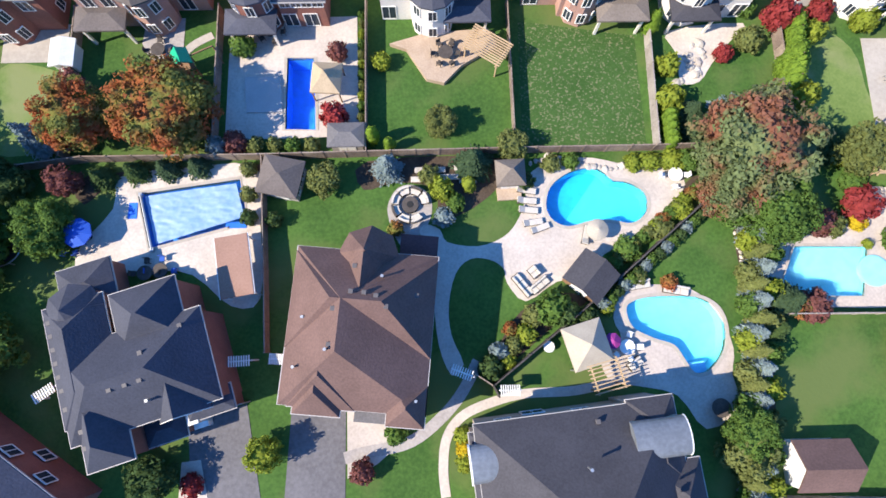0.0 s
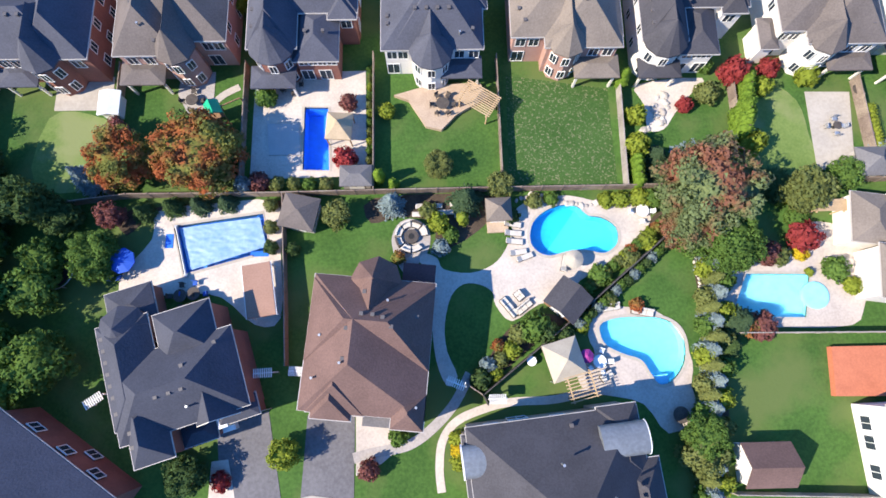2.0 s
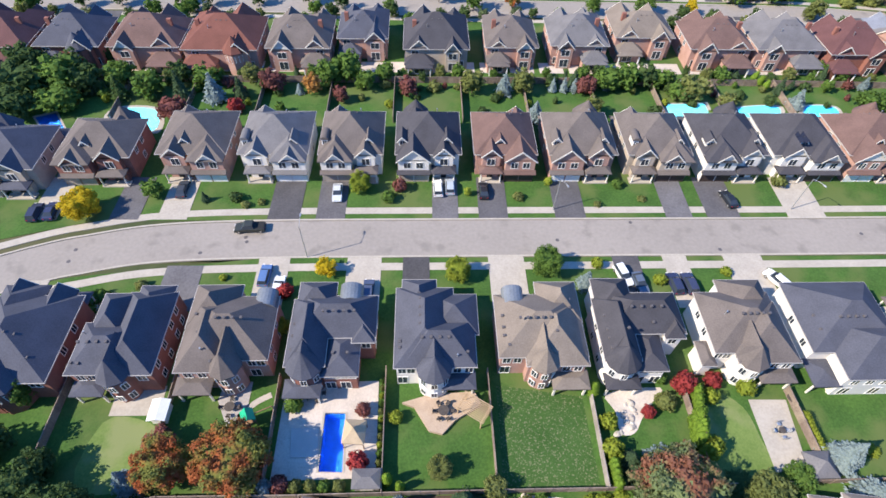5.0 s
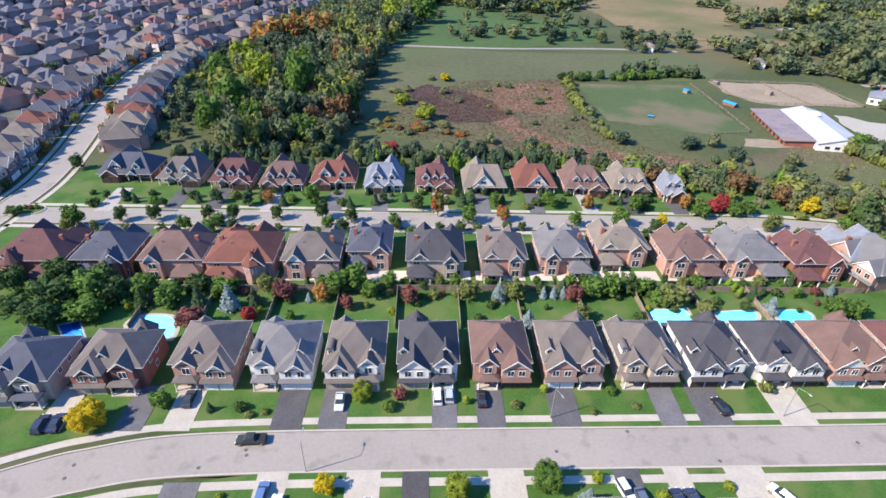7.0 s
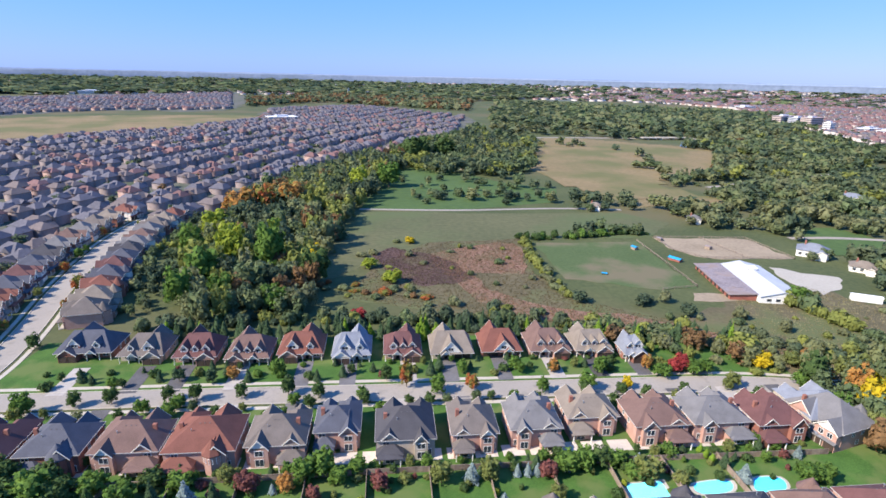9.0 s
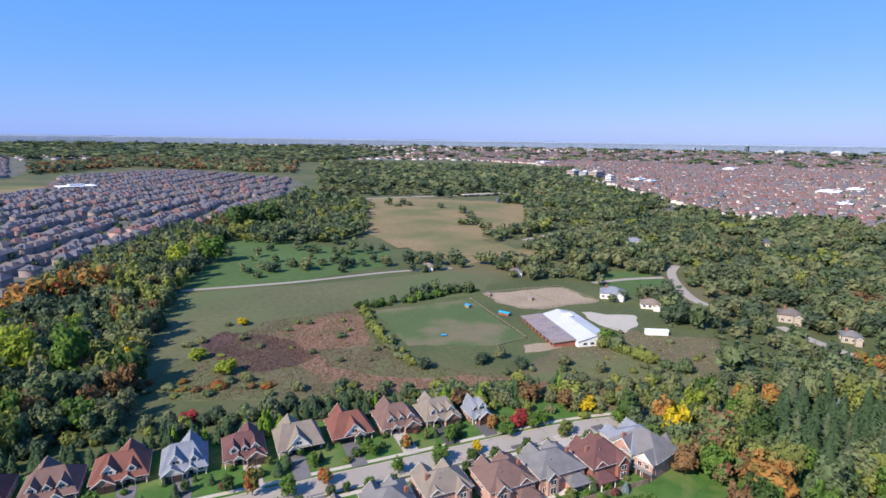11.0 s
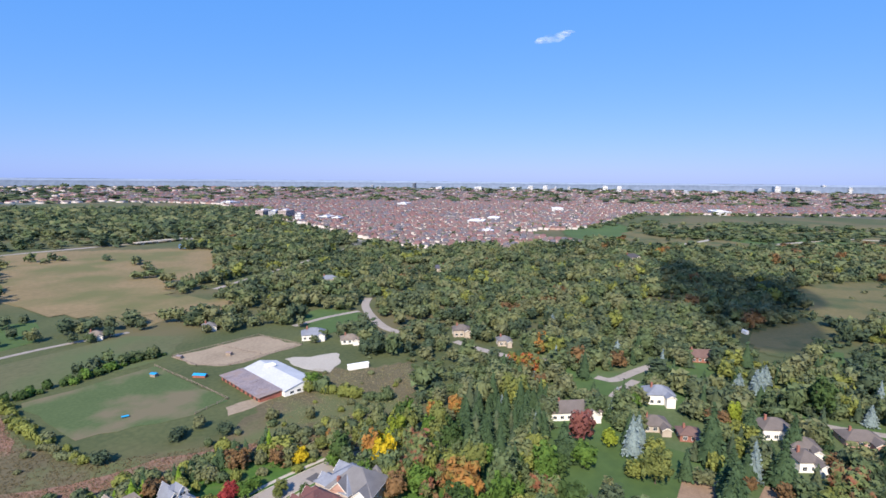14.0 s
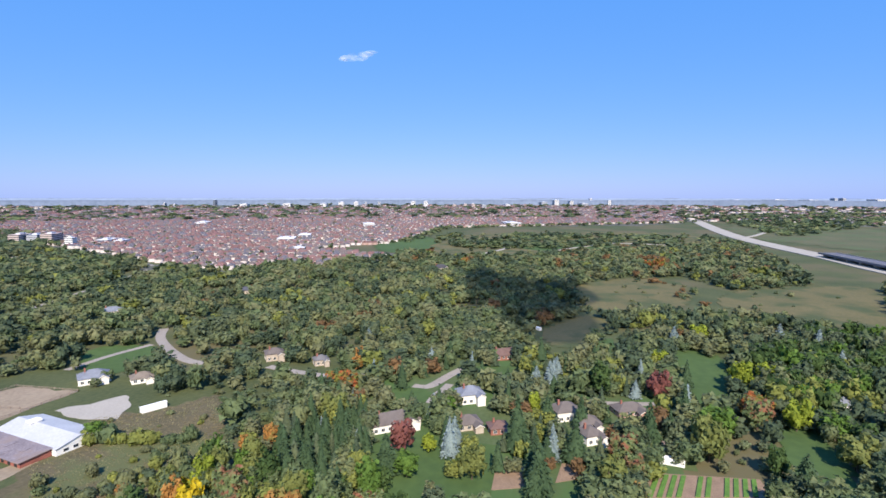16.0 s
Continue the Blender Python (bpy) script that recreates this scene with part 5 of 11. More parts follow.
# ---------------------------------------------------------------- paving
holed("patio", smooth([(-33.0, 15.0), (-32.5, 18.4), (-26.5, 19.2), (-18.6, 19.2), (-17.9, 13), (-17.6, 5.5), (-20.5, 4.8), (-24.5, 8.0), (-29.0, 8.5), (-35.5, 8.2), (-36.0, 11.0)], 3), [POOLS["covered"]], 0, 0.16, PAVER, "pale stone patio round the covered pool", "patio")
holed("patio", smooth([(-1.1, 12.7), (0.4, 12.1), (1.1, 10.8), (4.2, 10.3), (6.8, 11.2), (8.3, 12.8), (9.3, 15.2), (9.4, 17.2), (10.8, 18.6), (13.0, 19.3), (16.5, 19.5), (21, 18.4), (24.8, 18.2), (26.0, 16.4), (24.0, 13.8), (21.0, 11.2), (17.0, 9.2), (15.2, 7.0), (12.0, 6.5), (8.8, 4.6), (7.0, 6.5), (6.7, 8.0), (5.3, 8.9), (3.4, 9.0), (1.9, 7.6), (1.1, 4.4), (1.3, 1.4), (2.4, -1.4), (1.2, -2.4), (-0.0, 0.6), (-0.4, 5.6), (-0.4, 10.2), (-1.7, 11.7)], 3), [POOLS["kidney"]], 0, 0.16, PAVER, "pale flagstone patio curving round the kidney pool and an arched lawn", "patio")
holed("patio", smooth([(17.4, 2.8), (18.6, 5.8), (22.0, 6.0), (25.2, 5.6), (27.8, 3.2), (29.0, -0.4), (28.6, -3.0), (29.0, -6.0), (25.5, -8.0), (23.0, -4.8), (19.0, -3.8), (16.5, -3.2), (15.8, -0.4), (18.0, 0.8)], 3), [POOLS["bean"]], 0, 0.16, PAVER, "cream stone patio round the bean-shaped pool", "patio")
holed("patio", smooth([(33.6, 4.2), (33.9, 10.6), (38, 11.4), (42.0, 12.5), (44.6, 15.6), (49, 15.0), (53, 11.5), (50, 6.0), (48.0, 3.4), (40, 3.3), (35, 3.6)], 3), [POOLS["spa"]], 0, 0.16, PAVER, "pale stone patio round the pool with a spa", "patio")
holed("patio", [(-22.0, 31.8), (-21.8, 36.2), (-8.2, 36.4), (-7.9, 22.4), (-22.0, 22.2)], [POOLS["lap"]], 0, 0.16, PAVER, "pale concrete patio round the deep blue lap pool", "patio")
slab("patio", [(47.2, 32.7), (52.9, 32.6), (51.8, 22.5), (47.1, 22.2)], 0, 0.16, CONCRETE, "pale concrete court in the garden", "patio")
slab("patio", smooth([(26.0, 34.0), (34.4, 34.8), (32.7, 32.6), (30.4, 30.0), (28.8, 27.9), (26.8, 27.9), (26.7, 31.2)], 3), 0, 0.15, PAVER, "stone patio with rocks behind the house", "patio")
slab("patio", smooth([(-4.9, 14.9), (-3.9, 16.6), (-2.2, 16.9), (-0.6, 15.8), (-0.4, 14.0), (-1.0, 12.4), (-2.6, 10.5), (-0.5, 9.6), (-2.5, 9.4), (-4.2, 11.4), (-4.8, 13.2)], 3), 0, 0.15, INTERLOCK, "round interlocking stone terrace for the fire pit", "patio")
slab("patio", [(-31.5, 33.5), (-31.2, 36.5), (-27, 36.5), (-27.0, 31.0), (-29.5, 29.8)], 0, 0.15, INTERLOCK, "stone patio behind the house", "patio")
slab("patio", [(-46.5, 31.5), (-46.5, 36), (-39.5, 36), (-39.5, 31.5)], 0, 0.15, CONCRETE, "pale concrete patio behind the brick house", "patio")


def path(line, width, z, material, label):
    l, r = strip_outline(smooth(line, 6, False), width)
    return slab("path", [(p.x, p.y) for p in l] + [(p.x, p.y) for p in reversed(r)], 0, z, material, label, "path")


path([(18.3, -3.0), (13.3, -4.1), (8.3, -4.3), (5.1, -5.0), (2.2, -6.2), (0.6, -8.2), (0.2, -11.0), (0.4, -13.5)], 0.9, 0.15, PAVER, "winding stone garden path")
path([(3.8, -1.1), (2.0, -4.3), (-0.5, -6.9), (-3.2, -8.6), (-7.0, -9.3), (-9.1, -9.8)], 1.1, 0.15, INTERLOCK, "curved grey paver path beside the lawn")
path([(-28.0, 31.0), (-26.0, 33.2), (-23.9, 34.4)], 0.9, 0.15, CONCRETE, "curved pale garden path")
slab("clover_lawn", [(9.2, 20.6), (22.4, 20.6), (22.2, 33.5), (9.5, 35.5)], 0.05, 0.115, LAWN_DRY, "lawn patchy with pale clover", "lawn")
slab("pale_lawn", smooth([(38.2, 21.2), (37.9, 33.0), (42.5, 34.2), (46.0, 31.5), (46.8, 27.0), (46.9, 21.4)], 3), 0.05, 0.118, LAWN_PALE, "pale yellow-green lawn beside the court, sun glare put into its colour", "lawn")
slab("pale_lawn", smooth([(-47.5, 21.6), (-47.0, 30.5), (-42.0, 31.0), (-37.2, 28.0), (-37.0, 22.0)], 3), 0.05, 0.118, LAWN_PALE, "pale yellow-green lawn behind the brick house", "lawn")
BED = {"label": "dark mulch bed planted with shrubs", "category": "garden bed"}
for pts in ([(5.4, -2.6), (12.3, 2.8), (15.0, 4.6), (12.4, 5.4), (9.0, 4.2), (6.9, 2.0), (5.6, -0.6)], [(12.6, 5.4), (28.0, 15.6), (26.8, 17.2), (22.0, 12.0), (17.5, 8.6)], [(-7.4, 16.5), (-7.0, 19.6), (7.5, 19.6), (5.5, 15.5), (0.5, 13.0), (0.0, 16.4), (-4, 17.2)],
            [(28.6, -14), (31.3, -14), (34.0, 10), (33.2, 13), (30.5, 12), (30.6, 4)], [(-36, 18.6), (-18, 19.5), (-18.0, 18.4), (-26, 19.2), (-33, 17.8), (-36, 15.5)]):
    slab("garden_bed", smooth(pts, 3), 0, 0.13, SOIL, BED["label"], BED["category"])
# drives of the nearest houses
slab("driveway", [(-14.2, -5.2), (-9.0, -5.2), (-9.0, -30), (-15.6, -30)], 0, 0.14, DRIVE, "dark asphalt driveway before the brown house", "driveway")
slab("driveway", [(-24.0, -6.4), (-18.5, -4.6), (-15.2, -22), (-20.5, -24), (-23.2, -14)], 0, 0.14, DRIVE, "dark asphalt driveway before the slate-roofed house", "driveway")
slab("forecourt", [(-8.9, -5.2), (-4, -5.8), (-3.6, -8.4), (-6.0, -10.4), (-8.8, -11.6)], 0, 0.145, PAVER, "pale stone forecourt beside the drive", "paving")
slab("forecourt", [(-24.4, -9.8), (-22.6, -9.6), (-21.5, -14.3), (-24.5, -13.7)], 0, 0.15, PAVER, "pale stone steps beside the drive", "paving")
strip("road", smooth([(-60, -36), (-20, -31), (-12, -25), (-4, -31), (40, -36), (110, -38)], 5, False), 8.5, 0, 0.12, ASPHALT, "residential street of pale asphalt behind", "road")
strip("kerb", [(-19.5, -16.0), (-17.0, -14.4), (-13.5, -13.7), (-10.0, -14.2), (-7.5, -15.6)], 0.5, 0, 0.2, CONCRETE, "curved concrete kerb at the foot of the drive", "kerb")

# ---------------------------------------------------------------- pools
WATER = bpy.data.materials.new("pool_water")
WATER.use_nodes = True
_n, _l = WATER.node_tree.nodes, WATER.node_tree.links.new
_b = _n["Principled BSDF"]
_b.inputs["Base Color"].default_value = (0.80, 0.97, 1.0, 1)
_b.inputs["Roughness"].default_value, _b.inputs["IOR"].default_value, _b.inputs["Transmission Weight"].default_value = 0.04, 1.33, 1.0
_t, _bp = _n.new("ShaderNodeTexNoise"), _n.new("ShaderNodeBump")
_t.inputs["Scale"].default_value, _t.inputs["Detail"].default_value, _bp.inputs["Strength"].default_value = 1.6, 3, 0.12
_l(_t.outputs["Fac"], _bp.inputs["Height"]), _l(_bp.outputs[0], _b.inputs["Normal"])


def liner(name, c):
    return surface(name, tuple(min(1, v * 1.1) for v in c), tuple(v * 0.88 for v in c), 0.25, 1.5, 0.5)


def pool(label, pts, depth, colour, deep=None, coping=0.35):
    """A sunken pool: shell, floor, water and a stone edge. Pass deep=(point, point, colour) for a deeper, darker end."""
    h = thing("swimming_pool", label, "swimming pool")
    shell, floor = bmesh.new(), bmesh.new()
    lo, hi = [shell.verts.new((x, y, -depth)) for x, y in pts], [shell.verts.new((x, y, 0.15)) for x, y in pts]
    k = len(pts)
    for i in range(k):
        shell.faces.new((lo[i], lo[(i + 1) % k], hi[(i + 1) % k], hi[i]))
    f = floor.faces.new([floor.verts.new((x, y, -depth)) for x, y in pts])
    part("shell", shell, liner("pool_wall_" + str(len(bpy.data.materials)), colour), h)
    if deep:
        g = floor.copy()
        (ax, ay), (bx, by), col = deep
        for b, side in ((floor, 1), (g, -1)):
            bmesh.ops.bisect_plane(b, geom=b.verts[:] + b.edges[:] + b.faces[:], plane_co=(ax, ay, 0), plane_no=((ay - by) * side, (bx - ax) * side, 0), clear_outer=True)
        for v in g.verts:
            v.co.z -= 0.02
        part("deep_floor", g, liner("pool_deep_" + str(len(bpy.data.materials)), col), h)
    part("floor", floor, liner("pool_floor_" + str(len(bpy.data.materials)), colour), h)
    wb = bmesh.new()
    wb.faces.new([wb.verts.new((x, y, 0.02)) for x, y in pts])
    wt = part("water", wb, WATER, h)
    wt.visible_shadow = False
    mid = Vector((sum(p[0] for p in pts) / k, sum(p[1] for p in pts) / k))
    rim = bmesh.new()
    outer = []
    for i in range(k):
        a, c = Vector(pts[i - 1]), Vector(pts[(i + 1) % k])
        d = (c - a).normalized()
        nrm = Vector((d.y, -d.x))
        p = Vector(pts[i])
        if nrm.dot(p - mid) < 0 and k <= 4:
            nrm = -nrm
        outer.append(nrm)
    area = sum(pts[i][0] * pts[(i + 1) % k][1] - pts[(i + 1) % k][0] * pts[i][1] for i in range(k))
    s = 1 if area > 0 else -1
    if k <= 4:
        s = 1
    q = [Vector(p) + outer[i] * s * coping for i, p in enumerate(pts)]
    ring = [[rim.verts.new((v[0], v[1], z)) for v in loop] for loop, z in ((pts, 0.12), (pts, 0.20), (q, 0.20), (q, 0.1))]
    for a, c in zip(ring, ring[1:]):
        for i in range(k):
            rim.faces.new((a[i], a[(i + 1) % k], c[(i + 1) % k], c[i]))
    part("coping", rim, CONCRETE, h, "pale stone coping")
    return h


pool("kidney-shaped pool with bright blue water", POOLS["kidney"], 1.3, (0.035, 0.44, 0.70), ((13.3, 12.6), (15.9, 16.1), (0.012, 0.32, 0.66)))
bean = pool("bean-shaped pool with clear turquoise water", POOLS["bean"], 1.2, (0.13, 0.56, 0.72))
pool("pool with a round spa and pale turquoise water", POOLS["spa"], 1.1, (0.20, 0.58, 0.76))
lap = pool("rectangular lap pool with deep blue water", POOLS["lap"], 1.5, (0.02, 0.19, 0.74))
covered = pool("rectangular pool under a rippled pale blue cover", POOLS["covered"], 1.2, (0.03, 0.22, 0.72))
sb = bmesh.new()
for i in range(3):
    prism(sb, [(24.4 + i * 0.25, -3.4 + i * 0.1), (26.4 - i * 0.1, -2.6), (26.2 - i * 0.1, -1.6 - i * 0.3), (24.2 + i * 0.2, -1.9 - i * 0.2)], -1.2, -0.25 - i * 0.3)
part("steps", sb, liner("pool_steps", (0.15, 0.5, 0.75)), bean)
# wrinkled cover of the covered pool
COVER = surface("pool_cover", (0.31, 0.45, 0.62), (0.20, 0.34, 0.55), 0.5, 2.0, 0.34, 0.0)
n = 46
cv = np.zeros((n + 1, n + 1, 3))
ca, cb, cc, cd = [np.array(p) for p in ((-29.9, 16.3), (-20.6, 17.5), (-19.6, 13.9), (-28.4, 11.2))]
for i in range(n + 1):
    for j in range(n + 1):
        u, v = i / n, j / n
        p = (ca * (1 - u) + cb * u) * (1 - v) + (cd * (1 - u) + cc * u) * v
        z = 0.09 + 0.08 * noise.noise((p[0] * 0.9 + p[1] * 0.5, p[1] * 2.2, 1)) + 0.06 * abs(noise.noise((p[0] * 2.1, p[1] * 3.1, 4)))
        cv[i, j] = (p[0], p[1], z)
idx = np.arange((n + 1) ** 2).reshape(n + 1, n + 1)
part("cover", mesh_np("cover", cv.reshape(-1, 3), np.stack([idx[:-1, :-1], idx[1:, :-1], idx[1:, 1:], idx[:-1, 1:]], -1).reshape(-1, 4), COVER), None, covered, "rippled pale blue plastic pool cover")
rb = bmesh.new()
rod(rb, (-30.2, 16.4, 0.45), (-28.6, 10.6, 0.45), 0.12, 8)
for p in ((-30.2, 16.4), (-28.6, 10.6)):
    box(rb, p[0] - 0.2, p[1] - 0.2, 0.1, p[0] + 0.2, p[1] + 0.2, 0.5, 0.03)
part("cover_reel", rb, STEEL, covered, "steel cover reel")
for q in ((-31.4, 13.9, -30.5, 15.6), (-21.4, 12.7, -19.3, 13.3)):
    sb = bmesh.new()
    for i in range(3):
        box(sb, q[0] + i * 0.2, q[1], 0.1, q[2], q[3], 0.19 + 0.01 * i)
    part("steps", sb, liner("step_blue_" + str(q[1]), (0.02, 0.16, 0.70)), covered, "deep blue pool steps")
sp = bmesh.new()
cyl(sp, 44.2, 6.9, -0.1, 0.30, 1.6, 1.6, 28)
cyl(sp, 44.2, 6.9, 0.301, 0.34, 1.62, 1.45, 28)
spa = part("spa_wall", sp, liner("spa_tile", (0.26, 0.58, 0.68)), bean)
spa.parent = None
tagged(spa, "round raised spa of turquoise tile in the pool", "spa")
spa.name = "spa"

# ---------------------------------------------------------------- fences
FENCE_PARTS = {}


def fence(line, h=1.8, label="weathered board fence between the gardens", material=None, step=2.4):
    """Posts and board panels along a line."""
    mat = material or FENCE_WOOD
    key = mat.name
    if key not in FENCE_PARTS:
        bm = bmesh.new()
        zig = []
        for i in range(14):
            o = 0.012 * (i % 2)
            zig += [(i / 14, -0.015 - o), ((i + 1) / 14, -0.015 - o)]
        zig += [(1, 0.02), (0, 0.02)]
        prism(bm, zig, 0.03, 0.955)
        box(bm, 0, -0.06, 0.96, 1, 0.06, 0.99)
        pb = bmesh.new()
        box(pb, -0.07, -0.07, 0, 0.07, 0.07, 1.04)
        FENCE_PARTS[key] = mesh_bm("panel", bm, mat), mesh_bm("post", pb, mat)
    pm, qm = FENCE_PARTS[key]
    f = thing("fence", label, "fence")
    for a, b in zip(line, line[1:]):
        a, b = Vector(a), Vector(b)
        k = max(1, round((b - a).length / step))
        ang = math.degrees(math.atan2(b.y - a.y, b.x - a.x))
        for i in range(k):
            p = a.lerp(b, i / k)
            part("panel", pm, None, f, m=pose(p.x, p.y, 0.05, 0, 0, ang) @ Matrix.Diagonal(((b - a).length / k, 1, h, 1)))
            part("post", qm, None, f, m=pose(p.x, p.y, 0.05) @ Matrix.Diagonal((1, 1, h, 1)))
    part("post", qm, None, f, m=pose(line[-1][0], line[-1][1], 0.05) @ Matrix.Diagonal((1, 1, h, 1)))
    return f


GREY_FENCE = surface("grey_fence", (0.36, 0.32, 0.29), (0.22, 0.19, 0.17), 0.8, 6, 0.85, 0.2, vary=0.15)
fence([(-62, 16.5), (-44.3, 19.1), (-35.8, 20.1), (-18, 20.0), (-7, 20.1), (8.0, 20.2), (22.8, 20.2), (37.5, 20.4), (75, 21)])
for x, y1 in ((-53.5, 44), (-38.0, 37), (-22.7, 37), (-7.0, 38), (8.3, 37.5)):
    fence([(x, 20.3), (x - 0.1, y1)], label="board fence dividing two back gardens")
fence([(23.1, 20.4), (23.3, 34.0)], material=GREY_FENCE, label="pale grey board fence beside the clover lawn")
fence([(37.4, 24.6), (37.4, 36)], label="board fence dividing two back gardens")
fence([(37.3, 20.6), (37.4, 24.6)], material=surface("stained_fence", (0.42, 0.16, 0.09), (0.30, 0.11, 0.06), 0.8, 6, 0.8, 0.2), label="red-stained board fence beside the cedars")
fence([(53.6, 21), (53.2, 34)], label="board fence dividing two back gardens")
fence([(-17.6, 19.8), (-16.8, 6.0), (-16.5, 0.2)], label="board fence beside the brown house")
fence([(5.6, -4.4), (5.1, -3.4), (12.4, 2.2), (14.7, 4.0), (28.2, 15.0)], label="black board fence running across the gardens", material=surface("black_fence", (0.10, 0.09, 0.085), (0.05, 0.045, 0.04), 0.8, 6, 0.8, 0.2))
fence([(3.0, -2.0), (5.1, -3.4)], 1.6, "garden gate of dark boards")
fence([(34.2, 2.7), (58, 2.4)], label="pale board fence behind the pool", material=GREY_FENCE)
fence([(31.4, -14.1), (46.6, -14.7)], label="board fence beside the shed", material=GREY_FENCE)
fence([(-62, 16.4), (-66, 40)], label="board fence dividing two back gardens")


def steel_gate(x0, y0, x1, y1, label):
    """A side gate of slim bars, seen from above as short rungs."""
    f = thing("side_gate", label, "gate", x0, y0, 0, math.degrees(math.atan2(y1 - y0, x1 - x0)))
    d = math.hypot(x1 - x0, y1 - y0)
    for i in range(9):
        house_part(f, "slat", WHITE, box, i * d / 9, -0.5, 2.15, i * d / 9 + 0.09, 0.5, 2.28)
    for p in (0, d):
        house_part(f, "post", WHITE, box, p - 0.07, -0.07, 0, p + 0.07, 0.07, 2.15)
    house_part(f, "rail", WHITE, box, 0, -0.06, 2.05, d, 0.06, 2.15)


steel_gate(-19.7, -0.6, -17.6, -0.5, "white slatted gate arbour between the houses")
steel_gate(-15.9, -0.4, -14.4, -0.5, "white slatted gate arbour between the houses")
steel_gate(-37.4, -3.6, -35.6, -2.4, "white slatted gate arbour beside the house")
steel_gate(1.2, -1.7, 3.2, -2.5, "white slatted gate arbour on the garden path")
steel_gate(5.7, -3.8, 7.6, -3.8, "dark slatted gate on the garden path")

# ---------------------------------------------------------------- sheds, gazebos, pergolas


def shed(label, x, y, rz, w, d, hgt, roof, wall, style="hip", slope=0.6):
    h = thing("shed", label, "shed", x, y, 0.1, rz)
    house_part(h, "wall", wall, box, -w / 2, -d / 2, 0, w / 2, d / 2, hgt)
    if style == "hip":
        roof_hip(h, roof, "roof", -w / 2, -d / 2, w / 2, d / 2, hgt, slope, 0.3)
    else:
        bm = bmesh.new()
        gable(bm, None, 0, -d / 2, d / 2 + 0.3, w / 2, hgt, slope, 0.3)
        part("roof", bm, roof, h)
        tb = bmesh.new()
        for s in (-1, 1):
            a = [tb.verts.new(p) for p in ((-w / 2, s * d / 2, hgt - 0.02), (w / 2, s * d / 2, hgt - 0.02), (0, s * d / 2, hgt + w / 2 * slope - 0.15))]
            b = [tb.verts.new((v.co.x, v.co.y - s * 0.08, v.co.z)) for v in a]
            tb.faces.new(a), tb.faces.new(b[::-1])
            for i in range(3):
                tb.faces.new((a[i], b[i], b[(i + 1) % 3], a[(i + 1) % 3]))
        part("gable_wall", tb, wall, h)
    db = bmesh.new()
    for s in (-0.46, 0.46):
        box(db, s - 0.44, -0.05, 0.05, s + 0.44, 0.03, 1.95, 0.015)
    part("door", db, WHITE, h, m=pose(0, -d / 2, 0))
    return h


BROWN_WOOD = surface("cedar_wood", (0.30, 0.18, 0.10), (0.19, 0.11, 0.065), 0.8, 6, 0.8, 0.2)
SHED_GREY = surface("grey_siding", (0.40, 0.37, 0.35), (0.31, 0.29, 0.27), 0.5, 6, 0.8, 0.1)
s1 = shed("grey garden house with a weathered hip roof", -15.4, 17.4, -12, 3.6, 3.4, 2.3, ROOF["taupe"], SHED_GREY, slope=0.55)
for i in range(3):
    window(s1, 1.8, -0.9 + i * 0.9, 0.6, 90, 0.6, 0.9)
shed("small tan playhouse with a grey hip roof and porch", 7.6, 17.4, 2, 2.4, 2.2, 2.1, ROOF["tan"], WALL["buff"], slope=0.9)
slab("porch_deck", [(6.3, 16.3), (8.8, 16.4), (8.9, 15.1), (6.4, 15.0)], 0, 0.4, DECK_WOOD, "small wooden porch deck of the playhouse", "deck")
shed("brown pool cabana with a dark gable roof", 14.9, 6.7, -41, 3.6, 3.2, 2.4, ROOF["charcoal"], BROWN_WOOD, "gable", 0.5)
shed("white shed with a red-brown gable roof", 34.8, -11.1, 90, 4.0, 4.8, 2.5, ROOF["brown"], WHITE, "gable", 0.75)
shed("small grey shed beside the pool patio", -9.0, 21.8, 0, 3.2, 2.0, 2.0, ROOF["grey"], SHED_GREY, slope=0.5)
shed("small white garden shed", -38.8, 31.6, 0, 2.0, 2.6, 1.9, plain("white_roof", (0.75, 0.75, 0.74), 0.5), WHITE, "gable", 0.3)
shed("grey garden shed with a pyramid roof", 52.3, 22.5, 0, 3.2, 3.0, 2.3, ROOF["grey"], SHED_GREY, slope=0.8)


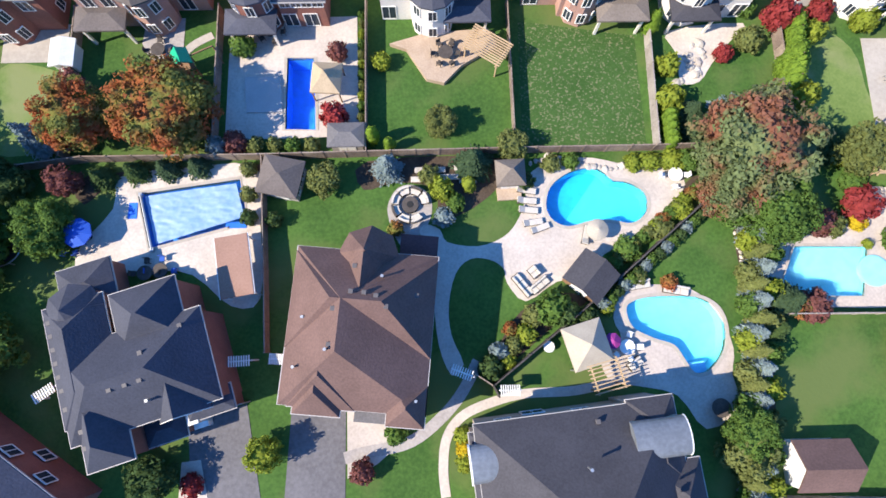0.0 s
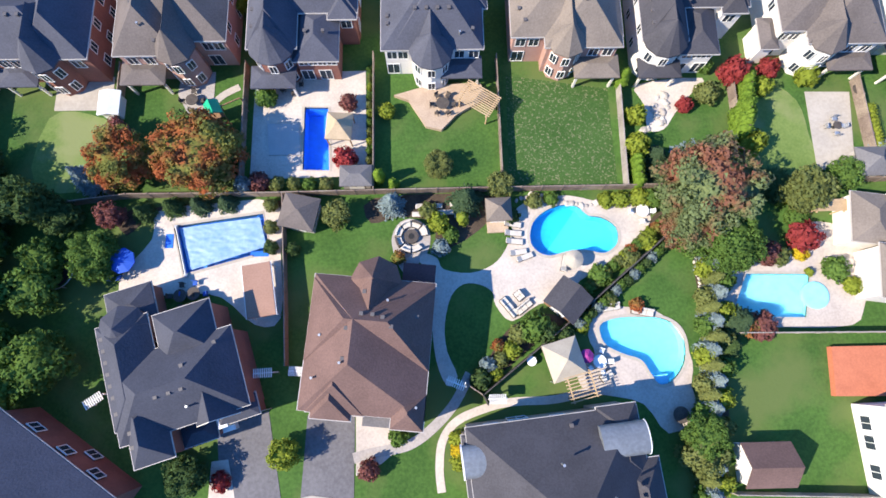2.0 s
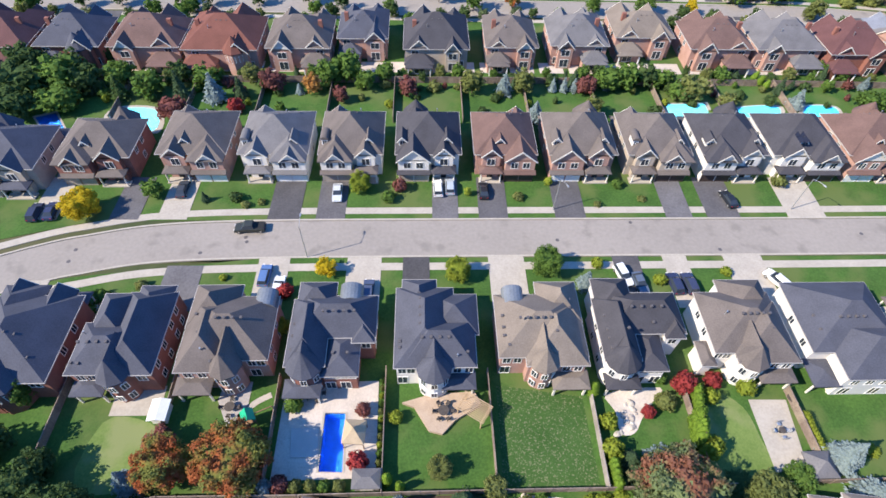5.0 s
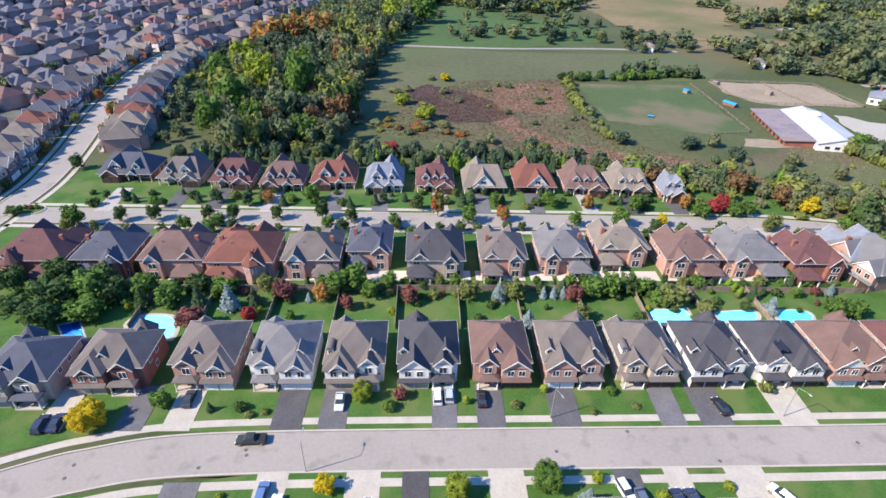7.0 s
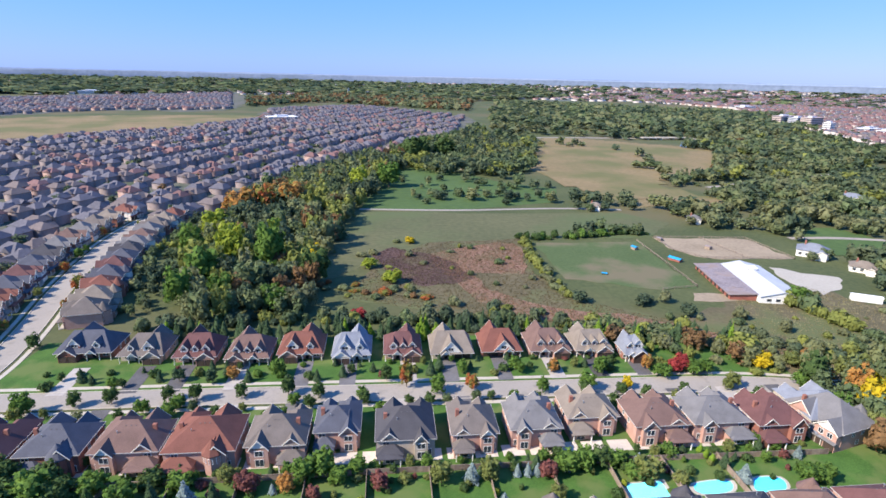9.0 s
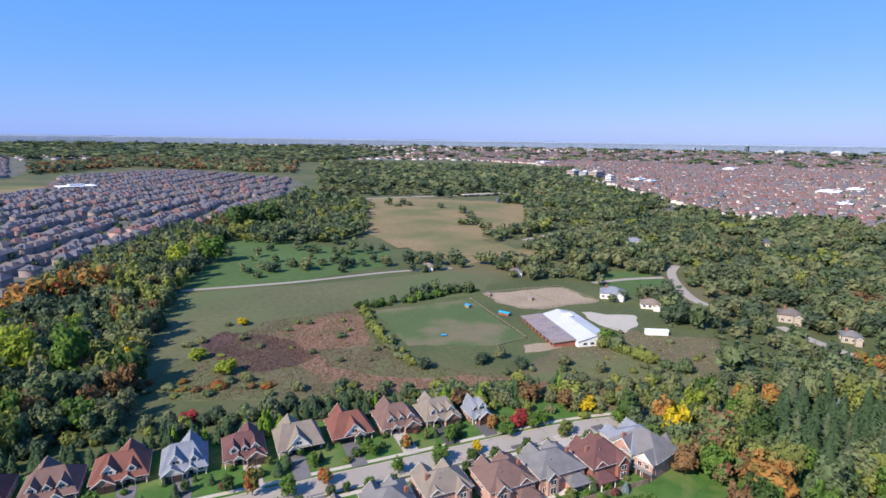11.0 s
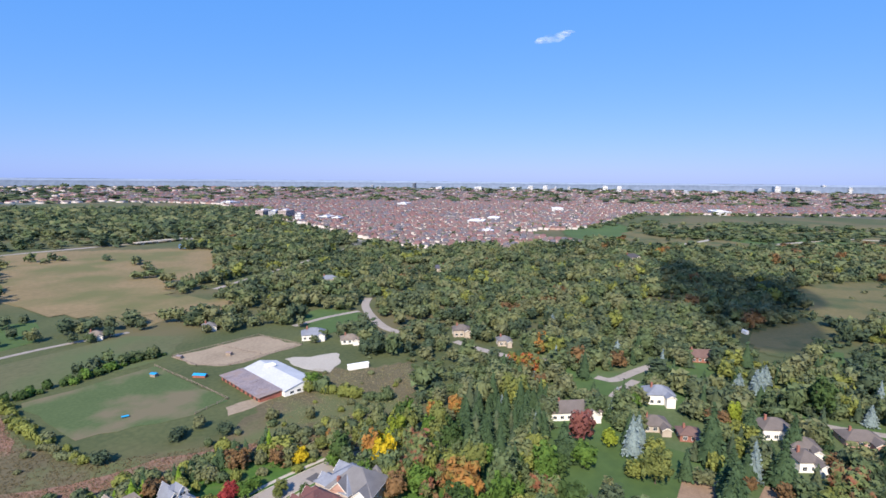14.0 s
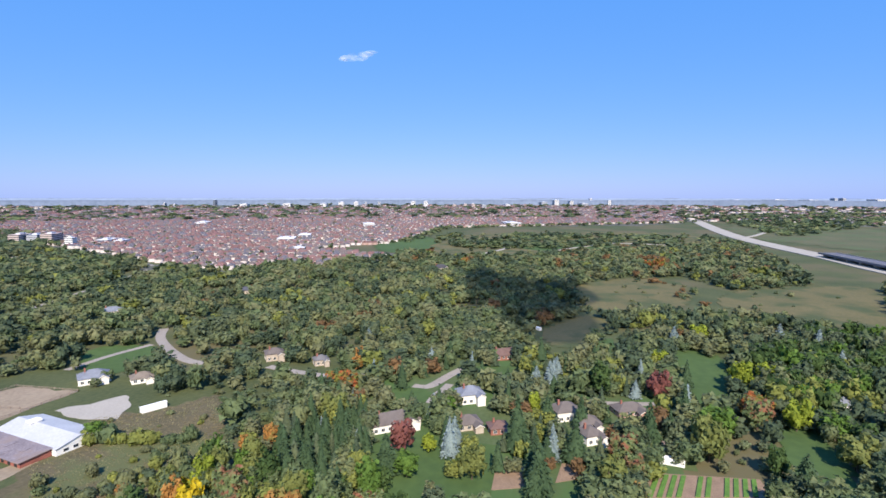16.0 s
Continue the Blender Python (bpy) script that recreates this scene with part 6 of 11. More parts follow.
def gazebo(label, x, y, rz, w, d, hgt, cloth, top=1.4, tiers=1, posts=STEEL):
    h = thing("gazebo", label, "gazebo", x, y, 0.15, rz)
    for sx in (-1, 1):
        for sy in (-1, 1):
            house_part(h, "post", posts, box, sx * (w / 2 - 0.15) - 0.06, sy * (d / 2 - 0.15) - 0.06, 0, sx * (w / 2 - 0.15) + 0.06, sy * (d / 2 - 0.15) + 0.06, hgt)
    bm = bmesh.new()
    ring = [bm.verts.new((sx * w / 2, sy * d / 2, hgt)) for sx, sy in ((-1, -1), (1, -1), (1, 1), (-1, 1))]
    skirt = [bm.verts.new((v.co.x, v.co.y, hgt - 0.25)) for v in ring]
    tip = bm.verts.new((0, 0, hgt + top))
    for i in range(4):
        bm.faces.new((ring[i], ring[(i + 1) % 4], tip)), bm.faces.new((skirt[i], skirt[(i + 1) % 4], ring[(i + 1) % 4], ring[i]))
    part("canopy", bm, cloth, h)
    if tiers > 1:
        vb = bmesh.new()
        a = [vb.verts.new((sx * w * 0.14, sy * d * 0.14, hgt + top * 0.86)) for sx, sy in ((-1, -1), (1, -1), (1, 1), (-1, 1))]
        t2 = vb.verts.new((0, 0, hgt + top * 1.25))
        for i in range(4):
            vb.faces.new((a[i], a[(i + 1) % 4], t2))
        vb.faces.new(a[::-1])
        part("vent_cap", vb, cloth, h)
    return h


CREAM_CLOTH = surface("cream_canvas", (0.44, 0.39, 0.31), (0.36, 0.315, 0.25), 0.8, 8, 0.8, 0.05)
TAN_CLOTH = surface("tan_shingle_canvas", (0.46, 0.36, 0.24), (0.36, 0.28, 0.18), 0.8, 8, 0.8, 0.1)
gazebo("square gazebo with a cream canvas roof", 14.0, 0.2, 16, 3.9, 4.2, 2.4, CREAM_CLOTH, 1.5)
gazebo("wooden gazebo with a two-tiered tan roof beside the lap pool", -11.0, 27.9, -4, 3.1, 3.4, 2.3, TAN_CLOTH, 1.2, 2, BROWN_WOOD)
aw = thing("patio_awning", "flat brown patio roof on posts beside the house", "awning", -19.4, 8.4, 0.15, 9)
house_part(aw, "roof_panel", surface("brown_panel_roof", (0.34, 0.20, 0.145), (0.27, 0.155, 0.11), 0.4, 5, 0.7, 0.05), box, -1.6, -3.0, 2.5, 1.6, 3.0, 2.66, 0.03)
for sx in (-1.45, 1.45):
    for sy in (-2.8, 2.8):
        house_part(aw, "post", WHITE, box, sx - 0.06, sy - 0.06, 0, sx + 0.06, sy + 0.06, 2.5)
    house_part(aw, "gutter", WHITE, box, sx + (0.15 if sx > 0 else -0.23), -3.02, 2.48, sx + (0.23 if sx > 0 else -0.15), 3.02, 2.6)


def pergola(label, x, y, rz, w, d, hgt, n, material):
    h = thing("pergola", label, "pergola", x, y, 0.12, rz)
    for sx in (-1, 1):
        for sy in (-1, 1):
            house_part(h, "post", material, box, sx * w / 2 - 0.07, sy * d / 2 - 0.07, 0, sx * w / 2 + 0.07, sy * d / 2 + 0.07, hgt)
        house_part(h, "beam", material, box, sx * w / 2 - 0.06, -d / 2 - 0.4, hgt, sx * w / 2 + 0.06, d / 2 + 0.4, hgt + 0.18)
    for i in range(n):
        yy = -d / 2 - 0.2 + i * (d + 0.4) / (n - 1)
        house_part(h, "rafter", material, box, -w / 2 - 0.4, yy - 0.05, hgt + 0.18, w / 2 + 0.4, yy + 0.05, hgt + 0.32)
    return h


PERGOLA_WOOD = surface("pergola_wood", (0.50, 0.36, 0.22), (0.38, 0.27, 0.16), 0.8, 6, 0.8, 0.1)
pergola("wooden pergola over the garden steps", 15.7, -2.7, 14, 2.6, 2.2, 2.3, 8, PERGOLA_WOOD)
pergola("wooden pergola over the deck", 5.7, 31.0, -33, 3.8, 2.4, 2.5, 11, PERGOLA_WOOD)
pergola("small wooden arbour by the patio", 46.1, 17.1, 0, 3.2, 0.9, 2.1, 12, PERGOLA_WOOD)
slab("deck", [(-4.6, 32.7), (-2.8, 32.0), (-0.7, 28.5), (1.2, 28.0), (3.1, 30.0), (7.0, 32.3), (6.1, 34.3), (-0.6, 33.9)], 0, 0.7, DECK_WOOD, "raised wooden deck behind the house", "deck")
slab("pool_cover_box", [(-20.2, 29.3), (-16.3, 29.2), (-16.0, 25.2), (-19.8, 25.2)], 0, 0.32, plain("pale_vinyl", (0.40, 0.385, 0.37), 0.6), "pale grey vinyl cover lying beside the lap pool", "cover", "")

# ---------------------------------------------------------------- garden furniture
CUSHION = surface("cream_cushion", (0.56, 0.52, 0.45), (0.45, 0.41, 0.36), 2, 12, 0.9, 0.05)
WICKER = surface("dark_wicker", (0.10, 0.085, 0.075), (0.05, 0.042, 0.038), 2, 14, 0.8, 0.3)


def lounger(x, y, rz, z=0.16):
    h = thing("sun_lounger", "wicker sun lounger with a cream cushion beside the pool", "lounger", x, y, z, rz, "sun loungers by the kidney pool")
    house_part(h, "frame", WICKER, box, -0.34, -1.0, 0.2, 0.34, 1.0, 0.3, 0.02)
    for sx in (-0.3, 0.3):
        for sy in (-0.9, 0.9):
            house_part(h, "leg", WICKER, box, sx - 0.03, sy - 0.03, 0, sx + 0.03, sy + 0.03, 0.2)
    house_part(h, "mattress", CUSHION, box, -0.31, -0.98, 0.3, 0.31, 0.45, 0.4, 0.03)
    bm = bmesh.new()
    prof = [(0.45, 0.3), (1.05, 0.62), (1.0, 0.72), (0.42, 0.42)]
    a, b = [bm.verts.new((-0.31, py, pz)) for py, pz in prof], [bm.verts.new((0.31, py, pz)) for py, pz in prof]
    for i in range(4):
        bm.faces.new((a[i], a[(i + 1) % 4], b[(i + 1) % 4], b[i]))
    bm.faces.new(a), bm.faces.new(b[::-1])
    part("backrest", bm, CUSHION, h)


for p, r in (((9.4, 16.0), 80), ((9.4, 14.9), 84), ((9.5, 13.9), 84), ((9.9, 12.6), 98), ((10.6, 12.0), 110), ((15.2, 11.2), 165)):
    lounger(*p, r)


def umbrella(label, x, y, cloth, r=1.5, hgt=2.5, n=8):
    h = thing("parasol", label, "parasol", x, y, 0.16, (x * 31) % 45)
    house_part(h, "pole", STEEL, cyl, 0, 0, 0.06, hgt, 0.03, 0.03, 8)
    house_part(h, "base", BLACK, cyl, 0, 0, 0, 0.1, 0.3, 0.25, 12)
    bm = bmesh.new()
    a = [bm.verts.new((r * math.cos(i * math.tau / n), r * math.sin(i * math.tau / n), hgt - 0.45)) for i in range(n)]
    b = [bm.verts.new((v.co.x, v.co.y, hgt - 0.6)) for v in a]
    t = bm.verts.new((0, 0, hgt + 0.05))
    for i in range(n):
        bm.faces.new((a[i], a[(i + 1) % n], t)), bm.faces.new((b[i], b[(i + 1) % n], a[(i + 1) % n], a[i]))
    part("canopy", bm, cloth, h)


umbrella("round cream parasol beside the kidney pool", 16.0, 11.4, CREAM_CLOTH, 1.1, 2.1, 14)
BLUE_CLOTH = plain("royal_blue_canvas", (0.02, 0.09, 0.45), 0.7)
umbrella("royal blue parasol over a garden table", -35.1, 12.1, BLUE_CLOTH, 1.5)
umbrella("purple parasol in the gazebo's shade", 16.6, 0.5, plain("purple_canvas", (0.30, 0.04, 0.22), 0.7), 0.8, 2.2)


def table_set(label, x, y, rz, n=6, z=0.16, r=0.75, top=None, chair=None):
    t = thing("garden_table", label, "table", x, y, z, rz)
    house_part(t, "tabletop", top or WICKER, cyl, 0, 0, 0.68, 0.74, r, r, 20)
    house_part(t, "pedestal", BLACK, cyl, 0, 0, 0, 0.68, 0.22, 0.08, 10)
    for i in range(n):
        a = math.tau * i / n
        c = thing("garden_chair", "garden chair drawn up to the outdoor table", "chair", x + (r + 0.5) * math.cos(a), y + (r + 0.5) * math.sin(a), z, math.degrees(a) - 90, "chairs round the outdoor table")
        m = chair or WICKER
        house_part(c, "seat", m, box, -0.27, -0.27, 0.4, 0.27, 0.27, 0.48, 0.02)
        house_part(c, "backrest", m, box, -0.27, 0.22, 0.48, 0.27, 0.29, 0.95, 0.02)
        for sx in (-0.23, 0.23):
            for sy in (-0.23, 0.23):
                house_part(c, "leg", m, box, sx - 0.025, sy - 0.025, 0, sx + 0.025, sy + 0.025, 0.4)


BLUE_SEAT = plain("blue_cushion", (0.03, 0.10, 0.40), 0.8)
table_set("round garden table on the patio", -36.7, 11.5, 10, 6, chair=BLUE_SEAT)
table_set("dark round dining table on the deck", 1.4, 31.2, 0, 6, 0.7, 0.8)
table_set("white garden table beside the gazebo", 18.3, -0.1, 20, 5, top=WHITE, chair=WHITE)
table_set("dark round table on the shaded patio", -17.4, 34.4, 0, 5)
table_set("garden table with white and blue seats", 24.8, 17.3, 0, 4, top=WHITE, chair=WHITE)
table_set("round dark fire table on the shaded patio", 26.8, -6.0, 0, 0, r=0.9)
table_set("outdoor table on the pale court", 50.0, 27.8, 0, 4, r=0.5, chair=STEEL)
table_set("table on the shaded patio behind the house", -28.9, 8.2, 0, 4)
table_set("table on the shaded patio behind the house", -27.4, 8.4, 0, 4, chair=BLUE_SEAT)
table_set("table on the stone patio behind the house", -29.4, 32.4, 0, 4)
table_set("round stone fire bowl on the court", 53.5, 32.6, 0, 0, r=0.7)

fp = thing("fire_pit_seat", "ring of cream cushioned seats round a dark fire table", "sofa", -2.6, 14.7, 0.15, 0)
house_part(fp, "fire_table", WICKER, cyl, 0, 0, 0, 0.5, 0.85, 0.85, 24)
house_part(fp, "burner", BLACK, cyl, 0, 0, 0.5, 0.53, 0.35, 0.35, 16)
for i in range(7):
    a0, a1 = math.tau * i / 8 + 0.06, math.tau * (i + 1) / 8 - 0.06

    def wedge(bm, r0, r1, z0, z1, a0=a0, a1=a1):
        pts = [(r0 * math.cos(a0 + (a1 - a0) * k / 4), r0 * math.sin(a0 + (a1 - a0) * k / 4)) for k in range(5)] + [(r1 * math.cos(a1 - (a1 - a0) * k / 4), r1 * math.sin(a1 - (a1 - a0) * k / 4)) for k in range(5)]
        prism(bm, pts, z0, z1)

    house_part(fp, "seat_base", WICKER, wedge, 1.15, 1.95, 0, 0.32)
    house_part(fp, "seat_cushion", CUSHION, wedge, 1.18, 1.70, 0.32, 0.46)
    house_part(fp, "back_cushion", WICKER if i % 3 == 1 else CUSHION, wedge, 1.72, 1.93, 0.32, 0.8)


def sofa_set(label, x, y, rz, w, z=0.16):
    h = thing("garden_sofa", label, "sofa", x, y, z, rz)
    house_part(h, "base", WICKER, box, -w / 2, -0.45, 0, w / 2, 0.45, 0.3, 0.03)
    k = max(2, round(w / 0.75))
    for i in range(k):
        x0 = -w / 2 + 0.05 + i * (w - 0.1) / k
        house_part(h, "seat_cushion", CUSHION, box, x0, -0.42, 0.3, x0 + (w - 0.1) / k - 0.03, 0.2, 0.45, 0.04)
        house_part(h, "back_cushion", CUSHION, box, x0, 0.2, 0.3, x0 + (w - 0.1) / k - 0.03, 0.42, 0.75, 0.04)


sofa_set("cream cushioned garden sofa on the patio", 8.5, 6.2, 128, 2.6)
sofa_set("cream cushioned garden sofa on the patio", 10.2, 6.2, 38, 2.2)
sofa_set("small cream garden sofa on the patio", 9.7, 7.5, -52, 1.2)
sofa_set("cream cushioned bench beside the pool", 23.8, 5.4, -12, 2.6)
sofa_set("pale garden sofa behind the pool", 20.1, 6.0, 8, 2.4)
sofa_set("white garden bench in the sun", 19.1, -1.7, 35, 1.6)

# trampoline and play set
tr = thing("trampoline", "round garden trampoline with a dark mat in the shade", "trampoline", -43.4, 11.3, 0.1)
house_part(tr, "mat", BLACK, cyl, 0, 0, 0.78, 0.82, 1.9, 1.9, 28)
bm = bmesh.new()
for i in range(28):
    a, b = math.tau * i / 28, math.tau * (i + 1) / 28
    rod(bm, (2.15 * math.cos(a), 2.15 * math.sin(a), 0.82), (2.15 * math.cos(b), 2.15 * math.sin(b), 0.82), 0.07, 5)
part("rim", bm, STEEL, tr)
for i in range(6):
    a = math.tau * i / 6
    house_part(tr, "leg", STEEL, cyl, 2.15 * math.cos(a), 2.15 * math.sin(a), 0, 0.8, 0.05, 0.05, 6)
ps = thing("play_set", "wooden play set with a green slide and canopy", "play set", -26.0, 30.3, 0.1, 25)
GREEN_PLASTIC = plain("green_plastic", (0.01, 0.36, 0.19), 0.45)
for sx in (-0.7, 0.7):
    for sy in (-0.7, 0.7):
        house_part(ps, "post", BROWN_WOOD, box, sx - 0.06, sy - 0.06, 0, sx + 0.06, sy + 0.06, 2.6)
house_part(ps, "platform", BROWN_WOOD, box, -0.8, -0.8, 1.2, 0.8, 0.8, 1.3)
bm = bmesh.new()
gable(bm, None, 0, -0.9, 0.9, 0.8, 2.6, 0.9, 0.1)
part("canopy", bm, GREEN_PLASTIC, ps)
bm = bmesh.new()
for q in ((-0.3, 0.3, 0.0), (-0.36, -0.3, 0.15), (0.3, 0.36, 0.15)):
    v = [bm.verts.new(p) for p in ((-0.8, q[0], 1.25), (-2.9, q[0], 0.2), (-2.9, q[1], 0.2), (-0.8, q[1], 1.25), (-0.8, q[0], 1.32 + q[2]), (-2.9, q[0], 0.27 + q[2]), (-2.9, q[1], 0.27 + q[2]), (-0.8, q[1], 1.32 + q[2]))]
    for f in ((0, 1, 2, 3), (4, 5, 6, 7), (0, 1, 5, 4), (1, 2, 6, 5), (2, 3, 7, 6), (3, 0, 4, 7)):
        bm.faces.new([v[i] for i in f])
part("slide", bm, GREEN_PLASTIC, ps)
house_part(ps, "swing_beam", BROWN_WOOD, box, 0.8, -0.06, 2.2, 3.4, 0.06, 2.34)
for sy in (-0.8, 0.8):
    bm = bmesh.new()
    rod(bm, (3.4, 0, 2.25), (3.4, sy, 0), 0.06)
    part("swing_leg", bm, BROWN_WOOD, ps)
# planters and rocks
for i, (x, y, r) in enumerate([(10.7, 0.1, 0.55)]):
    pl = thing("round_table", "round white garden table on the lawn", "table", x, y, 0.1)
    house_part(pl, "tabletop", WHITE, cyl, 0, 0, 0.66, 0.72, r, r, 20)
    house_part(pl, "pedestal", WHITE, cyl, 0, 0, 0, 0.66, 0.2, 0.1, 10)
ROCKS = {}


def rock(x, y, r, z=0.12):
    k = int(abs(x * 13 + y * 7)) % 4
    if k not in ROCKS:
        bm = bmesh.new()
        bmesh.ops.create_icosphere(bm, subdivisions=2, radius=1)
        for v in bm.verts:
            v.co *= 1 + 0.35 * noise.noise(v.co * 1.3 + Vector((k * 5, 0, 0)))
            v.co.z *= 0.55
        ROCKS[k] = mesh_bm("rock", bm, ROCK)
    o = new("garden_rock", ROCKS[k])
    o.matrix_basis = pose(x, y, z + r * 0.15, 0, 0, x * 97 % 360) @ Matrix.Diagonal((r, r * 0.8, r, 1))
    tagged(o, "pale weathered boulder edging the garden", "rock", "boulders edging the gardens")


rr = random.Random(4)
for i in range(26):
    u = i / 25
    rock(10.0 + u * 15, 19.1 + 0.6 * math.sin(u * 9) - 0.6 * u + rr.uniform(-0.2, 0.2), rr.uniform(0.25, 0.5))
for i in range(14):
    p = Vector((29.3, 32.6)).lerp(Vector((27.1, 27.9)), i / 13)
    rock(p.x + rr.uniform(-1.2, 1.2), p.y + rr.uniform(-0.5, 0.5), rr.uniform(0.3, 0.6))
for i in range(16):
    p = Vector((38.4, 32.5)).lerp(Vector((37.6, 24.8)), i / 15)
    rock(p.x + rr.uniform(-0.2, 0.2), p.y, rr.uniform(0.18, 0.3))
for i in range(10):
    p = Vector((30.7, 11.6)).lerp(Vector((30.8, 7.1)), i / 9)
    rock(p.x + rr.uniform(-0.15, 0.15), p.y, rr.uniform(0.2, 0.3))
for q in ((-0.5, 18.4, 3.2), (1.6, 17.6, 2.4), (-1.4, 17.4, 2.2), (3.0, 18.6, 2.0), (3.4, 17.2, 1.8)):
    st = new("stone_bench", None)
    st.matrix_basis = pose(q[0], q[1], 0.12)
    tagged(st, "weathered stone ledge in the planting bed", "bench")
    house_part(st, "slab", ROCK, box, -q[2] / 2, -0.3, 0.25, q[2] / 2, 0.3, 0.42, 0.04)
    for s in (-1, 1):
        house_part(st, "support", ROCK, box, s * q[2] * 0.35 - 0.15, -0.22, 0, s * q[2] * 0.35 + 0.15, 0.22, 0.25)

# ---------------------------------------------------------------- street furniture and cars
lamp = thing("street_lamp", "tall grey street lamp beside the kerb", "street lamp", -22.1, 60.2, 0.1)
house_part(lamp, "pole", STEEL, cyl, 0, 0, 0, 8.2, 0.09, 0.06, 10)
bm = bmesh.new()
for i in range(6):
    rod(bm, (0, i * 0.35, 8.1 + 0.5 * math.sin(i * 0.26)), (0, (i + 1) * 0.35, 8.1 + 0.5 * math.sin((i + 1) * 0.26)), 0.045)
part("arm", bm, STEEL, lamp)
house_part(lamp, "lamp_head", STEEL, box, -0.13, 2.0, 8.5, 0.13, 2.7, 8.66, 0.04)
copy_thing(lamp, pose(23.6, 71.6, 0.1, 0, 0, 200))
copy_thing(lamp, pose(70.7, 71.6, 0.1, 0, 0, 200))


def wheel_mesh():
    if "tyre" not in WINDOWS:
        a, b = bmesh.new(), bmesh.new()
        cyl(a, 0, 0, -0.11, 0.11, 0.34, 0.34, 18)
        cyl(b, 0, 0, -0.12, 0.12, 0.21, 0.21, 12)
        WINDOWS["tyre"], WINDOWS["rim"] = mesh_bm("tyre", a, BLACK), mesh_bm("rim", b, STEEL)
    return WINDOWS["tyre"], WINDOWS["rim"]


def car(label, x, y, rz, paint, kind="sedan", z=0.14):
    """A car along its own x axis, 4.6 m long, or a 5.6 m pickup."""
    h = thing("car", label, "car", x, y, z, rz)
    L, W = (5.6, 1.95) if kind == "pickup" else (4.6, 1.82)
    P = plain("car_paint_" + str(len(bpy.data.materials)), paint, 0.25, 0.2)
    side = [(-L / 2, 0.42), (-L / 2 + 0.05, 0.95), (-L / 2 + 0.5, 1.02), (L / 2 - 1.3, 1.0), (L / 2 - 0.25, 0.86), (L / 2, 0.6), (L / 2, 0.3), (-L / 2, 0.3)]
    bm = bmesh.new()
    a, b = [bm.verts.new((px, -W / 2, pz)) for px, pz in side], [bm.verts.new((px, W / 2, pz)) for px, pz in side]
    for i in range(len(side)):
        bm.faces.new((a[i], a[(i + 1) % 8], b[(i + 1) % 8], b[i]))
    bm.faces.new(a), bm.faces.new(b[::-1])
    bmesh.ops.bevel(bm, geom=bm.edges[:], offset=0.07, segments=2, affect="EDGES")
    part("body", bm, P, h)
    if kind == "pickup":
        cab, roof = [(-0.9, 1.0), (-0.7, 1.75), (0.75, 1.75), (1.5, 1.02)], (-0.62, 0.7)
    elif kind == "suv":
        cab, roof = [(-2.2, 1.0), (-1.95, 1.62), (0.35, 1.65), (1.1, 1.0)], (-1.9, 0.3)
    else:
        cab, roof = [(-1.9, 1.0), (-1.15, 1.45), (0.2, 1.46), (1.05, 1.0)], (-1.05, 0.12)
    gb = bmesh.new()
    top = cab[1][1]
    lo = [gb.verts.new((px, s * (W / 2 - 0.08), 0.98)) for px, s in ((cab[0][0], -1), (cab[3][0], -1), (cab[3][0], 1), (cab[0][0], 1))]
    hi = [gb.verts.new((px, s * (W / 2 - 0.26), top)) for px, s in ((cab[1][0], -1), (cab[2][0], -1), (cab[2][0], 1), (cab[1][0], 1))]
    for i in range(4):
        gb.faces.new((lo[i], lo[(i + 1) % 4], hi[(i + 1) % 4], hi[i]))
    gb.faces.new(hi)
    part("glasshouse", gb, GLASSY, h)
    house_part(h, "roof", P, box, cab[1][0] - 0.02, -W / 2 + 0.24, top - 0.02, cab[2][0] + 0.02, W / 2 - 0.24, top + 0.05, 0.03)
    if kind == "pickup":
        house_part(h, "cargo_bed", BLACK, box, -L / 2 + 0.15, -W / 2 + 0.15, 0.9, -1.0, W / 2 - 0.15, 1.04)
    t, r = wheel_mesh()
    for sx in (-L / 2 + 0.85, L / 2 - 0.85):
        for sy in (-1, 1):
            wo = part("wheel", t, None, h, m=pose(sx, sy * (W / 2 - 0.08), 0.34, 90))
            part("rim", r, None, wo)
    for sy in (-0.62, 0.62):
        house_part(h, "headlight", WHITE, box, L / 2 - 0.12, sy - 0.18, 0.62, L / 2 + 0.005, sy + 0.18, 0.76, 0.02)
        house_part(h, "tail_light", plain("tail_red", (0.35, 0.01, 0.01), 0.3), box, -L / 2 - 0.005, sy - 0.15, 0.72, -L / 2 + 0.1, sy + 0.15, 0.86, 0.02)


car("dark grey pickup truck driving lane on the street", -33.3, 66.7, 183, (0.05, 0.055, 0.05), "pickup")
car("blue estate car parked on the driveway", -28.6, 55.8, 88, (0.12, 0.2, 0.38), "suv")
car("white car parked on the driveway", -25.9, 53.3, 88, (0.8, 0.8, 0.78))
car("silver car parked on the driveway", -18.2, 75.6, -88, (0.62, 0.65, 0.68))
car("white car parked on the driveway", 1.4, 76.9, 92, (0.82, 0.82, 0.8), "suv")
car("silver car parked on the driveway", 3.8, 77.4, 90, (0.45, 0.5, 0.55), "suv")
car("black car parked on the driveway", 10.4, 76.2, 90, (0.03, 0.03, 0.035))
car("black car parked on the driveway", 58.8, 73.8, 100, (0.025, 0.03, 0.04))
car("white car parked on the driveway", 33.4, 55.4, -75, (0.82, 0.82, 0.8), "suv")
car("grey-blue car parked on the driveway", 35.9, 53.7, -80, (0.12, 0.15, 0.2))
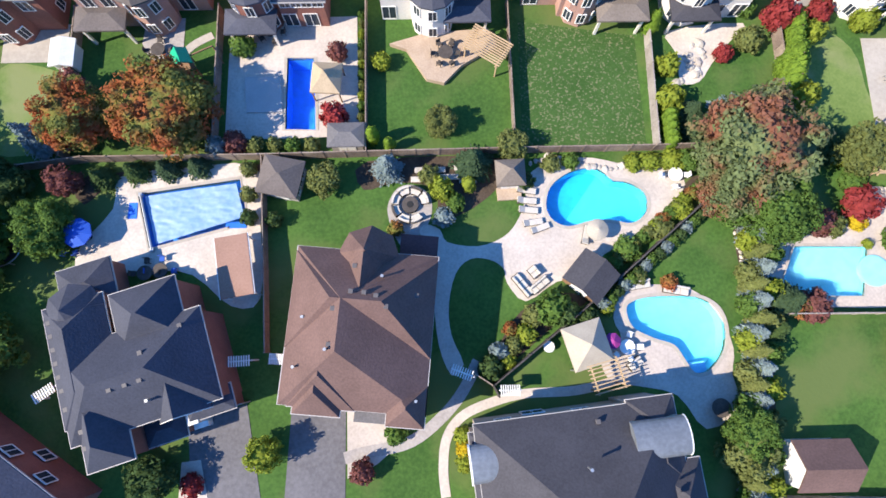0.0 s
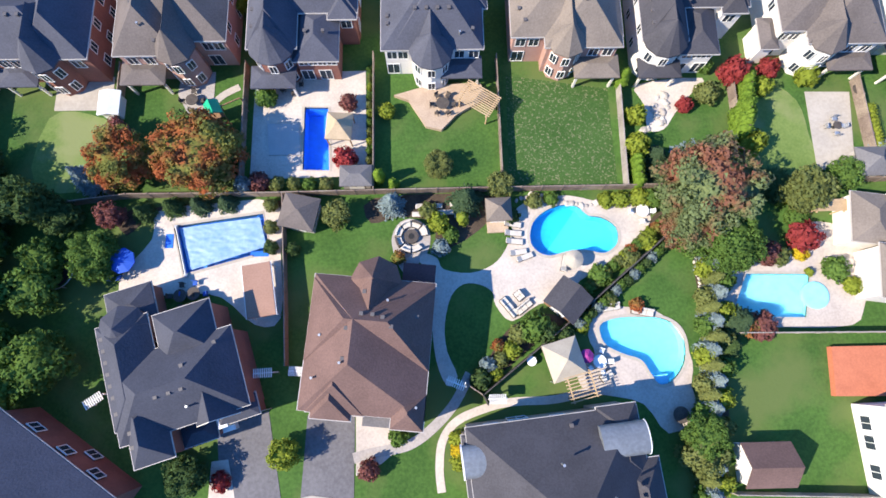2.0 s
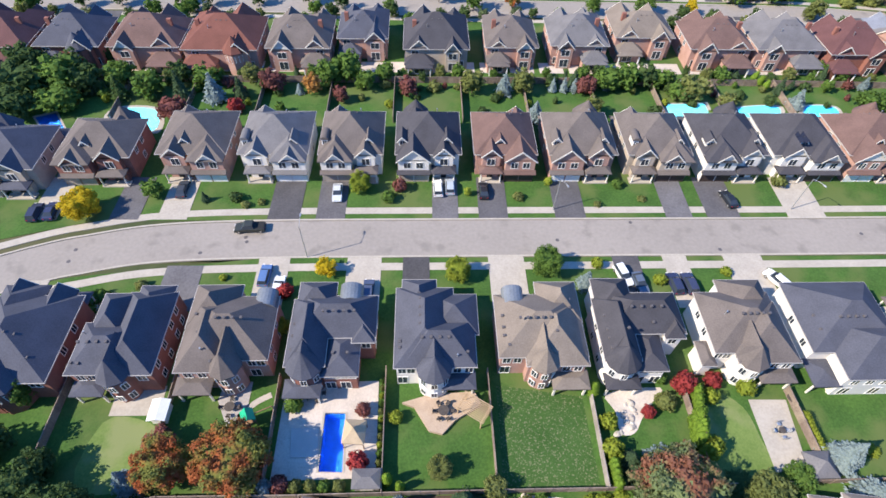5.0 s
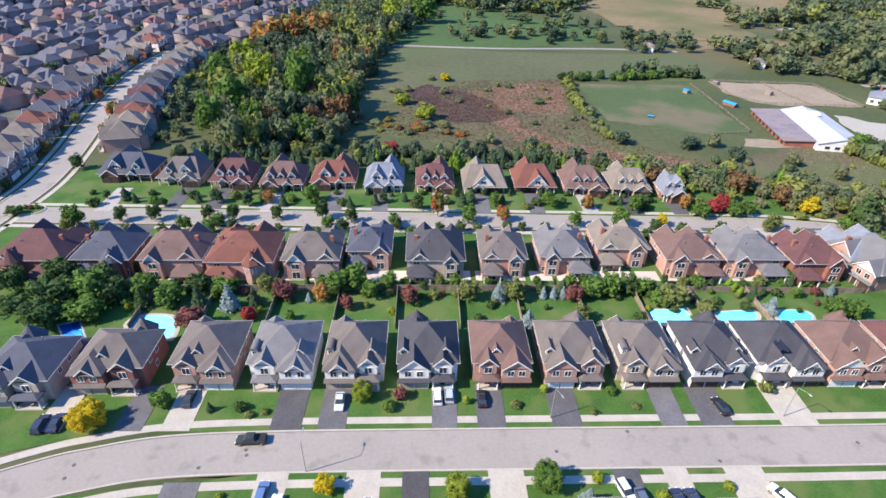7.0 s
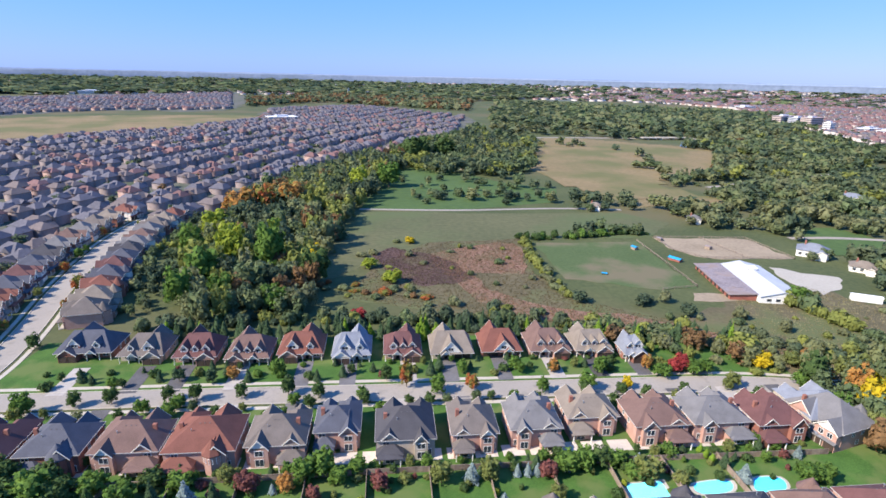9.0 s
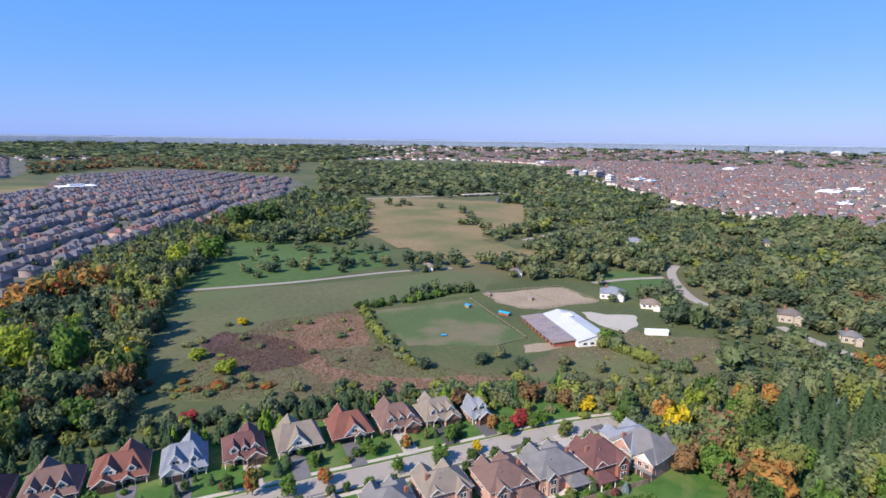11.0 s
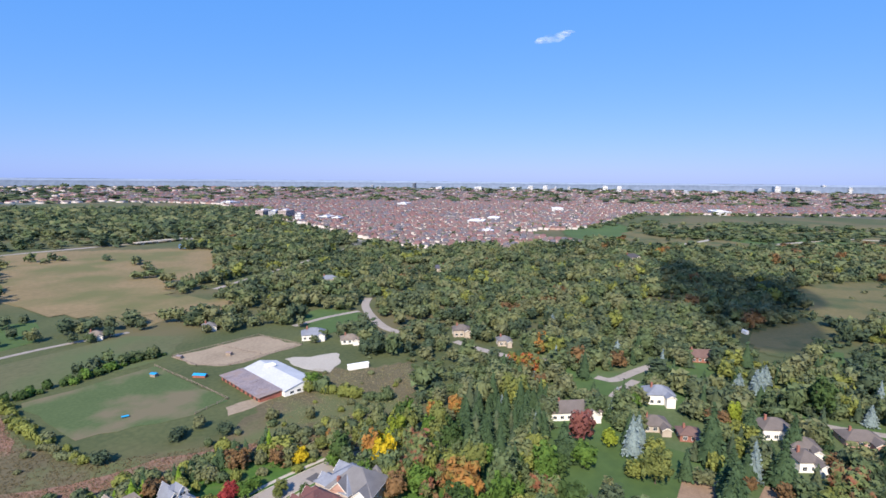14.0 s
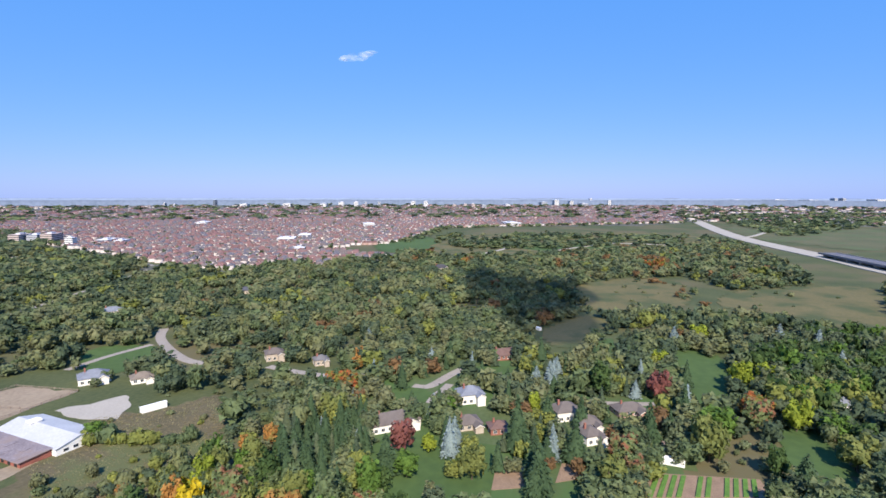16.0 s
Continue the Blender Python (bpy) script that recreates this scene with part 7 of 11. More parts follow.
car("dark blue car parked on the driveway", 42.0, 53.6, 95, (0.04, 0.05, 0.1), "suv")
car("dark blue car parked on the driveway", 44.6, 53.6, 95, (0.05, 0.06, 0.11), "suv")
car("white van parked on the driveway", 60.3, 54.3, 120, (0.82, 0.82, 0.8), "suv")
car("dark car parked on the driveway", -10.7, 52.5, 90, (0.08, 0.1, 0.16), "suv")
car("dark blue car parked on the driveway", -73.6, 70.6, 95, (0.05, 0.06, 0.1), "suv")
car("dark blue car parked on the driveway", -70.8, 70.9, 95, (0.05, 0.06, 0.12))
car("dark car parked before the garage", -48.2, 76.6, 92, (0.06, 0.07, 0.09))

# driveways along the curved street, both sides: from the kerb to the garages
for (x0, _), (x1, _), dark_one in (((-60.0, 71.2), (-54.6, 71.2), 1), ((-51.2, 71.2), (-45.7, 71.2), 0), ((-30.8, 71.1), (-24.8, 71.1), 1), ((-21.8, 71.1), (-16.3, 71.1), 1), ((0.2, 71.1), (5.2, 71.1), 1), ((9.1, 71.1), (14.7, 71.1), 1), ((23.8, 71.1), (29.7, 71.1), 1), ((45.3, 71.1), (50.5, 71.1), 1), ((53.4, 71.1), (59.9, 71.0), 1), ((-74.7, 71.2), (-69.6, 71.2), 0), ((69.4, 71.0), (76.9, 71.0), 0)):
    slab("driveway", [(x0, 69.2), (x1, 69.2), (x1 + 0.1, 80.5), (x0 + 0.1, 80.5)], 0, 0.17, DRIVE if dark_one else CONCRETE, ("dark asphalt" if dark_one else "pale concrete") + " driveway before the garage", "driveway")
for (x0, _), (x1, _), dark_one in (((-46.0, 58.5), (-39.7, 58.4), 1), ((-30.4, 58.4), (-25.0, 58.4), 0), ((-14.9, 58.3), (-8.9, 58.3), 0), ((-5.1, 58.3), (-0.4, 58.2), 1), ((10.1, 58.2), (16.5, 58.2), 0), ((32.5, 58.1), (37.3, 58.1), 1), ((41.7, 58.0), (46.1, 58.0), 0), ((52.9, 58.0), (60.0, 58.0), 0), ((-69.2, 58.6), (-64.8, 58.6), 0)):
    y1 = 60.2 - (max(0, -32 - x0) * 0.13)
    slab("driveway", [(x0, y1), (x1, y1), (x1, 49.0), (x0, 49.0)], 0, 0.17, DRIVE if dark_one else CONCRETE, ("dark asphalt" if dark_one else "pale concrete") + " driveway before the garage", "driveway")
for i, x in enumerate((-104, -83, -70, -52, -31, -16, 4, 18, 36, 54, 69, 84)):
    slab("driveway", [(x - 2.6, 154.6), (x + 2.6, 154.6), (x + 2.6, 171), (x - 2.6, 171)], 0, 0.17, DRIVE if i % 3 else INTERLOCK, "driveway of a house on the tree-lined street", "driveway")
for i, x in enumerate((-103, -86, -68, -50, -31, -16, 2, 20, 37, 54, 72, 89, 106, 123)):
    slab("driveway", [(x - 2.6, 146), (x + 2.6, 146), (x + 2.6, 131), (x - 2.6, 131)], 0, 0.17, DRIVE if i % 3 else INTERLOCK, "driveway of a house on the tree-lined street", "driveway")

# ---------------------------------------------------------------- garden trees
# the two red maples, spruces and shrubs of the back gardens
tree(-35.4, 23.5, 4.3, 8, "rust", "round", True)
tree(-26.3, 24.0, 5.4, 9, "rust", "round", True)
tree(-40.0, 21.9, 2.3, 6, "blue", "cone")
tree(-37.3, 27.2, 2.2, 4, "plum", "round")
tree(-10.4, 24.2, 1.7, 2.8, "red", "shrub")
tree(-10.1, 31.6, 1.3, 2.2, "plum", "shrub")
tree(-18.5, 21.3, 1.1, 1.8, "olive", "shrub")
tree(-16.5, 21.3, 1, 1.7, "olive", "shrub")
tree(-14.6, 21.2, 1, 1.7, "green", "shrub")
tree(-12.6, 21.2, 1, 1.7, "olive", "shrub")
tree(-20.5, 21.4, 1.5, 2.5, "plum", "shrub")
tree(-20.2, 32.5, 1.6, 2.4, "green", "shrub")
tree(-22.3, 21.1, 1.3, 2.5, "blue", "shrub")
tree(-5.5, 30.4, 1.2, 2, "lime", "shrub")
tree(0.7, 23.1, 2, 3.8, "olive", "round", True)
tree(7.9, 20.5, 1.8, 3.5, "olive", "round")
tree(-4.8, 18.4, 1.9, 4.6, "blue", "cone")
tree(3.9, 18.7, 2.4, 4.4, "spruce", "cone")
tree(-11.1, 17.1, 1.9, 3.8, "olive", "round")
tree(-16.3, 13.3, 1, 1.8, "dark", "shrub")
tree(-6.3, 21.7, 0.8, 4, "cedar", "column")
tree(-4.6, 20.9, 0.7, 3, "cedar", "column")
tree(-33.8, 18.0, 1.6, 3.2, "dark", "cone")
tree(-30.5, 18.7, 1.6, 3.2, "dark", "cone")
tree(-27.3, 18.9, 1.6, 3.2, "spruce", "cone")
tree(-24.2, 19.1, 1.5, 3, "spruce", "cone")
tree(-19.1, 18.7, 1, 2, "olive", "shrub")
tree(-18.9, 16.0, 1, 2, "olive", "shrub")
tree(-18.8, 13.6, 1, 2, "dark", "shrub")
tree(-37.9, 13.0, 3.0, 5.4, "green", "round", True)
tree(-37.1, 17.4, 1.9, 4.0, "plum", "round")
tree(-38.1, 11.7, 2.4, 5, "green", "round")
tree(31.1, 19.1, 6.2, 10, "bronze", "round", True)
tree(29.1, 14.9, 3.4, 6.4, "bronze", "round", True)
tree(33.3, 12.6, 3.8, 6.8, "green", "round", True)
tree(29.3, 13.5, 2.4, 4, "green", "round")
tree(43.8, 19.1, 3.2, 5.5, "olive", "round")
tree(43.1, 13.6, 2.2, 3, "red", "shrub")
tree(38.5, 25.2, 2, 3.4, "lime", "shrub")
tree(24.7, 25.3, 1.8, 3, "lime", "shrub")
tree(25.0, 29.3, 1.5, 2.6, "lime", "shrub")
tree(37.5, 34.7, 2.1, 3.6, "red", "shrub")
tree(42.3, 35.4, 1.6, 2.4, "red", "shrub")
tree(47.0, 34.2, 1.7, 2.6, "lime", "shrub")
tree(41.0, 32.8, 1.5, 2.6, "lime", "shrub")
tree(31.3, 30.7, 1.2, 1.8, "red", "shrub")
tree(34.2, 32.2, 1.8, 2.2, "olive", "shrub")
tree(34.4, 36.0, 1.2, 2, "green", "shrub")
tree(41.2, 20.3, 2.6, 3, "dark", "cone")
tree(31.4, 23.9, 2.6, 3, "blue", "cone")
tree(26.9, 23.9, 1.9, 3.4, "spruce", "cone")
tree(27.5, 22.0, 1.9, 3.4, "spruce", "cone")
tree(23.6, 33.7, 0.8, 4.5, "cedar", "column")
tree(11.2, 3.8, 2.1, 3, "green", "shrub")
tree(9.4, 3.1, 1.4, 2, "olive", "shrub")
tree(8.5, 1.3, 1.3, 1.8, "lime", "shrub")
tree(7.0, 1.9, 0.9, 1.4, "rust", "shrub")
tree(5.8, -0.2, 1.1, 1.8, "blue", "shrub")
tree(4.9, -1.7, 1.4, 2.2, "dark", "shrub")
tree(7.3, 0.4, 1.1, 1.6, "olive", "shrub")
tree(12.6, 3.2, 1.5, 2.6, "dark", "shrub")
tree(16.7, 3.7, 0.9, 1.2, "lime", "shrub")
tree(14.6, 2.9, 1.2, 2, "dark", "shrub")
tree(6.7, -1.2, 0.9, 1.4, "lime", "shrub")
tree(23.1, 6.1, 1, 1.3, "rust", "shrub")
tree(20.1, 6.8, 1, 1.3, "olive", "shrub")
tree(22.8, 11.6, 1.5, 1.6, "olive", "shrub")
tree(19.1, 9.6, 1.6, 1.8, "green", "shrub")
tree(25.0, 13.6, 1.4, 1.6, "lime", "shrub")
tree(0.6, 16.1, 1.5, 2.6, "lime", "shrub")
tree(0.8, 13.2, 1.3, 1.6, "blue", "shrub")
tree(3.4, 16.6, 0.9, 2.6, "lime", "column")
tree(2.0, 14.7, 1.2, 1.8, "green", "shrub")
tree(-4.1, 12.2, 1, 1.2, "rust", "shrub")
tree(-0.6, 17.7, 1.3, 1.5, "olive", "shrub")
tree(9.3, 16.9, 1.1, 1.5, "dark", "shrub")
tree(12.0, 18.7, 1.2, 1.4, "olive", "shrub")
tree(14.1, 19.0, 1.1, 1.2, "green", "shrub")
tree(20.6, 18.7, 1.2, 1.2, "lime", "shrub")
tree(22.3, 18.8, 1.4, 1.3, "lime", "shrub")
tree(24.7, 18.9, 1.5, 1.3, "lime", "shrub")
tree(26.2, 18.8, 1.5, 1.3, "green", "shrub")
tree(-16.2, -8.9, 1.8, 4.2, "lime", "round")
tree(-7.3, -10.8, 1.4, 2.4, "plum", "shrub")
tree(-4.2, -7.6, 1.3, 1.5, "green", "shrub")
tree(2.2, -7.9, 1.1, 1.2, "lime", "shrub")
tree(2.3, -10.4, 1.1, 1.2, "lime", "shrub")
tree(2.2, -9.2, 1, 1, "yellow", "shrub")
tree(-26.2, -10.8, 2.6, 4.5, "dark", "round")
tree(-23.0, -11.7, 1.3, 1.6, "red", "shrub")
tree(28.4, -8.0, 2.7, 5.2, "green", "round", True)
tree(27.9, -9.8, 2.6, 4.5, "olive", "round")
tree(33.0, 1.4, 1.8, 3, "dark", "cone")
tree(37.0, 3.5, 2, 2, "plum", "shrub")
tree(35.4, 3.6, 1.6, 1.8, "rust", "shrub")
tree(34.2, 4.1, 2.4, 4, "spruce", "cone")
tree(43.7, 9.6, 0.6, 1, "lime", "shrub")
tree(46.5, 9.8, 1.8, 2.2, "green", "shrub")
tree(48.4, 7.9, 1.3, 1.4, "lime", "shrub")
tree(43.1, 18.6, 3, 5, "olive", "round")
tree(42.3, 18.8, 1.4, 1.8, "lime", "shrub")
tree(49.1, 21.1, 2.4, 3.8, "green", "round")
tree(43.7, 17.2, 1.3, 1.5, "lime", "shrub")
tree(42.8, 16.1, 1.6, 2, "green", "shrub")
tree(43.0, 11.9, 1.2, 1.2, "yellow", "shrub")
tree(38.7, 11.8, 1.8, 2.6, "plum", "shrub")
tree(40.1, 11.5, 1.5, 2, "olive", "shrub")
tree(56.1, 23.4, 3, 7.5, "blue", "cone", True)
tree(57.9, 18.2, 3.5, 6.5, "blue", "cone")
tree(61.8, 24.8, 1.2, 1.2, "lime", "shrub")
tree(-18.2, 56.7, 1.9, 3.6, "yellow", "round")
tree(4.4, 55.5, 2.5, 4.8, "lime", "round", True)
tree(19.9, 56.7, 3, 6, "green", "round", True)
tree(29.2, 57.8, 1.2, 2.2, "lime", "shrub")
tree(26.3, 53.5, 1.9, 4.5, "blue", "cone")
tree(39.5, 54.3, 1.3, 2, "lime", "shrub")
tree(-64.4, 70.6, 3.7, 5.8, "yellow", "round", True)
tree(-13.8, 76.8, 2.5, 4.8, "lime", "round", True)
tree(-53.1, 75.1, 2, 4.5, "green", "round")
tree(-6.2, 77.0, 1.7, 2.8, "plum", "shrub")
tree(-8.2, 74.2, 1.6, 2.2, "green", "shrub")
tree(37.5, 78.0, 1.3, 1.8, "green", "shrub")
tree(41.6, 74.2, 1, 0.8, "olive", "shrub")
tree(17.0, 74.5, 1.2, 1.6, "olive", "shrub")
tree(70.8, 78.5, 1.8, 2.4, "olive", "shrub")
tree(-24.6, 52.2, 1.6, 2.6, "red", "shrub")
tree(-23.7, 45.0, 1.4, 3.6, "lime", "round")
tree(-58.3, 49.8, 1.7, 2.4, "green", "shrub")
tree(-55.8, 48.7, 1.7, 2.4, "green", "shrub")
tree(-54.7, 51.6, 1.5, 1.8, "green", "shrub")
tree(-48.8, 53.9, 1.2, 1.4, "olive", "shrub")
tree(-37.5, 74.3, 1.4, 2, "dark", "shrub")
tree(-35.4, 72.6, 1, 1.2, "olive", "shrub")
tree(-43.3, 74.0, 1, 2.6, "spruce", "cone")
tree(-32.5, 73.4, 0.9, 1, "olive", "shrub")
tree(32.4, 72.7, 0.9, 0.9, "olive", "shrub")
tree(23.6, 78.4, 1, 2.4, "lime", "column")
tree(7.2, 75.5, 0.9, 2.4, "lime", "column")
tree(52.1, 56.2, 1.2, 1.3, "lime", "shrub")
tree(-35.7, 55.5, 0.8, 0.9, "lime", "shrub")
tree(-43.2, 12.4, 2.2, 6, "green", "round")
tree(-42.2, 17.2, 2.4, 5, "dark", "round")
tree(-48.5, 8.7, 2.5, 7, "green", "round")
tree(-44.0, 8.7, 3, 6, "green", "round")
tree(-58.4, 34.1, 2.2, 7, "green", "round")
tree(-41.7, 1.1, 3.4, 7, "green", "round")
tree(-44.3, 18.3, 3, 9, "dark", "round")
tree(38.9, 33.6, 0.85, 3.6, "cedar", "column", where="in the hedge between gardens")
tree(38.8, 33.0, 0.85, 3.6, "cedar", "column", where="in the hedge between gardens")
tree(38.7, 32.4, 0.85, 3.6, "cedar", "column", where="in the hedge between gardens")
tree(38.5, 31.8, 0.85, 3.6, "cedar", "column", where="in the hedge between gardens")
tree(38.4, 31.2, 0.85, 3.6, "cedar", "column", where="in the hedge between gardens")
tree(38.3, 30.6, 0.85, 3.6, "cedar", "column", where="in the hedge between gardens")
tree(37.7, 29.6, 1.1, 5.0, "cedar", "column", where="in the hedge between gardens")
tree(37.5, 29.1, 1.1, 5.0, "cedar", "column", where="in the hedge between gardens")
tree(37.4, 28.6, 1.1, 5.0, "cedar", "column", where="in the hedge between gardens")
tree(37.3, 28.0, 1.1, 5.0, "cedar", "column", where="in the hedge between gardens")
tree(37.2, 27.5, 1.1, 5.0, "cedar", "column", where="in the hedge between gardens")
tree(37.1, 26.9, 1.1, 5.0, "cedar", "column", where="in the hedge between gardens")
tree(36.9, 26.3, 1.1, 5.0, "cedar", "column", where="in the hedge between gardens")
tree(24.4, 23.4, 0.8, 3.2, "cedar", "column", where="in the hedge between gardens")
tree(24.4, 22.8, 0.8, 3.2, "cedar", "column", where="in the hedge between gardens")
tree(24.4, 22.0, 0.8, 3.2, "cedar", "column", where="in the hedge between gardens")
tree(24.4, 21.3, 0.8, 3.2, "cedar", "column", where="in the hedge between gardens")
tree(24.4, 20.6, 0.8, 3.2, "cedar", "column", where="in the hedge between gardens")
tree(54.3, 30.0, 0.7, 1.7, "lime", "shrub", where="in the clipped hedge")
tree(54.3, 29.4, 0.7, 1.7, "lime", "shrub", where="in the clipped hedge")
tree(54.3, 28.8, 0.7, 1.7, "lime", "shrub", where="in the clipped hedge")
tree(54.3, 28.2, 0.7, 1.7, "lime", "shrub", where="in the clipped hedge")
tree(54.3, 27.6, 0.7, 1.7, "lime", "shrub", where="in the clipped hedge")
tree(54.3, 27.0, 0.7, 1.7, "lime", "shrub", where="in the clipped hedge")
tree(54.4, 26.4, 0.7, 1.7, "lime", "shrub", where="in the clipped hedge")
tree(54.4, 25.8, 0.7, 1.7, "lime", "shrub", where="in the clipped hedge")
tree(54.3, 25.2, 0.7, 1.7, "lime", "shrub", where="in the clipped hedge")
tree(54.4, 24.7, 0.7, 1.7, "lime", "shrub", where="in the clipped hedge")
tree(54.4, 24.1, 0.7, 1.7, "lime", "shrub", where="in the clipped hedge")
tree(31.8, 10.6, 1.7, 3.8, "blue", "cone", where="in the tall mixed hedge")
tree(31.2, 10.2, 1.4, 2.4, "lime", "shrub", where="in the tall mixed hedge")
tree(32.0, 9.0, 1.5, 3.8, "olive", "cone", where="in the tall mixed hedge")
tree(33.3, 8.5, 1.4, 2.4, "green", "shrub", where="in the tall mixed hedge")
tree(32.1, 7.3, 1.7, 3.8, "blue", "cone", where="in the tall mixed hedge")
tree(30.8, 6.9, 1.4, 2.4, "olive", "shrub", where="in the tall mixed hedge")
tree(31.2, 5.7, 1.5, 3.8, "olive", "cone", where="in the tall mixed hedge")
tree(32.8, 5.2, 1.4, 2.4, "lime", "shrub", where="in the tall mixed hedge")
tree(31.3, 4.1, 1.7, 3.8, "blue", "cone", where="in the tall mixed hedge")
tree(30.4, 3.6, 1.4, 2.4, "green", "shrub", where="in the tall mixed hedge")
tree(31.4, 2.4, 1.5, 3.8, "olive", "cone", where="in the tall mixed hedge")
tree(32.4, 2.0, 1.4, 2.4, "olive", "shrub", where="in the tall mixed hedge")
tree(30.6, 0.9, 1.7, 3.8, "blue", "cone", where="in the tall mixed hedge")
tree(30.0, 0.5, 1.4, 2.4, "lime", "shrub", where="in the tall mixed hedge")
tree(30.7, -0.7, 1.5, 3.8, "olive", "cone", where="in the tall mixed hedge")
tree(32.0, -1.1, 1.4, 2.4, "green", "shrub", where="in the tall mixed hedge")
tree(30.8, -2.3, 1.7, 3.8, "blue", "cone", where="in the tall mixed hedge")
tree(29.6, -2.7, 1.4, 2.4, "olive", "shrub", where="in the tall mixed hedge")
tree(30.0, -3.8, 1.5, 3.8, "olive", "cone", where="in the tall mixed hedge")
tree(31.5, -4.3, 1.4, 2.4, "lime", "shrub", where="in the tall mixed hedge")
tree(30.1, -5.3, 1.7, 3.8, "blue", "cone", where="in the tall mixed hedge")
tree(29.2, -5.7, 1.4, 2.4, "green", "shrub", where="in the tall mixed hedge")
tree(30.2, -6.8, 1.5, 3.8, "olive", "cone", where="in the tall mixed hedge")
tree(31.1, -7.3, 1.4, 2.4, "olive", "shrub", where="in the tall mixed hedge")
tree(29.4, -8.3, 1.7, 3.8, "blue", "cone", where="in the tall mixed hedge")
tree(28.8, -8.7, 1.4, 2.4, "lime", "shrub", where="in the tall mixed hedge")
tree(29.5, -9.8, 1.5, 3.8, "olive", "cone", where="in the tall mixed hedge")
tree(30.7, -10.2, 1.4, 2.4, "green", "shrub", where="in the tall mixed hedge")
tree(29.6, -11.2, 1.7, 3.8, "blue", "cone", where="in the tall mixed hedge")
tree(28.4, -11.6, 1.4, 2.4, "olive", "shrub", where="in the tall mixed hedge")
tree(28.8, -12.6, 1.5, 3.8, "olive", "cone", where="in the tall mixed hedge")
tree(30.3, -13.1, 1.4, 2.4, "lime", "shrub", where="in the tall mixed hedge")
tree(28.9, -14.1, 1.7, 3.8, "blue", "cone", where="in the tall mixed hedge")
tree(28.1, -14.4, 1.4, 2.4, "green", "shrub", where="in the tall mixed hedge")
tree(16.4, 4.1, 0.85, 1.4, "blue", "shrub", where="along the dark fence")
tree(14.7, 5.6, 0.9, 1.3, "green", "shrub", where="along the dark fence")
tree(17.1, 4.7, 0.85, 1.4, "green", "shrub", where="along the dark fence")
tree(15.4, 6.2, 0.9, 1.3, "olive", "shrub", where="along the dark fence")
tree(17.8, 5.3, 0.85, 1.4, "dark", "shrub", where="along the dark fence")
tree(16.2, 6.8, 0.9, 1.3, "lime", "shrub", where="along the dark fence")
tree(18.6, 6.0, 0.85, 1.4, "blue", "shrub", where="along the dark fence")
tree(17.0, 7.5, 0.9, 1.3, "rust", "shrub", where="along the dark fence")
tree(19.3, 6.6, 0.85, 1.4, "green", "shrub", where="along the dark fence")
tree(17.7, 8.1, 0.9, 1.3, "green", "shrub", where="along the dark fence")
tree(20.0, 7.2, 0.85, 1.4, "dark", "shrub", where="along the dark fence")
tree(18.4, 8.7, 0.9, 1.3, "olive", "shrub", where="along the dark fence")
tree(20.8, 7.9, 0.85, 1.4, "blue", "shrub", where="along the dark fence")
tree(19.2, 9.4, 0.9, 1.3, "lime", "shrub", where="along the dark fence")
tree(21.5, 8.5, 0.85, 1.4, "green", "shrub", where="along the dark fence")
tree(20.0, 10.0, 0.9, 1.3, "rust", "shrub", where="along the dark fence")
tree(22.3, 9.1, 0.85, 1.4, "dark", "shrub", where="along the dark fence")
tree(20.8, 10.7, 0.9, 1.3, "green", "shrub", where="along the dark fence")
tree(23.1, 9.7, 0.85, 1.4, "blue", "shrub", where="along the dark fence")
tree(21.5, 11.3, 0.9, 1.3, "olive", "shrub", where="along the dark fence")
tree(23.8, 10.4, 0.85, 1.4, "green", "shrub", where="along the dark fence")
tree(22.3, 11.9, 0.9, 1.3, "lime", "shrub", where="along the dark fence")
tree(24.6, 11.0, 0.85, 1.4, "dark", "shrub", where="along the dark fence")
tree(23.1, 12.6, 0.9, 1.3, "rust", "shrub", where="along the dark fence")
tree(25.3, 11.7, 0.85, 1.4, "blue", "shrub", where="along the dark fence")
tree(23.9, 13.2, 0.9, 1.3, "green", "shrub", where="along the dark fence")
tree(26.1, 12.3, 0.85, 1.4, "green", "shrub", where="along the dark fence")
tree(24.7, 13.9, 0.9, 1.3, "olive", "shrub", where="along the dark fence")
tree(26.9, 13.0, 0.85, 1.4, "dark", "shrub", where="along the dark fence")
tree(25.5, 14.6, 0.9, 1.3, "lime", "shrub", where="along the dark fence")
tree(27.7, 13.6, 0.85, 1.4, "blue", "shrub", where="along the dark fence")
tree(26.3, 15.2, 0.9, 1.3, "rust", "shrub", where="along the dark fence")
tree(28.5, 14.3, 0.85, 1.4, "green", "shrub", where="along the dark fence")
tree(27.1, 15.9, 0.9, 1.3, "green", "shrub", where="along the dark fence")
tree(-7.6, 23.0, 0.5, 1.4, "lime", "shrub", where="along the fence")
tree(-7.6, 24.2, 0.5, 1.4, "olive", "shrub", where="along the fence")
tree(-7.6, 25.4, 0.5, 1.4, "green", "shrub", where="along the fence")
tree(-7.6, 26.6, 0.5, 1.4, "lime", "shrub", where="along the fence")
tree(-7.6, 27.8, 0.5, 1.4, "olive", "shrub", where="along the fence")
tree(-7.6, 29.0, 0.5, 1.4, "green", "shrub", where="along the fence")
tree(-7.6, 30.2, 0.5, 1.4, "lime", "shrub", where="along the fence")
tree(-7.6, 31.4, 0.5, 1.4, "olive", "shrub", where="along the fence")
tree(-7.6, 32.6, 0.5, 1.4, "green", "shrub", where="along the fence")
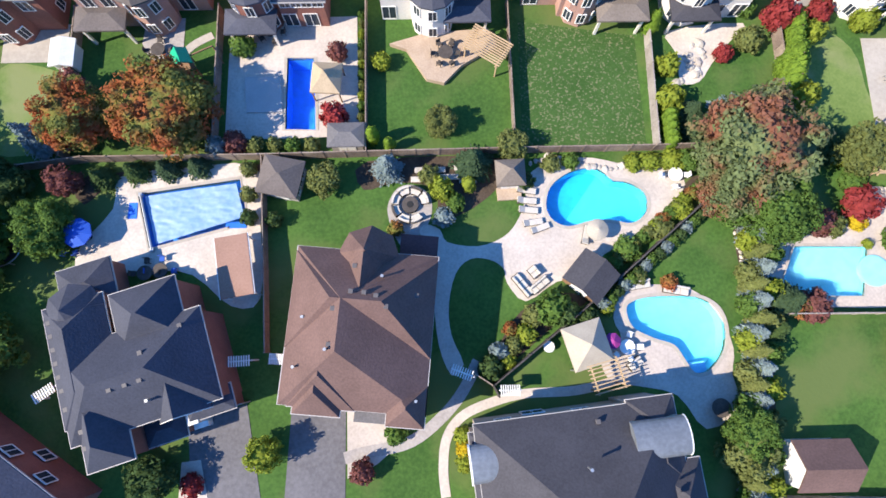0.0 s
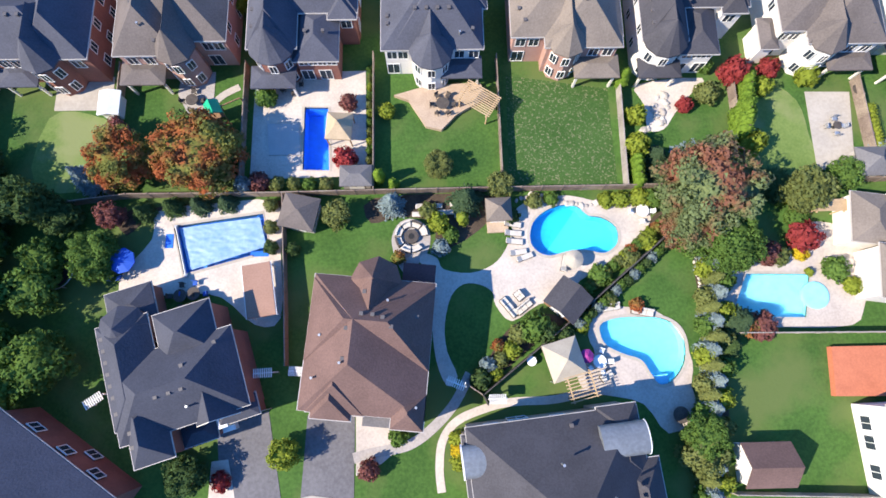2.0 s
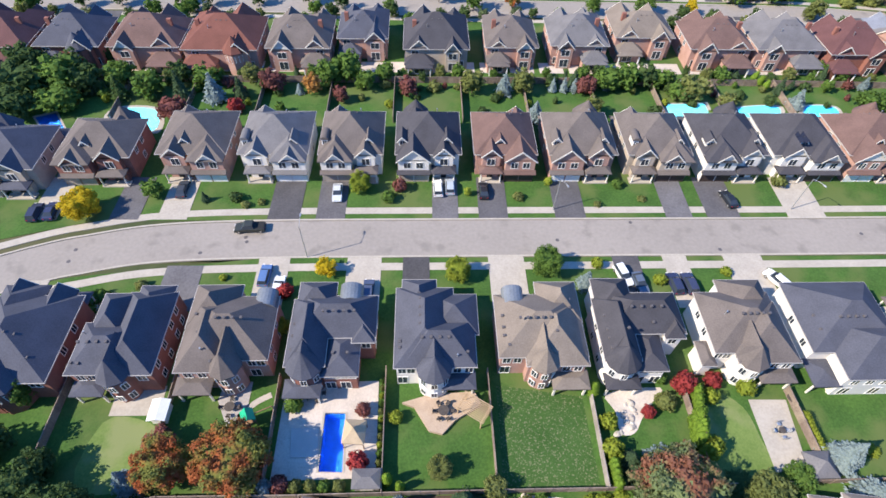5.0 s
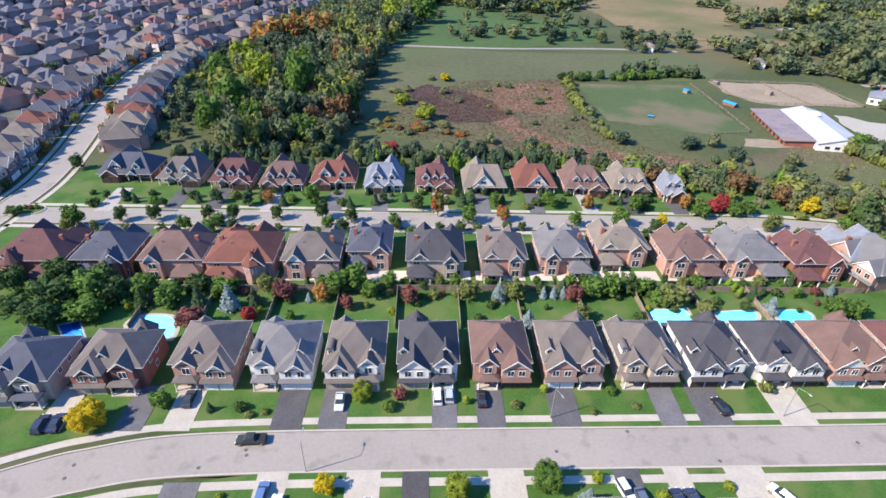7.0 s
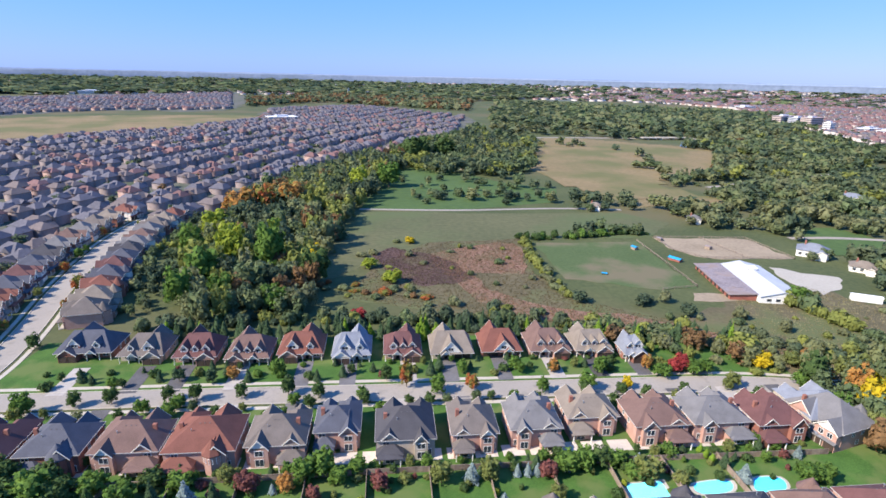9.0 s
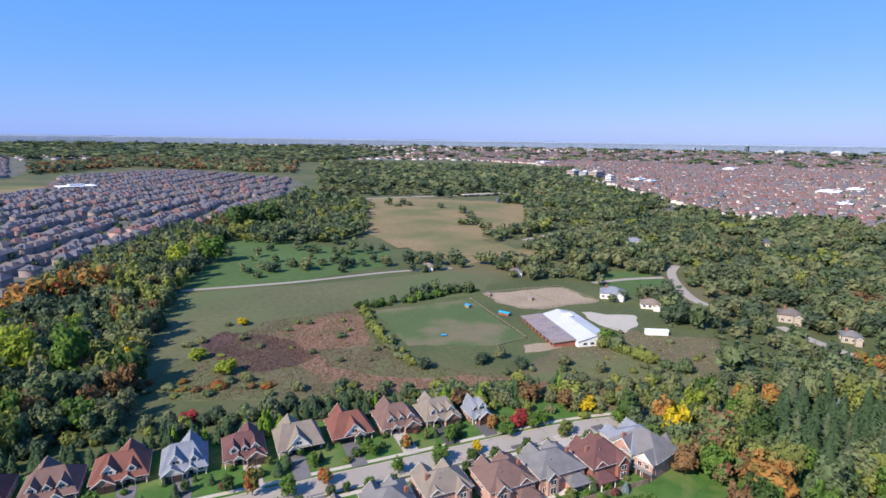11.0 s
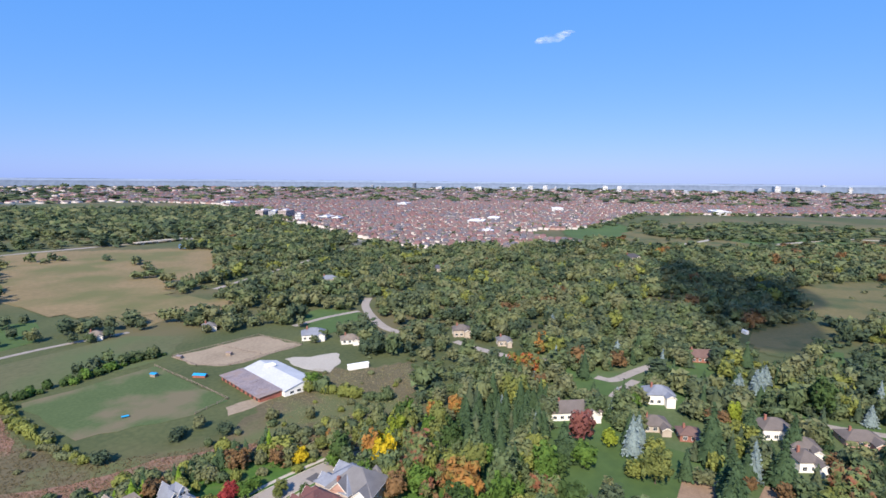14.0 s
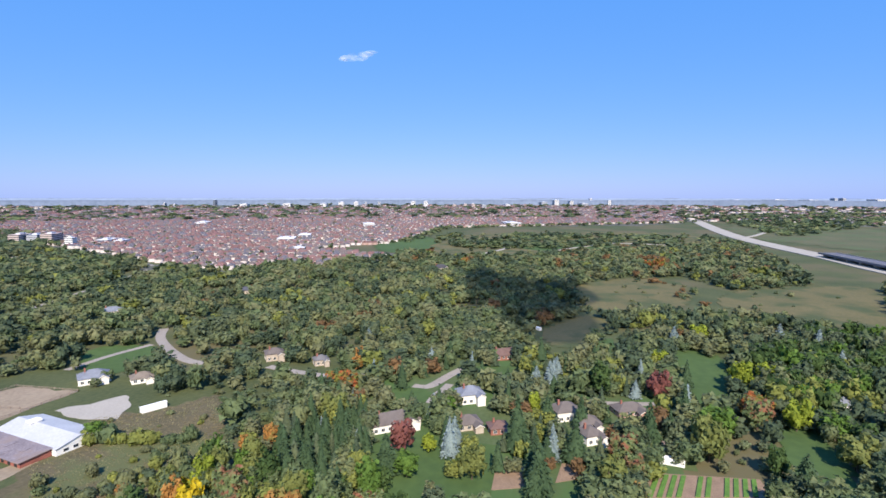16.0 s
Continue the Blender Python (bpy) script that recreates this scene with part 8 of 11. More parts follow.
tree(-7.6, 33.8, 0.5, 1.4, "lime", "shrub", where="along the fence")
tree(-7.6, 35.0, 0.5, 1.4, "olive", "shrub", where="along the fence")
tree(-7.6, 36.2, 0.5, 1.4, "green", "shrub", where="along the fence")
tree(-90.2, 107.2, 5.6, 9.1, "dark", "round")
tree(-83.1, 109.0, 5.0, 9.1, "green", "round")
tree(-77.8, 109.0, 4.2, 7.8, "dark", "round")
tree(-88.9, 98.9, 4.5, 7.8, "dark", "round")
tree(-80.9, 101.6, 4.2, 6.5, "green", "round")
tree(-97.3, 103.0, 3.5, 6.5, "dark", "round")
tree(-55.6, 98.3, 3.6, 6.5, "plum", "round")
tree(-55.9, 105.6, 2.5, 7.8, "spruce", "cone")
tree(-48.7, 105.7, 2.8, 7.8, "blue", "cone")
tree(-43.3, 101.9, 2.2, 3.4, "red", "shrub")
tree(-36.1, 109.7, 3.1, 5.9, "plum", "round")
tree(-27.2, 109.2, 2.5, 5.2, "orange", "round")
tree(-23.1, 112.4, 3.4, 7.2, "green", "round")
tree(-18.6, 113.9, 3.6, 7.8, "green", "round")
tree(-5.0, 108.1, 2.5, 5.2, "plum", "round")
tree(10.0, 109.3, 2.8, 6.5, "olive", "round")
tree(17.5, 109.0, 2.4, 5.9, "blue", "cone")
tree(21.8, 109.4, 2.8, 6.5, "olive", "round")
tree(29.2, 110.0, 1.3, 4, "blue", "cone")
tree(31.8, 110.0, 1.3, 4, "blue", "cone")
tree(34.3, 110.0, 1.3, 4, "blue", "cone")
tree(36.7, 108.9, 2.5, 5.2, "plum", "round")
tree(42.1, 110.6, 3.4, 6.5, "green", "round")
tree(46.8, 111.6, 3.4, 6.5, "green", "round")
tree(51.5, 112.3, 3.4, 6.5, "dark", "round")
tree(55.2, 111.8, 2.8, 5.2, "green", "round")
tree(61.4, 107.1, 3.9, 6.5, "olive", "round")
tree(57.9, 107.0, 2.8, 5.2, "green", "round")
tree(23.5, 99.0, 2.5, 5.2, "blue", "cone")
tree(37.0, 101.3, 2.5, 5.2, "olive", "round")
tree(69.2, 104.3, 2.5, 3.9, "olive", "round")
tree(85.5, 104.1, 2.5, 5.2, "blue", "cone")
tree(101.3, 102.7, 3.6, 5.9, "green", "round")
tree(105.6, 102.5, 3.1, 5.2, "green", "round")
tree(-42.9, 106.3, 2.0, 6.5, "spruce", "cone")
tree(-70.0, 106.3, 2.5, 6.5, "dark", "cone")
tree(-63.2, 106.3, 2.2, 6.5, "dark", "cone")
tree(79.8, 114.6, 1, 3.5, "cedar", "column")
tree(80.4, 112.6, 1, 3.5, "cedar", "column")
tree(80.9, 110.6, 1, 3.5, "cedar", "column")
tree(70.9, 115.0, 2.2, 3.9, "green", "round")
tree(97.1, 117.6, 2.2, 3.9, "green", "round")
tree(108.1, 122.7, 1.8, 3.5, "green", "round")
tree(-78.2, 121.5, 1.8, 4, "dark", "round")
tree(-106.4, 144.6, 3.4, 7.8, "green", "round")
tree(-94.6, 148.3, 2.3, 5.9, "dark", "round")
tree(-84.7, 149.1, 2.3, 5.9, "dark", "round")
tree(-68.7, 149.7, 2.2, 5.9, "dark", "round")
tree(-60.6, 149.3, 2.2, 6.5, "dark", "round")
tree(-64.4, 145.5, 2.6, 4.5, "green", "round")
tree(-47.4, 150.0, 2.3, 5.9, "dark", "round")
tree(-31.0, 145.4, 2.1, 3.9, "green", "round")
tree(-24.1, 148.5, 2.3, 5.9, "dark", "round")
tree(-10.8, 147.2, 2.1, 4.5, "green", "round")
tree(3.0, 152.6, 2.6, 9.8, "rust", "round")
tree(12.7, 148.6, 3.1, 7.2, "green", "round")
tree(23.6, 149.8, 2.3, 5.9, "rust", "round")
tree(46.0, 146.8, 2.3, 5.9, "green", "round")
tree(60.9, 147.6, 2.9, 6.5, "green", "round")
tree(-77.0, 107.4, 0.65, 3.4, "spruce", "cone")
tree(-75.9, 107.6, 0.65, 3.4, "spruce", "cone")
tree(-74.8, 107.8, 0.65, 3.4, "spruce", "cone")
tree(-73.6, 108.0, 0.65, 3.4, "spruce", "cone")
tree(-72.5, 108.2, 0.65, 3.4, "spruce", "cone")
tree(-71.4, 108.4, 0.65, 3.4, "spruce", "cone")
tree(-66.8, 109.1, 0.65, 3.4, "spruce", "cone")
tree(-65.5, 109.5, 0.65, 3.4, "spruce", "cone")
tree(-64.0, 109.8, 0.65, 3.4, "spruce", "cone")
tree(-62.6, 110.0, 0.65, 3.4, "spruce", "cone")
tree(-51.0, 15.5, 3.6, 7, "dark", "round")
for x, y, r, h, c in ((-47.5, 3.0, 3.2, 8, "green"), (-53.0, 8.5, 4.4, 12, "dark"), (-58.5, 14.0, 4.2, 11, "green"), (-56.0, 1.5, 4.6, 12, "dark"), (-50.0, 13.5, 3.0, 8, "green"), (-63.0, 6.0, 4.6, 12, "dark"), (-46.0, -3.5, 3.2, 8, "green"), (-60.0, -5.0, 4.4, 11, "dark"), (-53.5, -8.5, 3.8, 10, "green"), (-66.0, 14.0, 4.4, 12, "dark"), (-67.0, 24.0, 4.0, 10, "dark"), (-59.5, 26.0, 3.4, 8, "dark")):
    tree(x, y, r, h, c, "round", where="in the shaded western gardens")
tree(-48.9, 18.6, 3.2, 6.5, "dark", "round")
tree(-53.3, 21.1, 3.4, 7, "dark", "round")
tree(-51.9, 24.1, 2.6, 5.5, "dark", "round")
tree(73.9, 147.0, 1.8, 4.9, "yellow", "round")
tree(86.0, 158.7, 2.3, 5.9, "orange", "round")
tree(97.9, 157.2, 2.9, 6.5, "red", "round")
tree(53.0, 158.6, 2.1, 5.2, "orange", "round")
tree(40.2, 160.9, 2.6, 5.9, "green", "round")
tree(-3.4, 156.8, 2.3, 6.5, "dark", "round")
tree(-33.5, 150.7, 2.3, 6.5, "dark", "round")
tree(68.7, 157.1, 2.9, 6.5, "green", "round")
tree(109.4, 145.8, 2.9, 5.9, "olive", "round")
tree(132.3, 144.3, 3.1, 5.9, "green", "round")
tree(-39.0, 162.3, 2.9, 6.5, "green", "round")
tree(-52.9, 161.4, 2.3, 4.5, "orange", "round")
tree(-139.2, 238.8, 3.4, 9, "rust", "round")
tree(-139.2, 251.4, 2, 6, "dark", "round")
tree(-147.5, 299.0, 1.8, 6, "dark", "round")
tree(-164.2, 287.3, 3, 6, "green", "round")
tree(127.0, 156.8, 3.9, 6.5, "yellow", "round")
tree(139.3, 157.5, 3.9, 5.9, "olive", "round")
tree(147.0, 160.0, 3.1, 5.2, "orange", "round")
tree(105.3, 155.4, 3.1, 5.2, "green", "round")
tree(141.4, 145.6, 2.6, 6.5, "orange", "round")
tree(-147.9, 181.2, 2.4, 4, "dark", "round")
tree(-128.9, 151.8, 2.6, 3.2, "dark", "round")
tree(89.0, 153.3, 3.4, 5.2, "green", "round")
tree(101.0, 154.6, 3.1, 5.2, "green", "round")

for x, y, r, h, c in ((-63.6, 107.4, 3.6, 6.5, "green"), (-58.3, 112.6, 3.2, 6, "dark"), (-51.8, 111.4, 3.0, 5.5, "green"), (-82.9, 113.7, 4.4, 8, "dark"), (-71.3, 111.3, 4.0, 7, "green"), (-94.0, 116.1, 4.2, 8, "dark"), (-41.9, 113.3, 2.6, 5, "olive"), (-104.3, 112.4, 4.0, 8, "dark"), (-15.0, 110.5, 2.6, 5.5, "green"), (-10.5, 113.9, 2.4, 5, "green")):
    tree(x, y, r, h, c, "round", where="along the middle gardens")

# pools behind the middle houses: raised rims with water
for label, pts, col in (("small kidney pool with turquoise water", smooth([(-70.5, 99.2), (-69.0, 102.5), (-62.4, 102.5), (-59.6, 98.8), (-59.7, 94.9), (-63.9, 96.4), (-67.2, 96.8)], 4), (0.16, 0.66, 0.86)),
                        ("small pool with deep blue water", [(-86.4, 99.2), (-82.7, 100.8), (-77.5, 93.8), (-81.6, 93.5)], (0.02, 0.15, 0.6)),
                        ("rectangular pool with turquoise water", [(55.2, 105.0), (64.6, 105.4), (64.4, 99.6), (55.1, 99.2)], (0.14, 0.66, 0.85)),
                        ("garden pool with turquoise water", smooth([(72.6, 103.9), (81.4, 104.5), (80.3, 101.0), (72.5, 100.6)], 4), (0.10, 0.58, 0.82)),
                        ("garden pool with turquoise water", smooth([(88.7, 104.5), (95.2, 104.3), (94.3, 100.6), (86.9, 100.2)], 4), (0.06, 0.58, 0.82))):
    ring = Vector((sum(p[0] for p in pts) / len(pts), sum(p[1] for p in pts) / len(pts)))
    h = thing("swimming_pool", label, "swimming pool")
    for nm, k, z1, mt in (("coping", 1.22, 0.17, CONCRETE), ("floor", 1.0, 0.19, liner("far_pool_" + str(len(bpy.data.materials)), col)), ("water", 1.0, 0.24, WATER)):
        bm = bmesh.new()
        prism(bm, [tuple(ring + (Vector(p) - ring) * k) for p in pts], 0.1 if nm != "water" else 0.2, z1)
        part(nm, bm, mt, h).visible_shadow = nm != "water"
MID_FENCES = [(-86, -69.8), (-54.2, -54.2), (-38.6, -38.6), (-22.9, -22.9), (-8.2, -8.2), (7.3, 7.3), (22.2, 22.2), (38.1, 38.1), (53.2, 53.2), (68, 68), (83.6, 83.6)]
for a, b in MID_FENCES:
    fence([(b, 98), (b, 113)], label="board fence dividing two back gardens")
fence([(-88, 113), (-8, 113.2), (60, 113), (115, 112)], label="long board fence behind the gardens")

# planting along the middle gardens
for i in range(48):
    x = -92 + i * 4.3
    tree(x, 114.6 + 1.2 * math.sin(i * 2.3), 1.5 + 0.5 * math.sin(i * 1.7), 3.0 + 1.3 * math.sin(i * 0.9), ("green", "dark", "olive", "green", "spruce")[i % 5], "cone" if i % 5 == 4 else "round", where="along the garden fence")
for i in range(30):
    x = -86 + i * 6.4
    tree(x, 108 + 4 * math.sin(i * 5.1), 1.0 + 0.3 * math.sin(i * 1.7), 1.7, ("green", "olive", "lime", "dark", "plum")[i % 5], "shrub", where="in the middle gardens")
mid = random.Random(37)
for i in range(44):
    x = -88 + i * 4.5 + mid.uniform(-1.2, 1.2)
    r, kind = mid.uniform(0.9, 2.0), mid.choice(("shrub", "shrub", "round", "cone"))
    tree(x, mid.choice((mid.uniform(110.0, 112.4), mid.uniform(100.5, 112.0))), r, {"shrub": r * 1.2, "round": r * 2.3, "cone": r * 2.6}[kind], mid.choice(("green", "dark", "olive", "dark", "plum")) if kind != "cone" else mid.choice(("spruce", "blue")), kind, where="in the middle gardens")
for i in range(26):
    x = -88 + i * 7.4
    slab("back_patio", [(x - 3, 117.5), (x + 3, 117.5), (x + 3, 122), (x - 3, 122)], 0, 0.15, PAVER, "stone patio behind the house", "patio")

# front gardens of the tree-lined street: shrubs and small trees before the porches and along the kerb
yard = random.Random(71)
for i in range(58):
    x = -112 + i * 3.35 + yard.uniform(-1, 1)
    near = i % 3 == 0
    r = yard.uniform(0.8, 1.5) if near else yard.uniform(1.2, 2.3)
    kind = yard.choice(("shrub", "shrub", "round", "cone")) if near else yard.choice(("round", "round", "shrub", "cone"))
    hgt = {"shrub": r * 1.3, "round": r * 2.5, "cone": r * 2.8}[kind]
    tree(x, yard.uniform(165.5, 168.0) if near else yard.uniform(157.5, 164.5), r, hgt, yard.choice(("green", "dark", "olive", "green", "dark", "spruce", "plum")) if kind != "cone" else "spruce", kind, where="in a front garden of the tree-lined street")
for i in range(34):
    x = -108 + i * 6.9 + yard.uniform(-1.5, 1.5)
    r = yard.uniform(1.2, 2.4)
    tree(x, yard.uniform(136.5, 144.5), r, r * 2.3, yard.choice(("green", "dark", "olive", "dark", "wood_green")), "round", where="before a house on the tree-lined street")

# solar panels on a charcoal roof facing the curved street
sp = thing("solar_panels", "dark solar panels on a charcoal shingle roof", "solar panel", 73.6, 84.5, 8.3, 0)
PANEL = plain("solar_glass", (0.02, 0.022, 0.035), 0.15)
for i in range(5):
    pb = bmesh.new()
    box(pb, -0.5, -0.85, 0, 0.5, 0.85, 0.05, 0.01)
    part("panel", pb, PANEL, sp, m=pose(-0.55 + (i % 2) * 1.1, -1.8 + (i // 2) * 1.8, 0.0, 0, -34, 0))

# manhole covers in the curved street
for x, y in ((-63.2, 62.1), (-33.9, 64.9), (-33.5, 63.8), (23.3, 64.0), (53.1, 61.6), (81.7, 65.3), (38.0, 68.3), (-41.2, 61.3), (-63.4, 59.5)):
    mb = bmesh.new()
    cyl(mb, 0, 0, 0, 0.012, 0.36, 0.36, 16)
    cyl(mb, 0, 0, 0.012, 0.018, 0.28, 0.28, 16)
    o = new("manhole_cover", mesh_bm("manhole_cover", mb, VENT))
    o.matrix_basis = pose(x, y, 0.053)
    tagged(o, "dark iron manhole cover in the street", "manhole cover", "manhole covers in the street")

# street trees along the side street
kerb_side = random.Random(91)
for i, y in enumerate(range(170, 350, 16)):
    x = -134.1 - max(0, y - 176) * 0.19 + (8.5 if i % 2 else -8.5)
    r = kerb_side.uniform(1.6, 2.8)
    tree(x, y, r, r * 2.4, kerb_side.choice(("green", "dark", "olive", "rust", "dark")), "round", where="along the side street")

# the junction of the tree-lined street and the side street, with its planted island
isl = Vector((-126.7, 155.1))
slab("traffic_island", [(isl.x + 5.0 * math.cos(i * math.tau / 28), isl.y + 3.4 * math.sin(i * math.tau / 28)) for i in range(28)], 0, 0.32, CONCRETE, "oval traffic island with a concrete kerb", "traffic island")
slab("island_lawn", [(isl.x + 4.5 * math.cos(i * math.tau / 28), isl.y + 2.9 * math.sin(i * math.tau / 28)) for i in range(28)], 0.2, 0.40, LAWN, "grass planted on the traffic island", "lawn")
for i in range(4):
    tree(isl.x - 2.6 + i * 1.7, isl.y + 0.3 * (i % 2), 0.9, 1.4, ("dark", "green", "plum", "green")[i], "shrub", where="on the traffic island", base=0.38)

# ---------------------------------------------------------------- fields and far land
FIELD_RED = surface("dry_reed_field", (0.236, 0.142, 0.101), (0.159, 0.097, 0.069), 0.05, 0.7, 0.95, 0.4, third=(0.146, 0.116, 0.069), third_scale=0.04, third_band=(0.5, 0.62), relief=0.3)
FIELD_DARK = surface("dark_heath", (0.106, 0.061, 0.053), (0.062, 0.041, 0.037), 0.06, 0.8, 0.95, 0.4, third=(0.106, 0.086, 0.052), third_scale=0.05, third_band=(0.55, 0.66), relief=0.3)
FIELD_GREEN = surface("paddock_grass", (0.080, 0.112, 0.043), (0.055, 0.085, 0.029), 0.03, 0.6, 0.95, 0.3, third=(0.136, 0.118, 0.070), third_scale=0.030)
FIELD_MEADOW = surface("meadow_grass", (0.114, 0.112, 0.055), (0.070, 0.079, 0.036), 0.012, 0.3, 0.95, 0.3, third=(0.080, 0.104, 0.042), third_scale=0.01, relief=0.3)
FIELD_OLIVE = surface("rough_olive_pasture", (0.140, 0.120, 0.052), (0.098, 0.092, 0.038), 0.02, 0.35, 0.95, 0.3, third=(0.062, 0.078, 0.030), third_scale=0.022, relief=0.4)
FIELD_PARK = surface("park_grass", (0.066, 0.112, 0.032), (0.045, 0.082, 0.024), 0.012, 0.2, 0.95, 0.2)
FIELD_TAN = surface("dry_hay_field", (0.225, 0.165, 0.086), (0.150, 0.120, 0.056), 0.014, 0.22, 0.95, 0.3, third=(0.118, 0.116, 0.044), third_scale=0.010, relief=0.3)
FIELD_SAND = surface("riding_sand", (0.305, 0.244, 0.174), (0.221, 0.174, 0.122), 0.04, 0.5, 0.95, 0.2)
GRAVEL = surface("pale_gravel", (0.390, 0.359, 0.312), (0.312, 0.289, 0.250), 0.04, 0.8, 0.95, 0.2)
TOWN = surface("town_ground", (0.132, 0.120, 0.112), (0.056, 0.072, 0.040), 0.02, 0.09, 0.95)
FIELD_ROUGH = surface("rough_reed_grass", (0.129, 0.106, 0.061), (0.076, 0.068, 0.036), 0.05, 0.6, 0.95, 0.4, third=(0.094, 0.106, 0.044), third_scale=0.03, relief=0.3)
FIELDS = {
    "heath": [(-10.9, 287.7), (-0.4, 301.8), (20.4, 288.0), (33.9, 270.3), (39.0, 248.6), (29.1, 241.2), (11.4, 240.5), (-2.2, 256.3)],
    "core": [(21.6, 288.7), (38.6, 298.5), (62.2, 309.0), (72.9, 305.4), (73.9, 282.0), (67.0, 253.5), (50.0, 256.8), (40.5, 256.5), (43.1, 237.0), (59.7, 215.9), (80.1, 206.8), (98.7, 202.1), (123.5, 186.4), (159.6, 166.7), (150.5, 155.6), (111.6, 177.2), (81.5, 188.0), (55.1, 201.3), (37.1, 219.1), (30.5, 243.8), (21.5, 269.2)],
    "track": [(156.3, 215.3), (183.2, 217.4), (187.2, 227.0), (159.6, 222.4), (141.4, 223.7), (136.1, 215.4)],
    "red": [(-8, 273), (22, 310), (80, 316), (72, 262), (77, 224), (115, 196), (175, 156), (126, 168), (77, 196), (32, 206), (-22, 226)],
    "paddock": [(86, 307), (151, 308), (147, 232), (128, 229), (85, 246)],
    "meadow": [(-24, 389), (65, 381), (172, 382), (196, 351), (164, 317), (80, 316), (22, 310), (-10, 274), (-38, 243), (-37, 305), (-22, 338)],
    "park": [(7, 595), (56, 585), (109, 502), (150, 473), (132, 418), (50, 392), (-24, 396)],
    "tan": [(183, 907), (230, 834), (343, 776), (268, 592), (249, 424), (194, 396), (169, 511), (147, 611), (133, 742)],
    "tan_far": [(564, 1173), (800, 1114), (618, 879), (538, 961), (425, 935)],
    "gravel": [(202, 258), (229, 242), (223, 229), (202, 219), (198, 236)],
    "sand": [(166, 316), (225, 312), (228, 271), (177, 274), (165, 289)],
    "slope": [(120, 194), (138.8, 208), (166, 213), (182, 185), (190, 152), (163.6, 146), (151, 150), (132, 172)],
    "scrub": [(150, 222), (194, 181), (180, 155), (138, 185)],
}


def field(key, z, material, label, category="field"):
    raw = FIELDS[key]
    pts = [tuple(Vector(raw[i]).lerp(Vector(raw[(i + 1) % len(raw)]), k / 6)) for i in range(len(raw)) for k in range(6)]
    return slab("field", [(x + noise.noise((x * 0.1, y * 0.1, 0)) * 3, y + noise.noise((x * 0.1, y * 0.1, 9)) * 3) for x, y in pts], -0.3, z, material, label, category)


field("meadow", 0.06, FIELD_MEADOW, "broad meadow of green and straw-coloured grass")
field("red", 0.10, FIELD_ROUGH, "rough field of straw-green reed grass")
field("core", 0.12, FIELD_RED, "drift of dry red-brown reeds in the field")
field("heath", 0.14, FIELD_DARK, "patch of dark purple-brown heath in the field")
field("track", 0.13, FIELD_SAND, "pale dirt track before the barn")
field("paddock", 0.12, FIELD_GREEN, "grazed green paddock with bare brown patches")
field("park", 0.08, FIELD_PARK, "mown green parkland with scattered trees")
field("tan", 0.15, FIELD_TAN, "dry golden hay field in the valley")
field("tan_far", 0.25, FIELD_TAN, "pale tan field beyond the woods")
field("sand", 0.12, FIELD_SAND, "sandy riding paddock divided by rails")
field("gravel", 0.14, GRAVEL, "pale gravel parking lot beside the barn")
field("scrub", 0.12, FIELD_ROUGH, "rough grass field beside the barn")
field("slope", 0.17, FIELD_ROUGH, "rough brown grass slope below the barn")


def land_patch(name, pts, z, material, label, category):
    """A patch that follows the land's swell."""
    pts = np.array(smooth(pts, 3))
    lo, hi = pts.min(0), pts.max(0)
    step = max(4.0, float((hi - lo).max()) / 48)
    nx, ny = int((hi[0] - lo[0]) / step) + 2, int((hi[1] - lo[1]) / step) + 2
    gx, gy = np.meshgrid(lo[0] + np.arange(nx) * step, lo[1] + np.arange(ny) * step, indexing="ij")
    vz = rise(np.hypot(gx, gy)) + z
    idx = np.arange(nx * ny).reshape(nx, ny)
    quads = np.stack([idx[:-1, :-1], idx[1:, :-1], idx[1:, 1:], idx[:-1, 1:]], -1).reshape(-1, 4)
    mid = np.stack([gx[:-1, :-1] + step / 2, gy[:-1, :-1] + step / 2], -1).reshape(-1, 2)
    keep = inside(pts, mid)
    return tagged(new(name, mesh_np(name, np.stack([gx, gy, vz], -1).reshape(-1, 3), quads[keep], material)), label, category, kind="structure")


TOWNS = {
    "north_west": [(-190, 150), (-176, 200), (-182, 290), (-188, 352), (-128, 362), (-122, 430), (-94, 552), (-32, 652), (104, 915), (190, 1385), (-89, 1789), (-322, 1569), (-268, 1183), (-355, 974), (-560, 700), (-460, 430), (-380, 200), (-240, 130)],
    "far_west": [(-856, 1187), (-697, 1442), (-419, 1535), (-678, 2517), (-1258, 1764)],
    "east": [(765, 751), (655, 526), (719, 400), (918, 336), (1010, 520), (1210, 428), (1824, 486), (1995, 222), (2344, -394), (3878, -644), (3773, 778), (2487, 2616), (1183, 3124), (977, 2588), (1266, 1938), (983, 1256)],
}
for key, pts in TOWNS.items():
    land_patch("town_ground", pts, 0.3, TOWN, "streets and small gardens between rows of distant houses", "ground")


